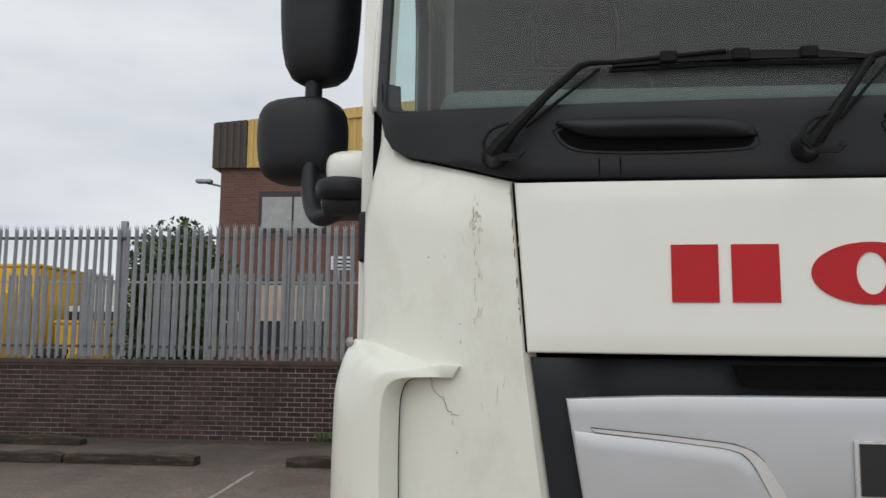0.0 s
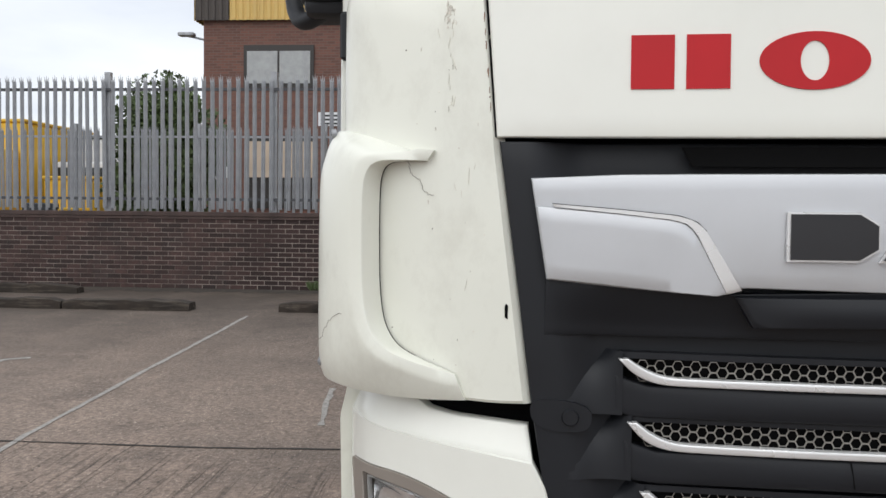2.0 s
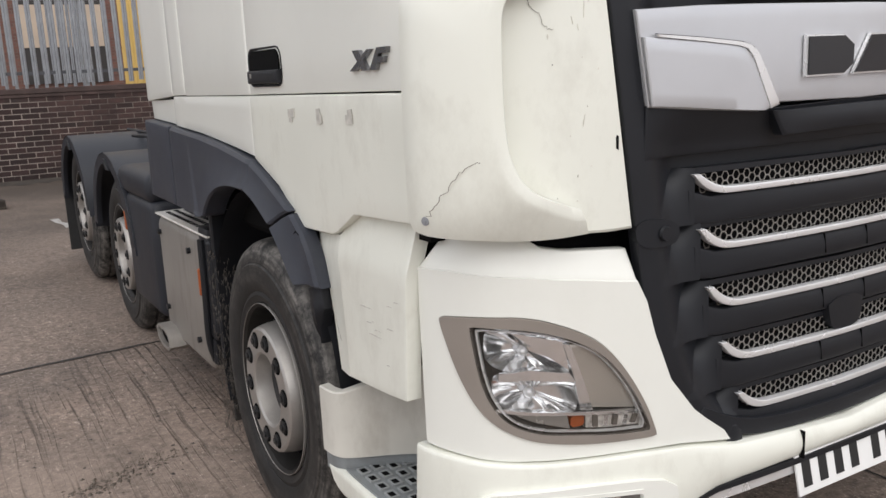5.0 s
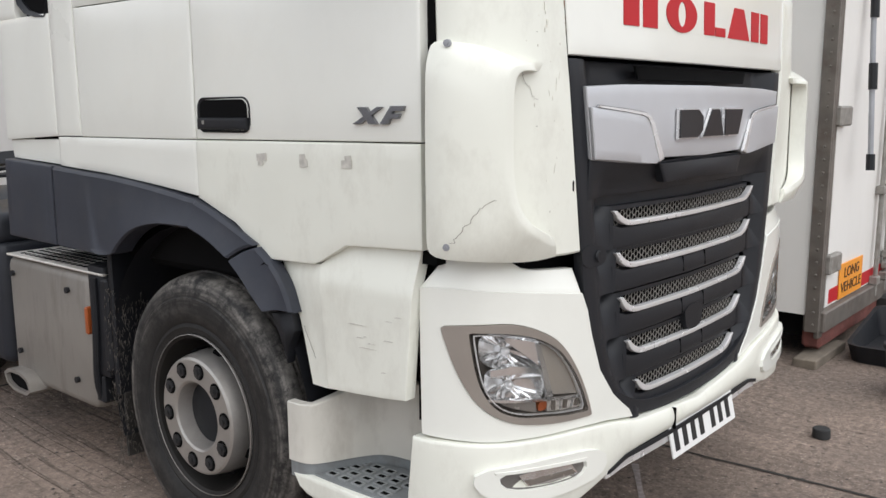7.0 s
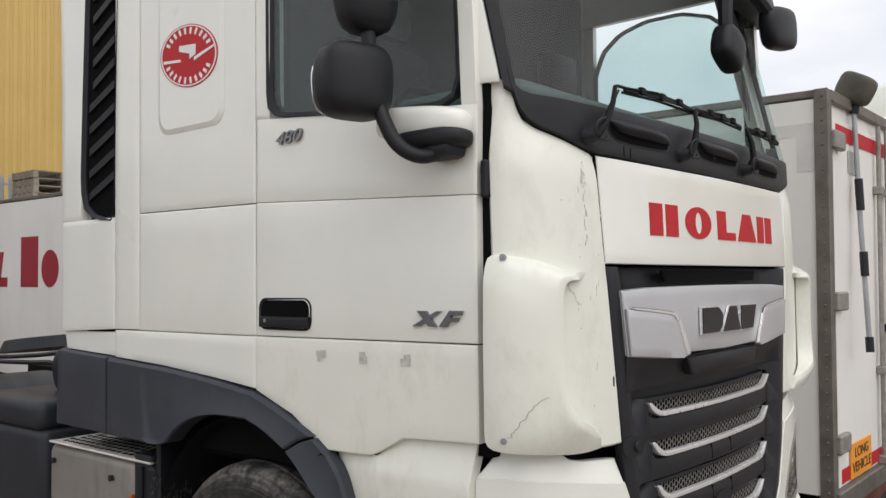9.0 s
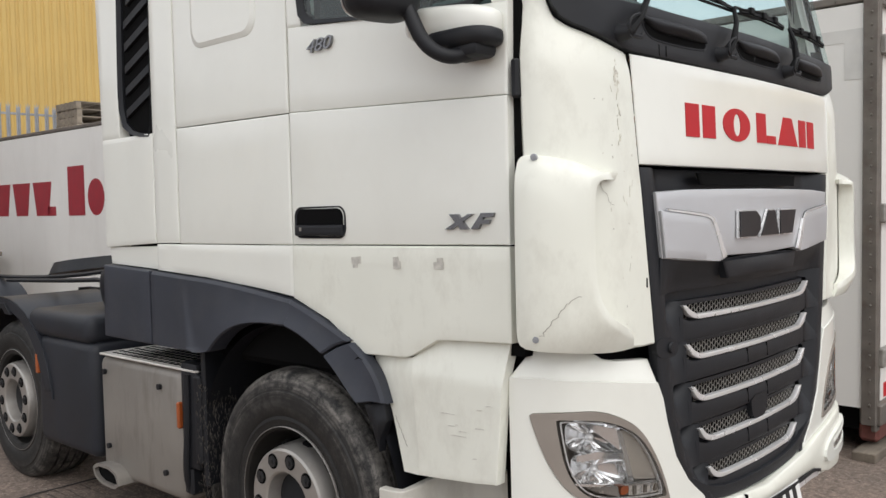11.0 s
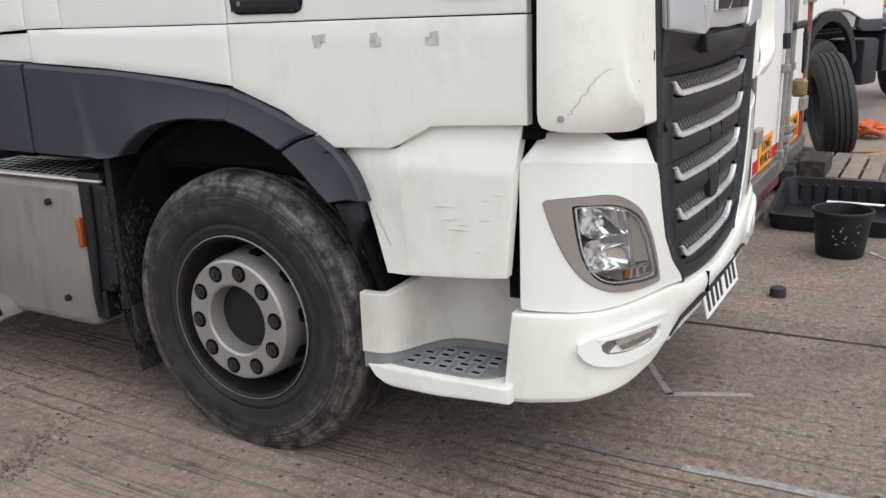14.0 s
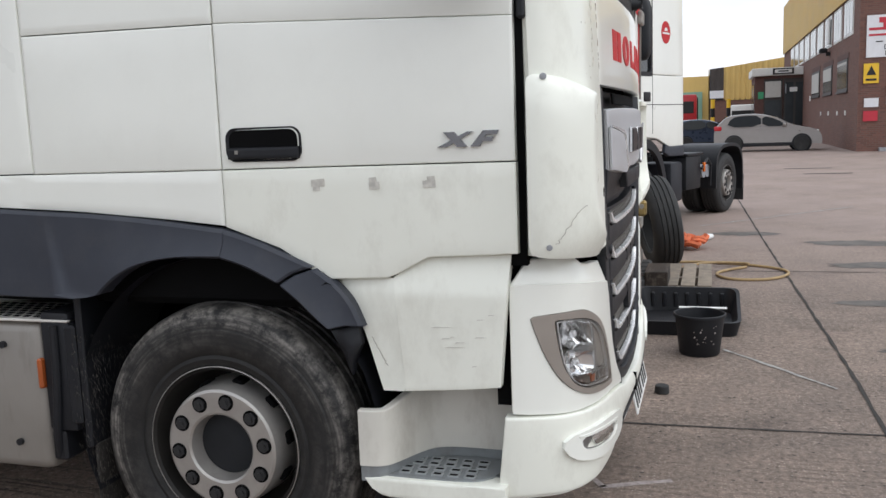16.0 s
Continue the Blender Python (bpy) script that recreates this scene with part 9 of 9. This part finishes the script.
def hatchback(at, turn, paint, label, k=1.0):
    """A five-door hatchback about 4 m long, nose along +x."""
    c = thing("car", label, "car", at=at)
    c.rotation_euler = (0, 0, turn)
    c.scale = (k, k, k)
    bm = bmesh.new()
    side = smooth_line([(-2.0, 0.32), (-2.02, 0.75), (-1.93, 0.98), (-1.75, 1.2), (-1.5, 1.42), (-0.9, 1.49), (-0.2, 1.47), (0.35, 1.32), (0.95, 1.0), (1.55, 0.9), (1.9, 0.75), (2.0, 0.55), (1.98, 0.3)], 2)
    side = resample(side, 40)
    rows = []
    for w in (0.0, 0.06, 0.5, 0.94, 1.0):
        row = []
        for x, z in side:
            half = 0.86 - 0.16 * max(0, (z - 0.95) / 0.5) - 0.12 * max(0, abs(x) - 1.5)
            y = (w * 2 - 1) * half
            row.append(bm.verts.new((x, y, z - (0.03 if w in (0.0, 1.0) else 0))))
        rows.append(row)
    for a, b in zip(rows, rows[1:]):
        for i in range(39):
            bm.faces.new((a[i], a[i + 1], b[i + 1], b[i]))
    for row in (rows[0], rows[-1]):
        bm.faces.new(row)
    body = part("body", bm, paint, c)
    gl = mat("car_glass", (0.012, 0.014, 0.016), 0.12, var=0.1, bump=0, spec=0.2)
    for sgn in (1, -1):
        f = lambda a, b, o, s=sgn: Vector((a, s * (0.862 - 0.16 * max(0, (b - 0.95) / 0.5) + o), b))
        for o in ([(-1.55, 0.98), (-0.25, 0.98), (-0.25, 1.40), (-0.95, 1.42), (-1.35, 1.34)], [(-0.2, 0.98), (0.72, 0.98), (0.35, 1.24), (-0.2, 1.40)]):
            part("side_window", slab(bmesh.new(), smooth_line(o, 1, True), f, 0.006, 0.01), gl, c)
        part("mirror", mirror_shell((0.62, sgn * 0.95, 1.02), 0.16, 0.14, 0.16), paint, c)
        part("door_handle", boxed(-0.35, -0.15, sgn * 0.87 - 0.02, sgn * 0.87 + 0.02, 0.86, 0.89), paint, c)
        part("tail_lamp", boxed(-2.0, -1.72, sgn * 0.76 - 0.07, sgn * 0.76 + 0.07, 0.85, 1.02, 0.03), TAIL, c)
        part("head_lamp", boxed(1.6, 1.88, sgn * 0.62 - 0.12, sgn * 0.62 + 0.12, 0.68, 0.80, 0.03), PLATE_WHITE, c)
        part("sill", boxed(-1.1, 1.1, sgn * 0.84 - 0.03, sgn * 0.84 + 0.03, 0.2, 0.34, 0.02), BLACK, c)
        for x in (-1.25, 1.25):
            e = new("wheel")
            e.parent = c
            e.location = (x, sgn * 0.815, 0.31)
            e.rotation_euler = (0, 0, radians(-90 * sgn))
            part("tyre", lathe(bmesh.new(), [(-0.09, 0.2), (-0.1, 0.28), (-0.07, 0.31), (0.07, 0.31), (0.1, 0.28), (0.09, 0.2)], 28), RUBBER_CLEAN, e)
            part("alloy", lathe(bmesh.new(), [(-0.085, 0.205), (-0.07, 0.19), (-0.07, 0.0)], 24), RIM, e)
            for q in range(5):
                part("spoke_gap", boxed(-0.078, -0.072, -0.045, 0.045, 0.07, 0.18, m=Matrix.Rotation(q * 1.2566, 4, "X")), BLACK, e)
            part("arch", lathe(bmesh.new(), [(-0.06, 0.36), (-0.065, 0.30), (0.1, 0.30), (0.1, 0.36)], 28), BLACK, e)
    part("windscreen", slab(bmesh.new(), [(0.40, -0.62), (0.40, 0.62), (0.93, 0.75), (0.93, -0.75)], lambda a, b, o: Vector((a + o * 0.5, b, 1.315 - (a - 0.40) * 0.58 + o)), 0.012, 0.02), gl, c)
    part("rear_window", slab(bmesh.new(), [(-1.52, -0.55), (-1.52, 0.55), (-1.86, 0.65), (-1.86, -0.65)], lambda a, b, o: Vector((a - o, b, 1.42 + (a + 1.52) * 1.05 + o)), 0.012, 0.02), gl, c)
    return c


hatchback((39.0, -1.0, 0), radians(-90), SILVER_CAR, "silver hatchback parked by the brick office", 1.12)
hatchback((44.5, 1.6, 0), radians(-75), BLUE_CAR, "dark blue hatchback parked behind a silver car")
far = thing("factory", "far yellow-clad factory shed with a brick base", "building")
part("wall", boxed(80, 110, -9, 1.5, 0, 3.1), FAR_BRICK, far, smooth=False)
part("cladding", clad(bmesh.new(), (80, 0.36), (80, -9), 3.0, 5.9, 7.05, 0.45, 0.06), YELLOW, far, "yellow cladding", smooth=False)
part("dark_cladding", clad(bmesh.new(), (80, 1.56), (80, 0.36), 3.0, 5.8, 5.92, 0.45, 0.06), BROWN_CLAD, far, smooth=False)
part("return_cladding", clad(bmesh.new(), (110, 1.6), (80, 1.6), 0.5, 5.8, 5.8, 0.45, 0.06), YELLOW, far, smooth=False)
part("core", boxed(80.1, 110, -9, 1.55, 0, 5.75), BROWN_CLAD, far, smooth=False)
part("sign", boxed(79.8, 79.93, 0.36, 1.54, 3.2, 3.87), SIGN_WHITE, far)
barn = thing("factory", "far tan shed with a green gable", "building")
part("wall", boxed(112, 135, 1.5, 14, 0, 6.6), YELLOW, barn, smooth=False)
part("gable", boxed(111.7, 111.95, 2.5, 6.2, 0, 4.7), mat("green_sheet", (0.22, 0.38, 0.30), 0.6), barn, smooth=False)
red = thing("lorry", "red lorry parked far across the yard", "lorry", at=(66, 2.6, 0))
part("cab", boxed(0, 2.2, -0.15, 2.3, 0.6, 3.3, 0.12, seg=2), mat("red_cab_paint", (0.42, 0.02, 0.025), 0.35), red)
part("windscreen", boxed(-0.03, 0.1, 0.05, 2.1, 1.9, 2.8, 0.03), INK, red)
part("bumper", boxed(-0.1, 0.3, -0.1, 2.25, 0.3, 0.8, 0.05), BLACK, red)
part("wheel", lathe(bmesh.new(), [(0, 0), (0, 0.48), (0.3, 0.48), (0.3, 0)], 24, Matrix.Translation((0.9, -0.1, 0.48)) @ Matrix.Rotation(radians(90), 4, "Z")), RUBBER_CLEAN, red)
part("body", boxed(2.3, 8, -0.15, 2.3, 0.9, 3.2, 0.05), DARK, red)
van = thing("box_van", "white van parked beside the porch", "van", at=(66, -0.7, 0))
part("body", boxed(0, 4.5, -1.3, 0.75, 0.35, 2.4, 0.15, seg=2), WHITE_BOX, van)
part("window_band", boxed(-0.02, 4.4, -1.2, 0.65, 1.5, 2.0, 0.05), INK, van)
for y in (1.3, 0.4):
    bl = thing("bollard", "black and yellow banded steel bollard", "bollard", "bollards by the porch", at=(52, y, 0))
    for k in range(5):
        bm = bmesh.new()
        bmesh.ops.create_cone(bm, cap_ends=True, segments=14, radius1=0.12, radius2=0.12, depth=0.52, matrix=Matrix.Translation((0, 0, 0.26 + k * 0.52)))
        part("band", bm, BLACK if k % 2 else SIGN_YELLOW, bl)
for x, y, l in ((22, -2.2, 1.2), (24.5, -2.0, 1.3)):
    bm = bmesh.new()
    bm.faces.new([bm.verts.new(c) for c in ((x, y, 0.004), (x + 0.25, y, 0.004), (x + 0.25, y + l, 0.004), (x, y + l, 0.004))])
    part("drain_cover", bm, JOINT, ground, "dark drain strip", smooth=False)
# brush leaning on the trailer doors
br = thing("wash_brush", "long-handled wash brush leaning on the trailer doors", "brush", at=(0, 0, 0))
part("handle", tube(bmesh.new(), [(3.88, 1.90, 1.20), (3.94, 1.95, 2.0), (4.0, 1.99, 2.86)], 0.017, 10), STEEL, br, "aluminium pole")
for z0, z1 in ((2.12, 2.33), (1.68, 1.84), (1.18, 1.28)):
    part("grip", tube(bmesh.new(), [(3.88 + 0.0725 * (z0 - 1.2), 1.90 + 0.054 * (z0 - 1.2), z0), (3.88 + 0.0725 * (z1 - 1.2), 1.90 + 0.054 * (z1 - 1.2), z1)], 0.027, 10), BLACK, br)
part("head", mirror_shell((4.01, 1.97, 2.95), 0.2, 0.2, 0.24, Matrix.Rotation(0.5, 4, "X")), mat("brush_bristle", (0.09, 0.085, 0.07), 0.9, var=0.3, bump=0.8, bscale=120), br, "bristle head")
part("head_socket", tube(bmesh.new(), [(3.995, 1.985, 2.78), (4.005, 1.97, 2.93)], 0.03, 8), BLACK, br)

# ---- bricks of the boundary wall ----
rnd = random.Random(17)
L, Hc = 0.225, 0.075
bmx = boxed(-0.1065, 0.1065, -0.006, 0.03, -0.0315, 0.0315, 0.002)
brick_me = part("brick", bmx, BRICK, wall, smooth=False)
brick_me.location = (-4.2, WY + 0.008, wall_z0 + 0.14)
bv, bf = [], []
cube = [(-0.1065, -0.0315), (0.1065, -0.0315), (0.1065, 0.0315), (-0.1065, 0.0315)]
count = 1
for r in range(16):
    z = wall_z0 + 0.0375 + r * Hc + 0.02
    if z > wall_z1 - 0.02:
        break
    x = wall_x0 + (L / 2 if r % 2 else 0) + 0.11
    while x < wall_x1 - 0.1:
        jut = rnd.uniform(-0.004, 0.004)
        if -4.25 < x < 0.3 and count < 300 and z > gz(WY):
            o = new("brick", brick_me.data)
            o.parent = wall
            o.location = (x, WY + 0.008 + jut, z)
            count += 1
        else:
            i = len(bv)
            bv += [(x + a, WY + jut, z + b) for a, b in cube] + [(x + a, WY + 0.03, z + b) for a, b in cube]
            bf += [(i, i + 1, i + 2, i + 3), (i, i + 4, i + 5, i + 1), (i + 1, i + 5, i + 6, i + 2), (i + 2, i + 6, i + 7, i + 3), (i + 3, i + 7, i + 4, i)]
        x += L
bpy.data.objects.remove(brick_me)
me = bpy.data.meshes.new("brickwork")
me.from_pydata(bv, [], bf)
BRICKS = mat("soot_dark_brickwork", (0.046, 0.025, 0.022), 0.85, var=0.3, scale=14, bump=0.5, bscale=120, dirt=(0.032, 0.028, 0.027), dscale=1.6, damount=0.85)
_n, _l = BRICKS.node_tree.nodes, BRICKS.node_tree.links
_g, _h, _r = _n.new("ShaderNodeNewGeometry"), _n.new("ShaderNodeHueSaturation"), _n.new("ShaderNodeMapRange")
_r.inputs["To Min"].default_value, _r.inputs["To Max"].default_value = 0.58, 1.45
_l.new(_g.outputs["Random Per Island"], _r.inputs["Value"])
_l.new(_r.outputs["Result"], _h.inputs["Value"])
_l.new(_n["Principled BSDF"].inputs["Base Color"].links[0].from_socket, _h.inputs["Color"])
_l.new(_h.outputs["Color"], _n["Principled BSDF"].inputs["Base Color"])
me.materials.append(BRICKS)
o = tagged(new("brickwork", me), kind="stuff")
o.parent = wall
